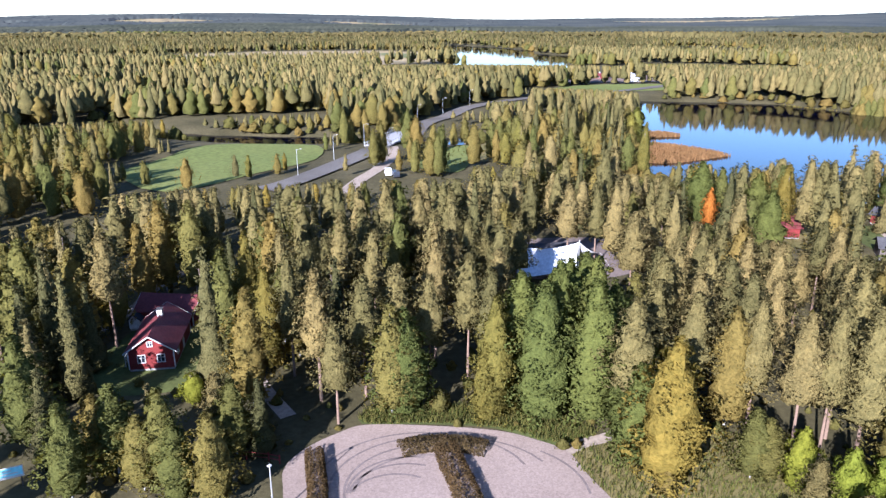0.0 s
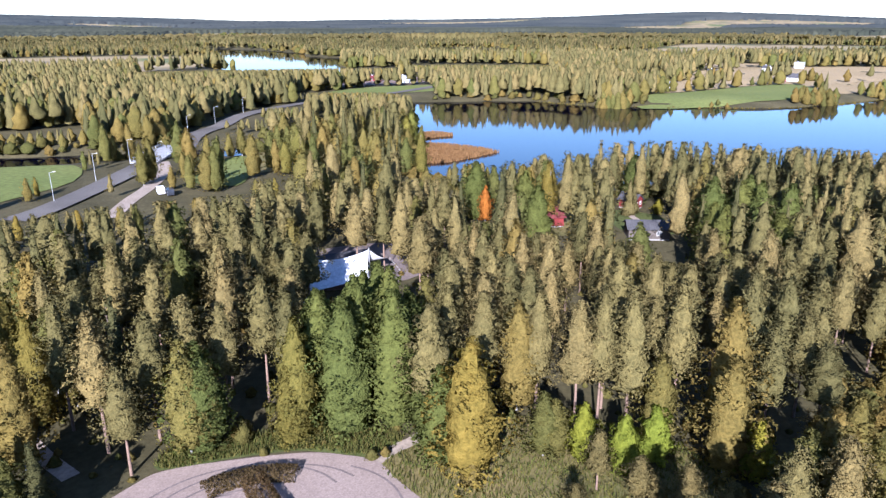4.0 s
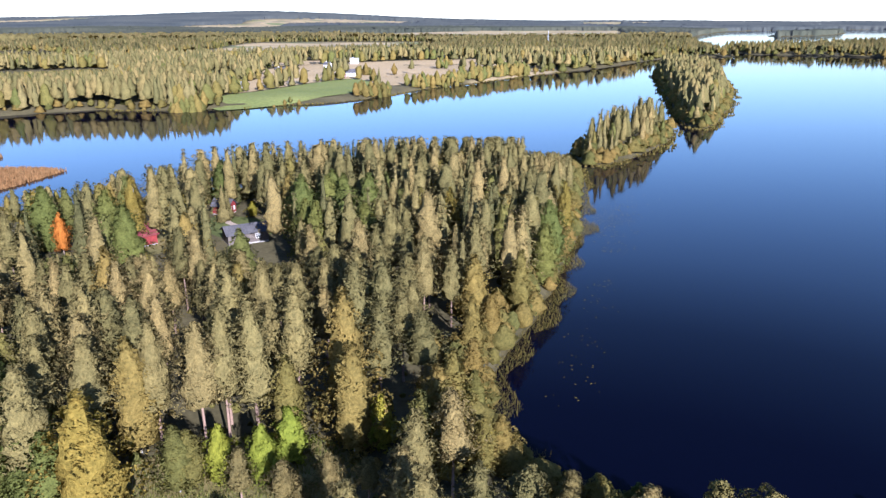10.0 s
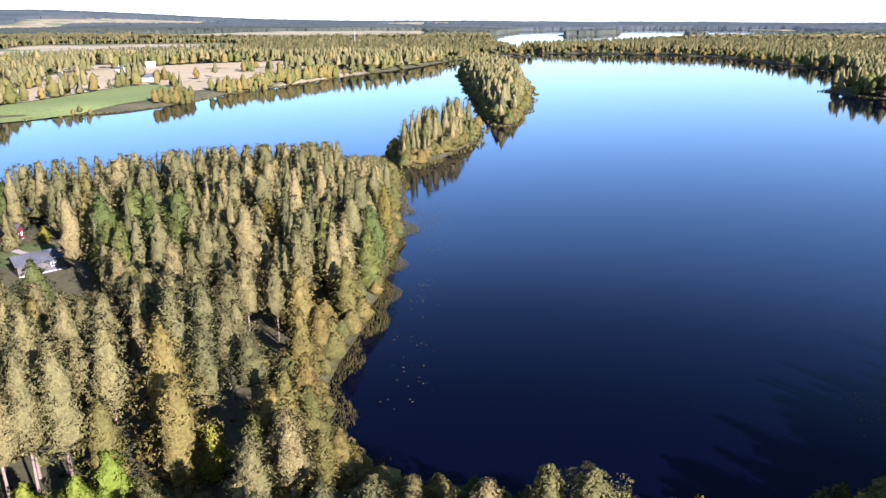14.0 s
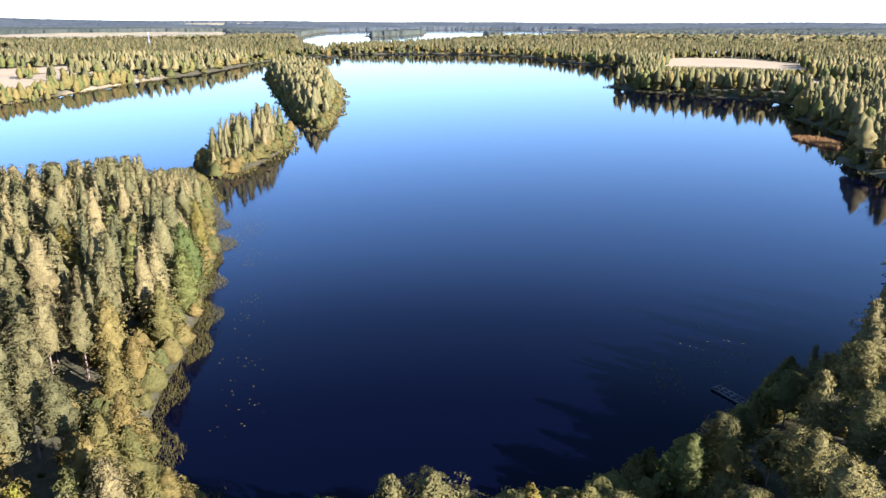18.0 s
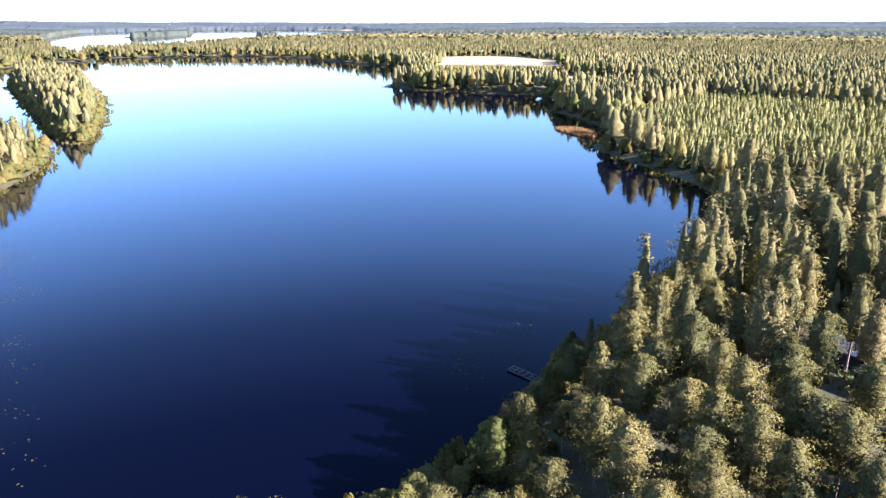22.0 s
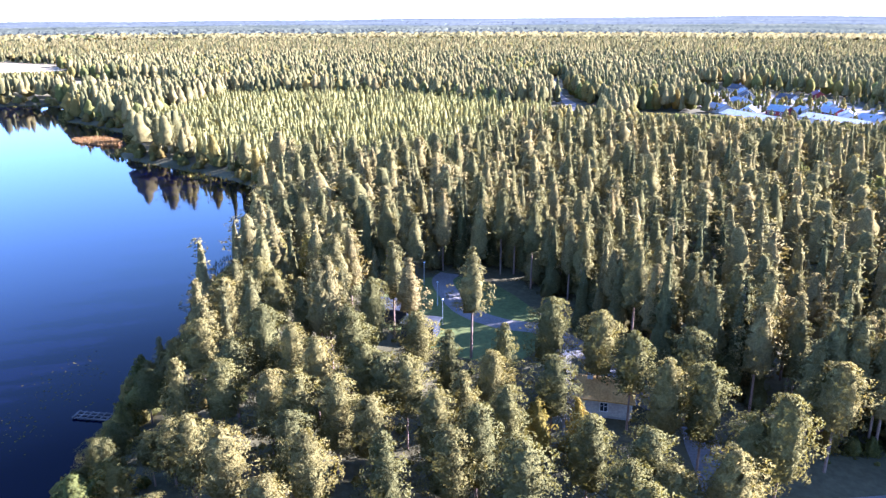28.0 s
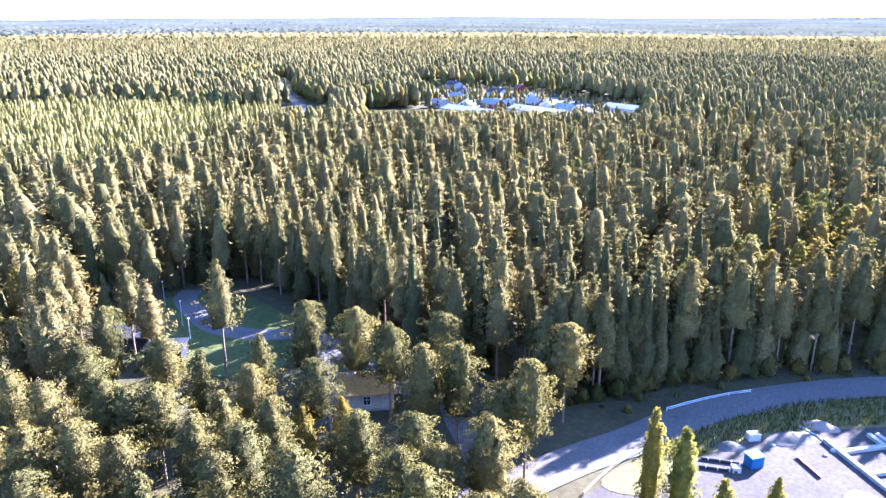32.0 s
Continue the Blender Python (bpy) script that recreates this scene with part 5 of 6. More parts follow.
def glass_mat():
    m, nodes, links, b = material("window_glass")
    b.inputs["Base Color"].default_value = (0.02, 0.024, 0.03, 1)
    b.inputs["Roughness"].default_value = 0.05
    return m


M_GLASS = glass_mat()


def window(parent, at, wide, high, side, mat=None, bars=True):
    """A cased window on a wall: side gives the wall's outward axis in the house ("x", "-x", "y", "-y")."""
    mat = mat or M_WHITE
    cx, cy, cz = at
    t = 0.09
    out = {"x": (1, 0), "-x": (-1, 0), "y": (0, 1), "-y": (0, -1)}[side]

    def slab(u0, u1, z0, z1, d0, d1):
        if out[0]:
            xs = sorted((cx + out[0] * d0, cx + out[0] * d1))
            return box(xs[0], xs[1], cy + u0, cy + u1, cz + z0, cz + z1)
        ys = sorted((cy + out[1] * d0, cy + out[1] * d1))
        return box(cx + u0, cx + u1, ys[0], ys[1], cz + z0, cz + z1)
    a, b = wide / 2, high / 2
    frame_bits = [slab(-a - t, -a, -b - t, b + t, 0, 0.07), slab(a, a + t, -b - t, b + t, 0, 0.07), slab(-a, a, b, b + t, 0, 0.07), slab(-a, a, -b - t, -b, 0, 0.08)]
    if bars:
        frame_bits += [slab(-0.03, 0.03, -b, b, 0.012, 0.06), slab(-a, a, 0.1 * high, 0.1 * high + 0.05, 0.012, 0.055)]
    w = part("window", join(*frame_bits), mat, parent, "white window casing")
    part("pane", slab(-a, a, -b, b, 0.004, 0.02), M_GLASS, w, "dark window glass")
    return w


def house(name, label, category, x, y, yaw, long, wide, wall, rise, wall_mat, roof_mat, windows=(), chimney=None, door=None, trim=None, over=0.45, group="", foundation=True):
    """A gabled house, the ridge along its own y axis."""
    e = thing(name, x, y, yaw, label, category, group)
    a, b = wide / 2, long / 2
    f = 0.35 if foundation else 0.0
    if foundation:
        part("foundation", box(-a + 0.05, a - 0.05, -b + 0.05, b - 0.05, -0.6, f), M_STONE, e, "grey stone foundation")
    v = [(-a, -b, f), (a, -b, f), (a, -b, wall), (0, -b, wall + rise), (-a, -b, wall), (-a, b, f), (a, b, f), (a, b, wall), (0, b, wall + rise), (-a, b, wall)]
    part("wall", (v, [(0, 1, 2, 3, 4), (9, 8, 7, 6, 5), (1, 6, 7, 2), (0, 4, 9, 5), (2, 7, 8, 3), (4, 3, 8, 9), (0, 5, 6, 1)]), wall_mat, e)
    k = rise / a
    for s in (-1, 1):
        x0, x1 = 0.0, s * (a + over)
        z0, z1 = wall + rise + 0.05, wall - over * k + 0.05
        t = 0.14
        rv = [(x0, -b - over, z0), (x1, -b - over, z1), (x1, b + over, z1), (x0, b + over, z0), (x0, -b - over, z0 + t), (x1, -b - over, z1 + t), (x1, b + over, z1 + t), (x0, b + over, z0 + t)]
        rf = [(0, 1, 2, 3), (7, 6, 5, 4), (0, 4, 5, 1), (1, 5, 6, 2), (2, 6, 7, 3), (3, 7, 4, 0)]
        part("roof", (rv, rf if s > 0 else [q[::-1] for q in rf]), roof_mat, e)
        if trim:
            for yy in (-b - over - 0.03, b + over - 0.0):
                tv = [(x0, yy, z0 - 0.02), (x1, yy, z1 - 0.02), (x1, yy, z1 + 0.17), (x0, yy, z0 + 0.17), (x0, yy + 0.03, z0 - 0.02), (x1, yy + 0.03, z1 - 0.02), (x1, yy + 0.03, z1 + 0.17), (x0, yy + 0.03, z0 + 0.17)]
                part("bargeboard", (tv, rf), trim, e, "white bargeboard")
            for yy in (-b, b):
                part("corner_board", box(s * a - 0.07, s * a + 0.07, yy - 0.07, yy + 0.07, f, wall - 0.1), trim, e, "white corner board")
    for side, u, z, w, h in windows:
        at = {"x": (a, u, z), "-x": (-a, u, z), "y": (u, b, z), "-y": (u, -b, z)}[side]
        window(e, at, w, h, side)
    if door:
        side, u = door
        s = 1 if side in ("x", "y") else -1
        d = box(s * a - 0.05, s * a + 0.05, u - 0.45, u + 0.45, f, f + 2.05) if "x" in side else box(u - 0.45, u + 0.45, s * b - 0.05, s * b + 0.05, f, f + 2.05)
        dd = part("door", d, M_WHITE, e, "white plank door")
        hd = box(s * (a + 0.05), s * (a + 0.09) if s > 0 else s * (a + 0.05) + 0.04, u + 0.3, u + 0.36, f + 1.0, f + 1.06) if "x" in side else box(u + 0.3, u + 0.36, s * b + (0.05 if s > 0 else -0.09), s * b + (0.09 if s > 0 else -0.05), f + 1.0, f + 1.06)
        part("handle", hd, M_STEEL, dd)
    if chimney is not None:
        c = part("chimney", box(-0.35, 0.35, chimney - 0.35, chimney + 0.35, wall + rise * 0.6, wall + rise + 0.9, 0.03), M_WHITE, e, "whitewashed chimney")
        part("chimney_cap", box(-0.42, 0.42, chimney - 0.42, chimney + 0.42, wall + rise + 0.9, wall + rise + 1.0), M_GREYROOF, c)
    return e


# the red cottage, its barn and the well house
cot = house("cottage", "red-painted wooden cottage with white window frames and red roof", "house", -38.2, 87.6, 9, 11.0, 5.6, 2.9, 1.9, M_RED, M_REDROOF,
            (("-y", -1.2, 1.75, 0.85, 1.0), ("-y", 1.2, 1.75, 0.85, 1.0), ("-y", 0.0, 3.75, 0.55, 0.6), ("-x", -3, 1.75, 0.85, 1.0), ("-x", 2, 1.75, 0.85, 1.0), ("x", -3, 1.75, 0.85, 1.0)), 1.5, ("x", 0.5), M_WHITE)
po = thing("veranda_rail", -41.4, 84.3, 9, "white wooden veranda railing beside the cottage", "railing")
for yy in (-1.2, 0, 1.2):
    part("post", box(-0.05, 0.05, yy - 0.05, yy + 0.05, 0, 1.5), M_WHITE, po)
for zz in (0.5, 1.0, 1.45):
    part("rail", box(-0.03, 0.03, -1.15, 1.15, zz, zz + 0.07), M_WHITE, po)
house("barn", "long red wooden barn with a dark red sheet roof", "barn", -40.4, 98.3, 84, 8.4, 5.0, 2.6, 1.6, M_RED, M_REDROOF, (("x", -2, 1.6, 0.7, 0.7),), None, ("x", 1.5), M_WHITE)
house("well_house", "small grey well house with a white front", "shed", -44.8, 95.4, 5, 1.6, 1.5, 1.7, 0.7, M_WHITE, M_DARKROOF, (), None, None, None, 0.25)


def fence(name, line, label, mat, tall=1.1, gap=1.6, rails=(0.45, 0.9)):
    e = thing(name, line[0][0], line[0][1], 0, label, "fence")
    x0, y0, z0 = e.matrix_world.translation
    pts = []
    for (a, b), (c, d) in zip(line, line[1:]):
        n = max(1, int(math.hypot(c - a, d - b) / gap))
        pts += [(a + (c - a) * k / n, b + (d - b) * k / n) for k in range(n)]
    pts.append(line[-1])
    pts = [(a - x0, b - y0, level(a, b) - z0) for a, b in pts]
    for a, b, c in pts:
        part("post", box(a - 0.06, a + 0.06, b - 0.06, b + 0.06, c - 0.3, c + tall, 0.01), mat, e)
    for zz in rails:
        for p, q in zip(pts, pts[1:]):
            part("rail", rod((p[0], p[1], p[2] + zz), (q[0], q[1], q[2] + zz), 0.045, 6), mat, e)
    return e


fence("fence", [(-22.4, 63.2), (-20.2, 62.8), (-17.8, 62.4), (-16.6, 62.0)], "low reddish brown wooden fence behind the yard", M_RED)


def street_lamp(x, y, yaw, tall, label, arm=1.2):
    e = thing("street_lamp", x, y, yaw, label, "street lamp", "street lamps")
    part("pole", rod((0, 0, -0.3), (0, 0, tall), 0.09, 8, 0.05), M_STEEL, e)
    if arm:
        part("arm", rod((0, 0, tall - 0.05), (arm, 0, tall + 0.25), 0.035, 6), M_STEEL, e)
    part("lamp_head", box(arm - 0.1, arm + 0.55, -0.12, 0.12, tall + 0.18, tall + 0.32, 0.03) if arm else box(-0.16, 0.16, -0.16, 0.16, tall, tall + 0.12, 0.03), M_WHITE, e, "pale lamp head")
    return e


for x, y in ((-41.5, 200), (-35, 226), (-28, 252), (-21, 281), (-11, 310), (0, 340), (14, 374)):
    street_lamp(x, y, -20, 8.0, "tall grey street lamp along the country road")
for x, y in ((96.0, -88.0), (86.5, -82.5), (80.0, -77.5)):
    street_lamp(x, y, 30, 4.6, "slim grey park lamp on the lawn", 0.0)
street_lamp(-15.3, 53.6, 60, 5.6, "grey lamp pole beside the gravel yard", 0.0)

# billboard
bb = thing("billboard", -41.6, 58.0, 25, "turquoise and white advertising board on two posts", "billboard")
for xx in (-1.0, 1.0):
    part("post", rod((xx, 0, -0.3), (xx, 0, 2.3), 0.06), M_WOOD, bb)
pnl = part("panel", box(-1.3, 1.3, -0.09, -0.05, 1.2, 2.4), M_WHITE, bb)
part("print", box(-1.2, 1.2, -0.1, -0.094, 1.45, 2.32), M_SIGN, pnl, "turquoise printed area")
for zz, w in ((1.65, 0.9), (1.95, 0.65)):
    part("text_bar", box(-1.0, -1.0 + w * 2, -0.106, -0.102, zz, zz + 0.14), M_WHITE, pnl)


# hedges in the gravel yard
def hedge(label, line, wide, tall, seed):
    g = np.random.RandomState(seed)
    e = thing("hedge", line[0][0], line[0][1], 0, label, "hedge", "clipped hedges")
    x0, y0, z0 = e.matrix_world.translation
    p = np.array(line, float) - (x0, y0)
    P, N, core = [], [], []
    for a, b in zip(p, p[1:]):
        ln = np.linalg.norm(b - a)
        t = (b - a) / ln
        n = np.array([-t[1], t[0]])
        k = int(ln * 520)
        u, th = g.uniform(-0.08, 1.08, k), g.uniform(-0.15, math.pi + 0.15, k)
        bulge = g.uniform(0.82, 1.08, k)
        off = np.sign(np.cos(th)) * np.abs(np.cos(th)) ** 0.6 * wide / 2 * bulge
        z = np.abs(np.sin(th)) ** 0.6 * tall * bulge
        xy = a + np.outer(u * ln, t) + np.outer(off, n)
        P.append(np.column_stack([xy, z]))
        N.append(np.column_stack([np.outer(np.cos(th), n), np.sin(th)]) + g.normal(size=(k, 3)) * 0.6)
        for c in np.linspace(0, 1, max(2, int(ln / 0.8))):
            q = a + t * ln * c
            core.append(rod((q[0], q[1], -0.1), (q[0] + g.normal() * 0.1, q[1] + g.normal() * 0.1, tall * 0.75), 0.05, 5, 0.02))
    v, _ = tris_at(np.vstack(P), np.vstack(N), 0.1, g)
    o = new("foliage", mesh_from("foliage", v, np.arange(len(v)).reshape(-1, 3), M_HEDGE))
    o.parent = e
    part("stems", join(*core), M_BARK_GREY, e)
    return e


hedge("brown-green clipped hedge curving across the gravel yard", [(-4.4, 64.0), (-2.5, 64.7), (0, 65.0), (2.5, 64.7), (4.4, 64.0)], 2.2, 1.15, 1)
hedge("dark green clipped hedge dividing the gravel yard", [(0.3, 64.2), (0.9, 61.5), (1.8, 58.5), (2.8, 54), (3.4, 50)], 2.6, 1.2, 2)
hedge("rusty brown clipped hedge at the edge of the yard", [(-13.3, 63.2), (-12.7, 60.5), (-12.0, 57.5), (-11.3, 53)], 1.9, 1.15, 3)

# the white stage canopy among the pines
tent = thing("stage_canopy", 17.5, 117.0, 0, "white tensioned canvas canopy with two peaks", "canopy")


def canopy_mesh():
    n = 16
    corner = [(-5.2, -4.8, 1.6), (5.2, -3.0, 2.6), (6.2, 0.6, 6.2), (-3.4, -0.4, 5.6)]
    v, f = [], []
    for j in range(n + 1):
        for i in range(n + 1):
            u, w = i / n, j / n
            p = [(1 - u) * (1 - w) * corner[0][k] + u * (1 - w) * corner[1][k] + u * w * corner[2][k] + (1 - u) * w * corner[3][k] for k in range(3)]
            p[2] -= 0.8 * (4 * u * (1 - u)) * (0.35 + 0.65 * w) * 0.8
            p[1] += 0.8 * 4 * w * (1 - w)
            v.append(tuple(p))
    for j in range(n):
        for i in range(n):
            q = j * (n + 1) + i
            f.append((q, q + 1, q + n + 2, q + n + 1))
    return v, f


cv = part("canvas", canopy_mesh(), M_CANVAS, tent)
cv.data.polygons.foreach_set("use_smooth", [True] * len(cv.data.polygons))


def back_sheet():
    n = 10
    v, f = [], []
    a, b, c, d = (-3.4, -0.4, 5.6), (6.2, 0.6, 6.2), (10.5, 3.2, 3.4), (-4.5, 3.0, 2.6)
    for j in range(n + 1):
        for i in range(n + 1):
            u, w = i / n, j / n
            p = [(1 - u) * (1 - w) * a[k] + u * (1 - w) * b[k] + u * w * c[k] + (1 - u) * w * d[k] for k in range(3)]
            p[2] -= 0.64 * (4 * u * (1 - u)) * (1 - w) + 0.5 * 4 * w * (1 - w)
            v.append(tuple(p))
    for j in range(n):
        for i in range(n):
            q = j * (n + 1) + i
            f.append((q, q + 1, q + n + 2, q + n + 1))
    return v, f


bs = part("canvas", back_sheet(), M_CANVAS, tent)
bs.data.polygons.foreach_set("use_smooth", [True] * len(bs.data.polygons))
for a, b in (((-3.4, -0.4, 0), (-3.4, -0.4, 6.0)), ((6.2, 0.6, 0), (6.2, 0.6, 6.6))):
    part("mast", rod(a, b, 0.12, 8, 0.09), M_STEEL, tent)
for a, b in (((-5.2, -4.8, 1.6), (-7, -7.5, 0)), ((5.2, -3.0, 2.6), (6.2, -6.0, 0)), ((10.5, 3.2, 3.4), (13, 5, 0))):
    part("guy_rope", rod(a, b, 0.03, 5), M_WHITE, tent)
st = thing("stage_house", 20.8, 124.5, 8, "low building with a flat grey roof behind the canopy", "building")
part("wall", box(-5, 5, -2.2, 2.2, 0, 2.8), M_WOOD, st)
part("roof", box(-5.5, 5.5, -2.7, 2.7, 2.8, 3.05, 0.03), M_GREYROOF, st)
patch("forest_yard", [(8, 118), (9, 134), (20, 140), (34, 138), (36, 122), (26, 116)], M_TRACK, "worn sandy ground among the pines", "yard", 0.05)

# houses on the peninsula
house("grey_house", "low house with a long pale grey roof", "house", 86.2, 126.3, 69, 8.6, 5.2, 2.5, 1.2, M_WOOD, M_GREYROOF, (("-y", 0, 1.6, 0.8, 0.9), ("-x", 2, 1.6, 0.8, 0.9), ("-x", -2, 1.6, 0.8, 0.9)))
house("red_cabin", "wooden cabin with a faded red roof and a chimney", "house", 66.0, 142.0, 82, 14.0, 5.5, 2.5, 1.6, M_RED, M_REDROOF, (("x", 0, 1.6, 0.8, 0.9),), 0.5)
house("small_cottage", "small red cottage with a grey roof near the water", "house", 97.6, 151.0, 28, 4.4, 3.6, 2.4, 1.3, M_RED, M_GREYROOF, (("-y", -0.8, 1.5, 0.6, 0.8), ("-y", 0.8, 1.5, 0.6, 0.8)))
patch("lawn", [(84, 132), (88, 146), (95, 150), (99, 140), (97, 130), (92, 126)], M_GRASS, "sunlit lawn between the cottages", "lawn", 0.05)
patch("meadow", [(60, 136), (64, 154), (82, 152), (80, 136), (70, 132)], M_MEADOW, "dry grass round the red-roofed cabin", "meadow", 0.05)
ribbon("footpath", [(96, 147), (93, 143), (92, 138), (89, 133)], 1.6, M_DIRT, "pale curved garden path", "path", 0.1)

# the sod-roofed lodge among the shore pines
sod = house("sod_lodge", "pale timber lodge with white trim and a rust-coloured sod roof", "house", 45.6, -74.4, 122, 7.0, 6.0, 2.7, 1.3, M_PALE, M_SOD, (("y", -1.6, 1.6, 0.9, 1.2), ("y", 1.6, 1.6, 0.9, 1.2), ("-x", -1.8, 1.6, 0.9, 1.2), ("-x", 1.4, 1.6, 0.9, 1.2), ("x", 0, 1.6, 0.9, 1.2)), -2.0, ("-x", 0.0), M_WHITE)
for x, y, yaw, a, b in ((87.5, -73.5, 32, 3.6, 2.6), (79.5, -72.0, 30, 3.0, 2.2)):
    pv = thing("pavilion", x, y, yaw, "low dark pavilion with a flat black roof", "pavilion", "park pavilions")
    part("wall", box(-a + 0.3, a - 0.3, -b + 0.3, b - 0.3, 0, 2.5), M_DARKROOF, pv, "black timber wall")
    part("roof", box(-a, a, -b, b, 2.5, 2.72, 0.03), M_DARKROOF, pv)
    part("edge", box(-a - 0.03, a + 0.03, b + 0.002, b + 0.04, 2.45, 2.76), M_GREYROOF, pv, "grey roof edge")
ribbon("park_path", [(97, -96), (95, -92), (89, -88), (81, -84.5), (73, -85), (67, -88), (60, -87), (52, -84), (44, -80), (36, -79.5), (31, -74), (26, -68)], 4.2, M_ASPHALT, "grey gravel path winding through the clearing", "path", 0.09)

# the road, the railing and the building site
ribbon("road", [(26, -56), (20, -66), (15.5, -73), (10.5, -79.5), (4.5, -88.5), (-3.5, -97), (-13, -104.5), (-24, -111), (-45, -120), (-80, -128)], 5.6, M_ASPHALT, "grey gravel road bending past the building site", "road", 0.12)
patch("grass_bank", [(9.5, -74.5), (6.5, -81), (1, -88.5), (-6.5, -96.5), (-16, -103), (-28, -108), (-28, -101), (-18, -96), (-8, -90), (-1, -83.5), (2.5, -79), (5, -74)], M_MEADOW, "rough grass bank beside the road", "bank", 0.09)
patch("building_site", [(16, -60), (12.4, -68), (11, -73), (5.5, -75), (2.5, -80), (-1.5, -85), (-8, -91.5), (-18, -97.5), (-34, -104), (-46, -90), (-30, -62), (0, -48), (14, -50)], M_SITE, "grey trampled gravel of the building site", "site", 0.06)
patch("lawn", [(12, -69), (11, -73), (8, -76), (5.5, -74), (8, -69)], M_MEADOW, "patch of bright grass inside the bend", "lawn", 0.1)


def guard_rail(line, label):
    e = thing("guard_rail", line[0][0], line[0][1], 0, label, "railing", "road railings")
    x0, y0, z0 = e.matrix_world.translation
    for a, b in line:
        part("post", rod((a - x0, b - y0, -0.3), (a - x0, b - y0, 0.6), 0.045, 6), M_STEEL, e)
    for (a, b), (c, d) in zip(line, line[1:]):
        for zz, r in ((0.55, 0.05), (0.3, 0.04)):
            part("rail", rod((a - x0, b - y0, zz), (c - x0, d - y0, zz), r, 6), M_STEEL, e)
    return e


guard_rail([(13.4, -66.5), (12.6, -69.5), (11.6, -72.6), (10.2, -75.5), (8.6, -78.2), (7.0, -80.8)], "pale steel railing along the inside of the bend")
guard_rail([(7.6, -88.6), (5.4, -91.2), (3.0, -93.8), (0.3, -96.4), (-2.4, -98.6)], "pale steel railing along the forest side")
shed = thing("site_container", -3.4, -80.3, 40, "blue site container with a light blue roof", "container")
part("body", box(-0.85, 0.85, -0.72, 0.72, 0.1, 1.5, 0.03), M_BLUE, shed)
part("roof", box(-0.92, 0.92, -0.79, 0.79, 1.5, 1.6, 0.03), M_BLUELID, shed, "light blue roof")
part("door", box(-0.4, 0.4, 0.725, 0.75, 0.15, 1.4), M_BLUE, shed)
part("skid", box(-0.8, 0.8, -0.65, 0.65, 0, 0.1), M_BLACK, shed)
for x, y in ((0.2, -79.4), (0.3, -77.6)):
    pp = thing("drain_pipe", x, y, 10, "long black drain pipe with pale bands", "pipe", "pipes on the site")
    part("pipe", rod((-2.1, 0, 0.22), (2.1, 0, 0.22), 0.2, 12), M_BLACK, pp)
    for xx in (-1.3, 0.0, 1.3):
        part("band", rod((xx, 0, 0.22), (xx + 0.12, 0, 0.22), 0.212, 12), M_WHITE, pp, "pale band")
tank = thing("water_tank", -3.1, -86.0, 30, "white caged water tank on a pallet", "tank")
part("tank", box(-0.75, 0.75, -0.5, 0.5, 0.15, 1.1, 0.06), M_WHITE, tank)
part("pallet", box(-0.8, 0.8, -0.55, 0.55, 0, 0.14), M_WOOD, tank)
for xx in (-0.76, -0.25, 0.25, 0.76):
    part("cage_bar", box(xx - 0.02, xx + 0.02, 0.5, 0.54, 0.14, 1.12), M_STEEL, tank)
crate = thing("crate", -1.6, -78.2, 20, "small white crate on gravel", "crate")
part("body", box(-0.5, 0.5, -0.4, 0.4, 0, 0.7, 0.03), M_WHITE, crate)
part("lid", box(-0.53, 0.53, -0.43, 0.43, 0.7, 0.76, 0.01), M_PALE, crate)
bm_ = thing("steel_beam", -9.3, -82.5, -54, "long red-painted steel beam lying on gravel", "beam")
part("flange", box(-2.1, 2.1, -0.15, 0.15, 0.0, 0.03), M_BEAM, bm_)
part("web", box(-2.1, 2.1, -0.02, 0.02, 0.03, 0.3), M_BEAM, bm_)
part("flange", box(-2.1, 2.1, -0.15, 0.15, 0.3, 0.33), M_BEAM, bm_)
fd = thing("foundation", -17.5, -86.5, -54, "pale concrete strip foundation of a new building", "foundation")
for q in ((-6, 6, -3.2, -2.6, 0, 0.5), (-6, 6, -4.4, -3.8, 0, 0.35), (-6, -5.4, -2.6, 3.0, 0, 0.5), (-1.5, -0.9, -2.6, 3.0, 0, 0.5), (3.0, 3.6, -2.6, 3.0, 0, 0.5), (-5.4, 6, 3.0, 3.6, 0, 0.5)):
    part("footing", box(*q, 0.02), M_CONCRETE, fd)
hz = thing("plastic_hose", -10.0, -91.0, 0, "white plastic pipe lying curved on the ground", "pipe")
hp = [(1.5, -0.9, 0.1), (0.6, -0.1, 0.1), (-0.4, 0.6, 0.1), (-1.1, 1.6, 0.1), (-1.5, 2.3, 0.1)]
part("pipe", join(*[rod(p, q, 0.09, 8) for p, q in zip(hp, hp[1:])]), M_WHITE, hz)


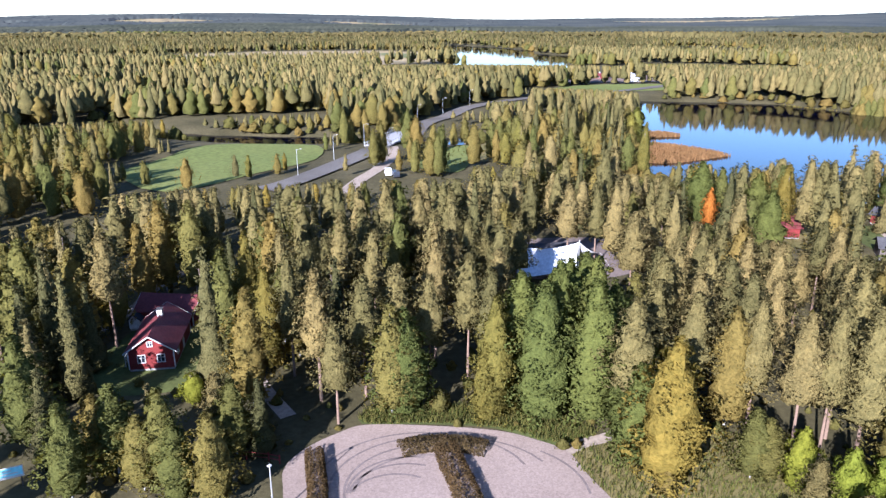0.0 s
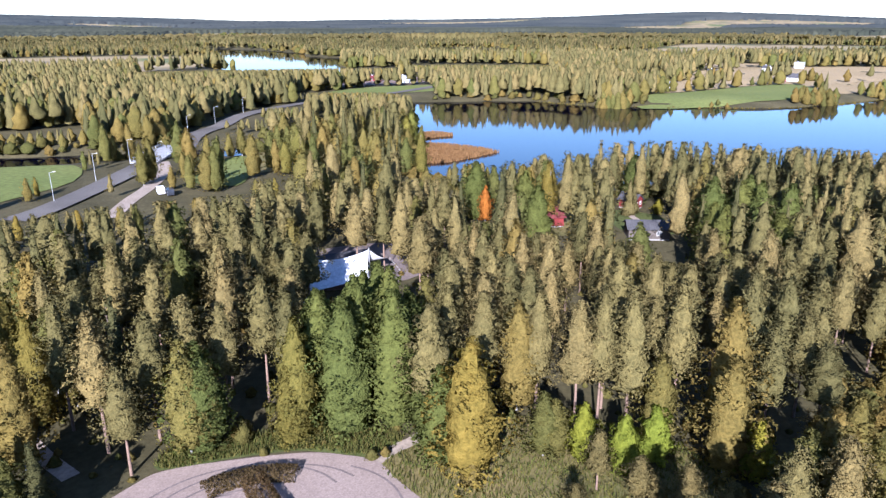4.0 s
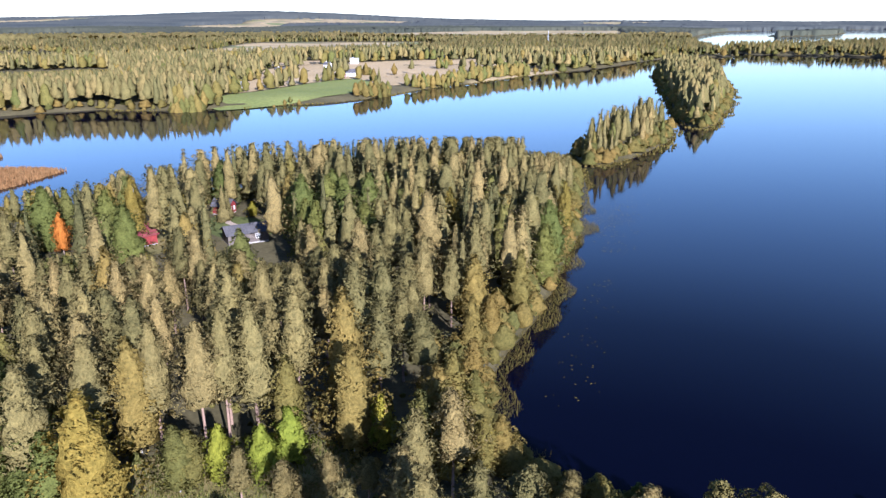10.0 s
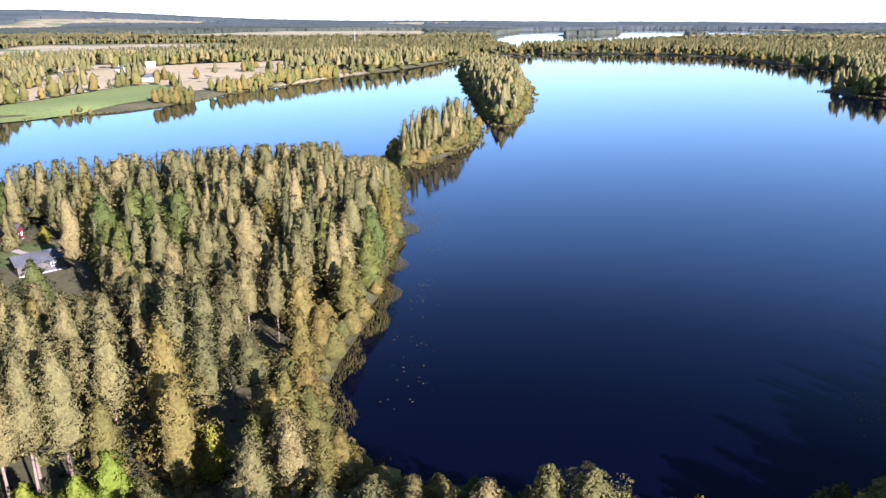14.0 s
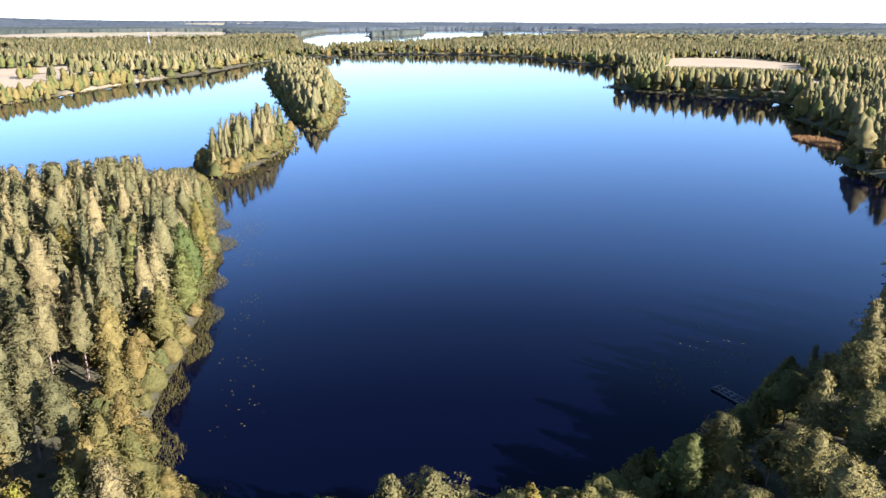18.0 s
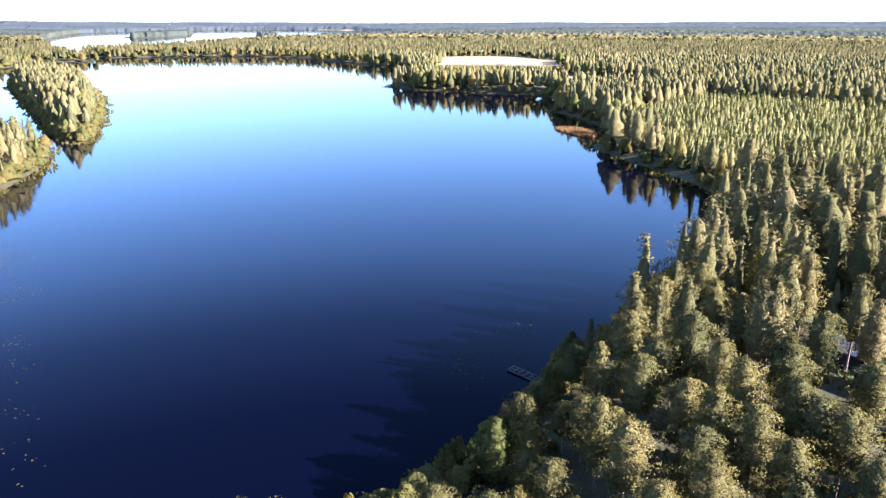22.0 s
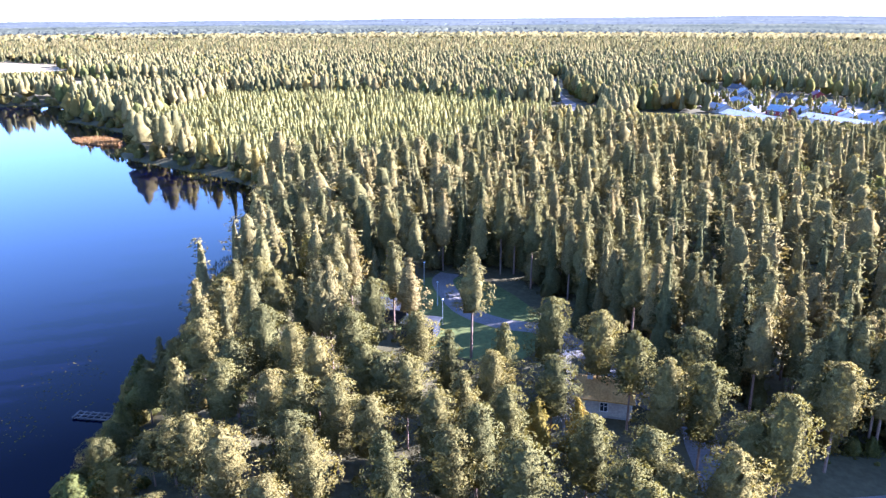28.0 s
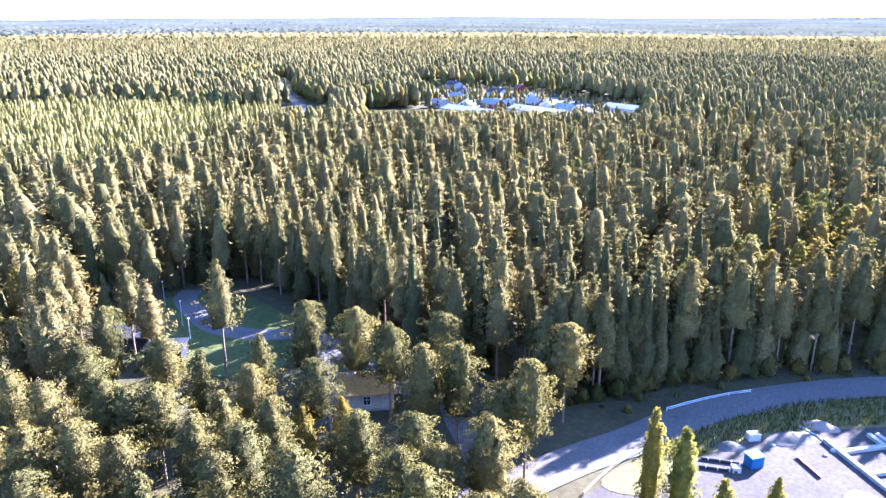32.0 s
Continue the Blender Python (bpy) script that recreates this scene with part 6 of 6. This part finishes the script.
def mound(x, y, rx, ry, h, yaw, mat, label, seed):
    n, m = 18, 7
    g = np.random.RandomState(seed)
    z = level(x, y)
    v, f = [], []
    for j in range(m + 1):
        s = j / m
        for i in range(n):
            a = 6.2832 * i / n
            w = 1 + 0.12 * math.sin(2 * a + seed) + g.uniform(-0.05, 0.05)
            v.append((rx * s * w * math.cos(a), ry * s * w * math.sin(a), h * (math.cos(s * math.pi) + 1) / 2 * g.uniform(0.9, 1.05) + 0.03 - (0.15 if j == m else 0)))
    for j in range(m):
        for i in range(n):
            f.append((j * n + i, (j + 1) * n + i, (j + 1) * n + (i + 1) % n, j * n + (i + 1) % n))
    ob = new("gravel_mound", mesh_py("gravel_mound", v, f, mat))
    ob.data.polygons.foreach_set("use_smooth", [True] * len(f))
    ob.matrix_world = Matrix.Translation((x, y, z)) @ Matrix.Rotation(radians(yaw), 4, "Z")
    return tagged(ob, label, "heap", "heaps on the site")


mound(-0.5, -83.2, 2.2, 1.5, 0.7, 20, M_ASPHALT, "low heap of dark gravel", 1)
mound(-7.5, -88.2, 3.5, 2.2, 0.9, 40, M_ASPHALT, "broad grey gravel heap", 2)
mound(-11.0, -93.0, 2.6, 1.6, 0.8, 10, M_GRAVEL, "heap of pale gravel", 3)
mound(-14.5, -78.5, 2.4, 1.8, 0.5, 70, M_GRAVEL, "low heap of pale sand", 4)
for k, (x, y, s) in enumerate(((-12.2, -87.5, 0.45), (-5.4, -85.7, 0.3), (18.6, -64.0, 0.5), (19.6, -63.2, 0.4), (-11.2, -86.0, 0.3))):
    g = np.random.RandomState(300 + k)
    bmr = bmesh.new()
    bmesh.ops.create_icosphere(bmr, subdivisions=2, radius=s)
    for v in bmr.verts:
        v.co *= g.uniform(0.8, 1.1)
        v.co.z *= 0.7
    me = bpy.data.meshes.new("boulder")
    bmr.to_mesh(me)
    bmr.free()
    me.materials.append(M_CONCRETE)
    ob = new("boulder", me)
    ob.location = (x, y, level(x, y) + 0.3 * s)
    tagged(ob, "pale grey boulder on the gravel", "boulder", "boulders on the site")

# a far radio mast
mast = thing("radio_mast", 1110, 677, 20, "slim grey lattice radio mast above far woods", "mast")
for sx, sy in ((1, 1), (1, -1), (-1, 1), (-1, -1)):
    part("leg", rod((sx * 1.1, sy * 1.1, -1), (sx * 0.35, sy * 0.35, 24), 0.16, 5, 0.1), M_STEEL, mast)
for k in range(12):
    w = 1.1 - 0.75 * k / 12
    for sx, sy, ex, ey in ((1, 1, -1, 1), (-1, 1, -1, -1), (-1, -1, 1, -1), (1, -1, 1, 1)):
        part("brace", rod((sx * w, sy * w, k * 2.0), (ex * w, ey * w, k * 2.0 + 1.8), 0.07, 4), M_STEEL, mast)
part("antenna", rod((0, 0, 24), (0, 0, 27.5), 0.1, 6), M_WHITE, mast, "white antenna rod")

# pier
pier = thing("jetty", 95.8, -25.8, 38, "narrow dark wooden jetty frame on the water", "jetty")
pier.location.z = 0.0
for yy in (-0.75, 0.0, 0.75):
    part("beam", box(-3.2, 3.2, yy - 0.08, yy + 0.08, 0.12, 0.3), M_WOOD, pier)
for k in range(7):
    part("crossbar", box(-3.1 + k * 1.0, -2.9 + k * 1.0, -0.9, 0.9, 0.3, 0.36), M_WOOD, pier)
for xx in (-2.8, 2.8):
    for yy in (-0.8, 0.8):
        part("pile", rod((xx, yy, -1.5), (xx, yy, 0.45), 0.08, 7), M_WOOD, pier)

# bridge and the van
br = thing("road_bridge", -19.5, 268.0, -14.5, "low concrete road bridge with steel railings over the river", "bridge")
bz = br.location.z = 3.0
part("deck", box(-4.4, 4.4, -17, 17, -0.35, 0.38), M_CONCRETE, br)
for xx in (-4.3, 4.3):
    for k in range(13):
        part("rail_post", box(xx - 0.05, xx + 0.05, -17 + k * 2.83, -16.9 + k * 2.83, 0.38, 1.4), M_STEEL, br)
    for zz in (0.85, 1.35):
        part("rail", box(xx - 0.04, xx + 0.04, -17, 17, zz, zz + 0.08), M_STEEL, br)
for yy in (-8, 8):
    part("pier", box(-3.8, 3.8, yy - 0.4, yy + 0.4, -6, -0.35), M_CONCRETE, br)


def car(x, y, yaw, paint, label, tall=1.9):
    e = thing("van", x, y, yaw, label, "car")
    prof = [(-2.3, 0.4), (2.3, 0.4), (2.35, 0.85), (1.6, 1.05), (0.9, tall), (-2.1, tall), (-2.35, 1.0)]
    v = [(px_, s, pz_) for s in (-0.88, 0.88) for px_, pz_ in prof]
    n = len(prof)
    part("body", (v, [tuple(range(n)), tuple(range(2 * n - 1, n - 1, -1))] + [(k, k + n, (k + 1) % n + n, (k + 1) % n) for k in range(n)]), paint, e)
    for s in (-0.885, 0.885):
        part("side_window", box(-1.9, 0.7, s - 0.01, s + 0.01, 1.15, tall - 0.2), M_GLASS, e)
    part("windscreen", ([(1.56, -0.75, 1.12), (1.56, 0.75, 1.12), (0.98, 0.75, tall - 0.1), (0.98, -0.75, tall - 0.1), (1.6, -0.75, 1.14), (1.6, 0.75, 1.14), (1.02, 0.75, tall - 0.08), (1.02, -0.75, tall - 0.08)], [(3, 2, 1, 0), (4, 5, 6, 7), (0, 1, 5, 4), (1, 2, 6, 5), (2, 3, 7, 6), (3, 0, 4, 7)]), M_GLASS, e)
    for xx in (-1.45, 1.45):
        for s in (-0.8, 0.8):
            w = part("wheel", rod((xx, s - 0.1, 0.34), (xx, s + 0.1, 0.34), 0.34, 14), M_TYRE, e)
            part("rim", rod((xx, s - 0.11, 0.34), (xx, s + 0.11, 0.34), 0.2, 10), M_STEEL, w)
    for s in (-0.6, 0.6):
        part("headlight", box(2.33, 2.38, s - 0.15, s + 0.15, 0.7, 0.85), M_WHITE, e)
    return e


car(-15.8, 201.5, 100, M_CARWHITE, "white van parked on the gravel side road", 2.0)
car(-13.4, 199.5, 100, M_CARBODY, "dark van parked beside bushes", 1.9)

# farms and villages
FARMS = [
    (421, 446, 47, 26, 9, 4.0, 3.0, "w", "g"), (299, 431, 80, 9, 7, 3.0, 2.0, "w", "l"), (886, 500, 60, 40, 16, 5.0, 4.0, "w", "l"), (756, 484, 60, 26, 10, 3.5, 2.5, "r", "r"), (479, 540, 20, 10, 8, 4.0, 2.4, "w", "g"),
    (804, 488, 75, 24, 9, 3.5, 2.5, "p", "l"), (141, 536, 60, 20, 10, 3.4, 3.2, "w", "l"), (121, 554, 80, 16, 8, 3.0, 2.0, "r", "r"), (540, 566, 40, 14, 9, 4.5, 2.6, "w", "l"),
]
FARMS += [
    (634, 826, 30, 14, 9, 4.5, 3.0, "w", "d"), (403, 437, 10, 6, 5, 3.0, 1.6, "r", "r"), (408, 522, 60, 16, 9, 3.5, 2.4, "w", "g"), (392, 552, 70, 20, 9, 3.5, 2.4, "p", "g"), (-200, 500, 80, 18, 9, 4.0, 3.0, "r", "r"),
    (-199, 556, 80, 18, 9, 4.0, 3.0, "r", "l"), (-132, 348, 70, 6, 5, 2.5, 1.6, "r", "r"), (-125, 350, 70, 5, 4, 2.5, 1.6, "r", "r"), (-99, 360, 60, 8, 6, 2.8, 2.0, "r", "d"), (-90, 365, 20, 7, 6, 2.8, 2.0, "r", "d"),
]
FARMS += [
    (-188, 371, 80, 13, 6, 2.8, 1.6, "p", "g"), (-50, 331, 60, 6, 5, 2.8, 1.8, "w", "g"), (-82, 405, 30, 9, 6, 2.8, 1.8, "p", "g"), (1040, -97, 20, 26, 10, 4.0, 3.0, "w", "l"), (1068, -200, 20, 12, 9, 4.0, 3.0, "w", "l"),
]
VILLAGE = [
    (245, -472, 30, 12, 8, 3.0, 2.4, "w", "l"), (178, -384, 60, 12, 8, 3.0, 2.0, "p", "l"), (160, -381, 20, 11, 8, 3.0, 2.4, "w", "b"), (150, -397, 70, 12, 8, 3.0, 2.4, "r", "b"), (140, -402, 40, 11, 8, 3.0, 2.2, "p", "l"),
    (128, -408, 60, 12, 8, 3.0, 2.4, "r", "l"), (117, -398, 20, 11, 8, 3.0, 2.2, "w", "l"), (192, -452, 30, 12, 8, 3.0, 2.4, "p", "g"), (171, -462, 70, 11, 8, 3.0, 2.4, "w", "g"), (163, -488, 30, 12, 8, 3.4, 2.6, "r", "r"),
]
VILLAGE += [
    (104, -390, 60, 12, 8, 3.0, 2.4, "w", "l"), (206, -478, 40, 11, 8, 3.0, 2.4, "p", "l"), (136, -430, 30, 12, 8, 3.0, 2.4, "p", "b"), (222, -505, 60, 12, 8, 3.2, 2.4, "p", "g"), (184, -424, 60, 12, 8, 3.0, 2.2, "w", "l"),
    (148, -357, 64, 34, 11, 3.4, 1.8, "w", "l"), (113, -370, 64, 36, 11, 3.4, 1.8, "w", "l"), (98, -358, 64, 40, 12, 3.4, 1.8, "p", "l"), (74, -402, 64, 22, 10, 3.4, 1.8, "w", "l"),
]
WALLS = {"w": (M_WHITE, "white"), "r": (M_RED, "red"), "p": (M_PALE, "pale")}
ROOFS = {"l": (M_LIGHTROOF, "light sheet"), "g": (M_GREYROOF, "grey"), "r": (M_REDROOF, "red sheet"), "d": (M_DARKROOF, "dark"), "b": (M_BLUEROOF, "bluish")}
FARMS = [(q[0], q[1], q[2], q[3] * 0.6, q[4] * 0.7, q[5] * 0.85, q[6] * 0.85, *q[7:]) for q in FARMS]
for rows_, grp in ((FARMS, "farm buildings"), (VILLAGE, "village houses")):
    for x, y, yaw, ln, wd, wl, rs, wc, rc in rows_:
        n = max(2, int(ln / 4))
        wins = [(s, (k + 0.5) * ln / n - ln / 2, wl * 0.55, 1.2, 1.2) for k in range(n) for s in ("x", "-x")] if ln < 30 else [("-x", (k + 0.5) * ln / n - ln / 2, wl * 0.55, 1.4, 1.2) for k in range(n)]
        house("farm_building" if rows_ is FARMS else "house", WALLS[wc][1] + " house with a " + ROOFS[rc][1] + " roof among trees", "house", x, y, yaw, ln, wd, wl, rs, WALLS[wc][0], ROOFS[rc][0], wins + [("-y", 0, wl * 0.55, 1.0, 1.1)],
              0.2 * ln if ln < 16 else None, None, None, 0.5, grp)
patch("village_yard", [(250, -490), (184, -388), (128, -356), (84, -378), (78, -408), (154, -492)], M_ASPHALT, "pale streets and yards of the village", "yard", 0.08)
wh = thing("warehouse", 30.5, -232, 50, "long low warehouse with a pale green roof", "warehouse")
part("wall", box(-9, 9, -5, 5, 0, 4.0), M_PALE, wh)
part("roof", ([(-9.4, -5.4, 4.0), (9.4, -5.4, 4.0), (9.4, 5.4, 4.0), (-9.4, 5.4, 4.0), (-9.4, 0, 5.2), (9.4, 0, 5.2)], [(0, 1, 5, 4), (2, 3, 4, 5), (1, 2, 5), (3, 0, 4), (3, 2, 1, 0)]), M_BLUEROOF, wh)
for k in range(5):
    part("gate", box(-8 + k * 3.5, -5.4 + k * 3.5, 5.002, 5.06, 0.1, 3.2), M_WHITE, wh)
patch("gravel_pit", [(-10, -270), (-14, -236), (-30, -225), (-60, -240), (-60, -280), (-30, -290)], M_GRAVEL, "pale gravel yard between woods", "yard", 0.1)
ribbon("road", [(205, -300), (230, -330), (262, -362), (307, -408), (380, -500)], 7.0, M_ASPHALT, "grey highway through the woods", "road", 0.15)


# ---- reeds, lily pads and grass ----
def blades(name, x, y, tall, mat, label, seed, z=None, lean=0.25, wide=0.09):
    """Upright grass or reed blades joined into one piece of stuff."""
    g = np.random.RandomState(seed)
    n = len(x)
    if not n:
        return
    z = np.zeros(n) if z is None else z
    a, h = g.uniform(0, 6.28, n), tall * g.uniform(0.6, 1.2, n)
    w = wide * g.uniform(0.7, 1.4, n)
    dx, dy = np.cos(a) * w, np.sin(a) * w
    tip = g.normal(size=(n, 2)) * lean * tall
    v = np.stack([np.column_stack([x - dx, y - dy, z - 0.1]), np.column_stack([x + dx, y + dy, z - 0.1]), np.column_stack([x + tip[:, 0], y + tip[:, 1], z + h])], 1).reshape(-1, 3)
    ob = new(name, mesh_from(name, v, np.arange(3 * n).reshape(-1, 3), mat, False, np.repeat(g.uniform(0, 1, n), 3)))
    return tagged(ob, label, "reeds" if "reed" in name else "grass", kind="stuff")


def fill(ring, n, seed):
    g = np.random.RandomState(seed)
    p = smooth(ring, 3)
    lo, hi = p.min(0), p.max(0)
    x, y = g.uniform(lo[0], hi[0], n), g.uniform(lo[1], hi[1], n)
    m = inside(x, y, p)
    return x[m], y[m]


for k, (ring, n) in enumerate((([(66, 240), (76, 235), (98, 247), (101, 250), (90, 268), (78, 275), (72, 256)], 9000), ([(80, 287), (90, 291), (98, 293), (93, 302), (82, 300)], 3000), ([(348, -103), (331, -105), (318, -112), (331, -118), (348, -114)], 4000))):
    x, y = fill(ring, n, 400 + k)
    blades("reed_bed", x, y, 1.3, M_REED, "bed of dry rust-brown reeds in shallow water", 410 + k, None, 0.2, 0.3)
gx2, gy2 = np.random.RandomState(420).uniform(56, 240, 300000), np.random.RandomState(421).uniform(36, 135, 300000)
sd = shore(gx2, gy2)
m = (sd < 0.4) & (sd > -3.2 - 1.6 * waves(gx2, gy2, 18, 9)) & (gy2 < 0.42 * gx2 + 45)
blades("shore_reeds", gx2[m], gy2[m], 0.75, M_REED_GREEN, "yellow-green and brown reeds along the wooded shore", 422, None, 0.25, 0.03)
gx2, gy2 = np.random.RandomState(430).uniform(190, 620, 120000), np.random.RandomState(431).uniform(-150, 440, 120000)
sd = shore(gx2, gy2)
m = (sd < 1.0) & (sd > -4.0 + 2.0 * waves(gx2, gy2, 40, 9))
blades("far_shore_reeds", gx2[m], gy2[m], 0.9, M_REED_GREEN, "low green-brown reeds along the far shore", 432, None, 0.22, 0.45)
x, y = fill([(128, -66), (140, -80), (150, -82), (146, -70), (135, -62)], 1500, 433)
m = shore(x, y) < -0.3
blades("sparse_reeds", x[m], y[m], 0.9, M_REED_GREEN, "sparse dark reeds standing in the water", 434, None, 0.3, 0.07)

# lily pads: small flat leaves that float in patches
pads_v, pads_f = [], []
gp = np.random.RandomState(440)
for cx, cy, r, n in ((142, 66, 3, 40), (166, 80, 6, 160), (160, 77, 5, 120), (118, 58, 2.5, 18), (108, 54, 3, 15), (92, 47, 4, 15), (84, 44, 4, 12), (101, -17, 3, 60), (107, -24, 4, 70), (112, -30, 3, 40), (150, 75, 6, 120), (176, 84, 6, 90), (78, 41, 4, 8)):
    for _ in range(n):
        px_, py_, s = cx + gp.normal() * r, cy + gp.normal() * r * 0.6, gp.uniform(0.07, 0.17)
        if shore(np.array([px_]), np.array([py_]))[0] > -0.5:
            continue
        q = len(pads_v)
        a0 = gp.uniform(0, 6)
        pads_v += [(px_ + s * math.cos(a0 + k * 1.0), py_ + s * math.sin(a0 + k * 1.0), 0.015) for k in range(6)]
        pads_f.append(tuple(range(q, q + 6)))
tagged(new("lily_pads", mesh_py("lily_pads", pads_v, pads_f, M_REED_GREEN)), "scattered floating lily pads", "water plants", kind="stuff")

# rough grass round the yard and on the bank
x, y = fill([(-9, 69.6), (-1, 69.5), (6, 68.6), (12, 65.6), (17, 68), (10, 72), (0, 73.5), (-8, 73)], 9000, 450)
blades("tall_grass", x, y, 0.8, M_WEED, "tall green and yellow grass at the edge of the yard", 451, height(x, y), 0.3, 0.07)
x, y = fill([(16, 56), (13.4, 63.2), (19, 66), (30, 68), (42, 62), (47, 50), (36, 44), (24, 44)], 16000, 452)
blades("meadow_tufts", x, y, 0.55, M_WEED, "dry tufts of meadow grass", 453, height(x, y), 0.35, 0.08)
x, y = fill([(9, -76), (6, -81.5), (0.5, -89), (-7, -97), (-16, -103), (-28, -108), (-28, -102), (-18, -96.5), (-8, -90.5), (-1, -84), (3, -79)], 14000, 454)
blades("bank_grass", x, y, 0.9, M_WEED, "tall rough grass on the bank below the road", 455, height(x, y), 0.3, 0.09)

# a dead grey pine beside the lodge
dp = thing("dead_tree", 43.5, -62.5, 0, "leafless grey dead pine with many fine branches", "tree")
gd = np.random.RandomState(500)
part("trunk", rod((0, 0, -0.2), (0.3, 0.1, 13), 0.16, 7, 0.03), M_DEAD, dp)
tw = []
for k in range(150):
    u = gd.uniform(0.3, 0.99)
    a, ln = gd.uniform(0, 6.28), 2.4 * (1.12 - u) * gd.uniform(0.5, 1.1) + 0.3
    b0 = Vector((0.3 * u, 0.1 * u, 13 * u))
    b1 = b0 + Vector((math.cos(a) * ln, math.sin(a) * ln, ln * gd.uniform(-0.1, 0.5)))
    tw.append(rod(b0, b1, 0.035, 4, 0.012))
    for _ in range(3):
        c0 = b0.lerp(b1, gd.uniform(0.3, 0.9))
        tw.append(rod(c0, c0 + Vector(gd.normal(size=3)) * 0.45, 0.014, 3, 0.006))
part("crown", join(*tw), M_DEAD, dp)
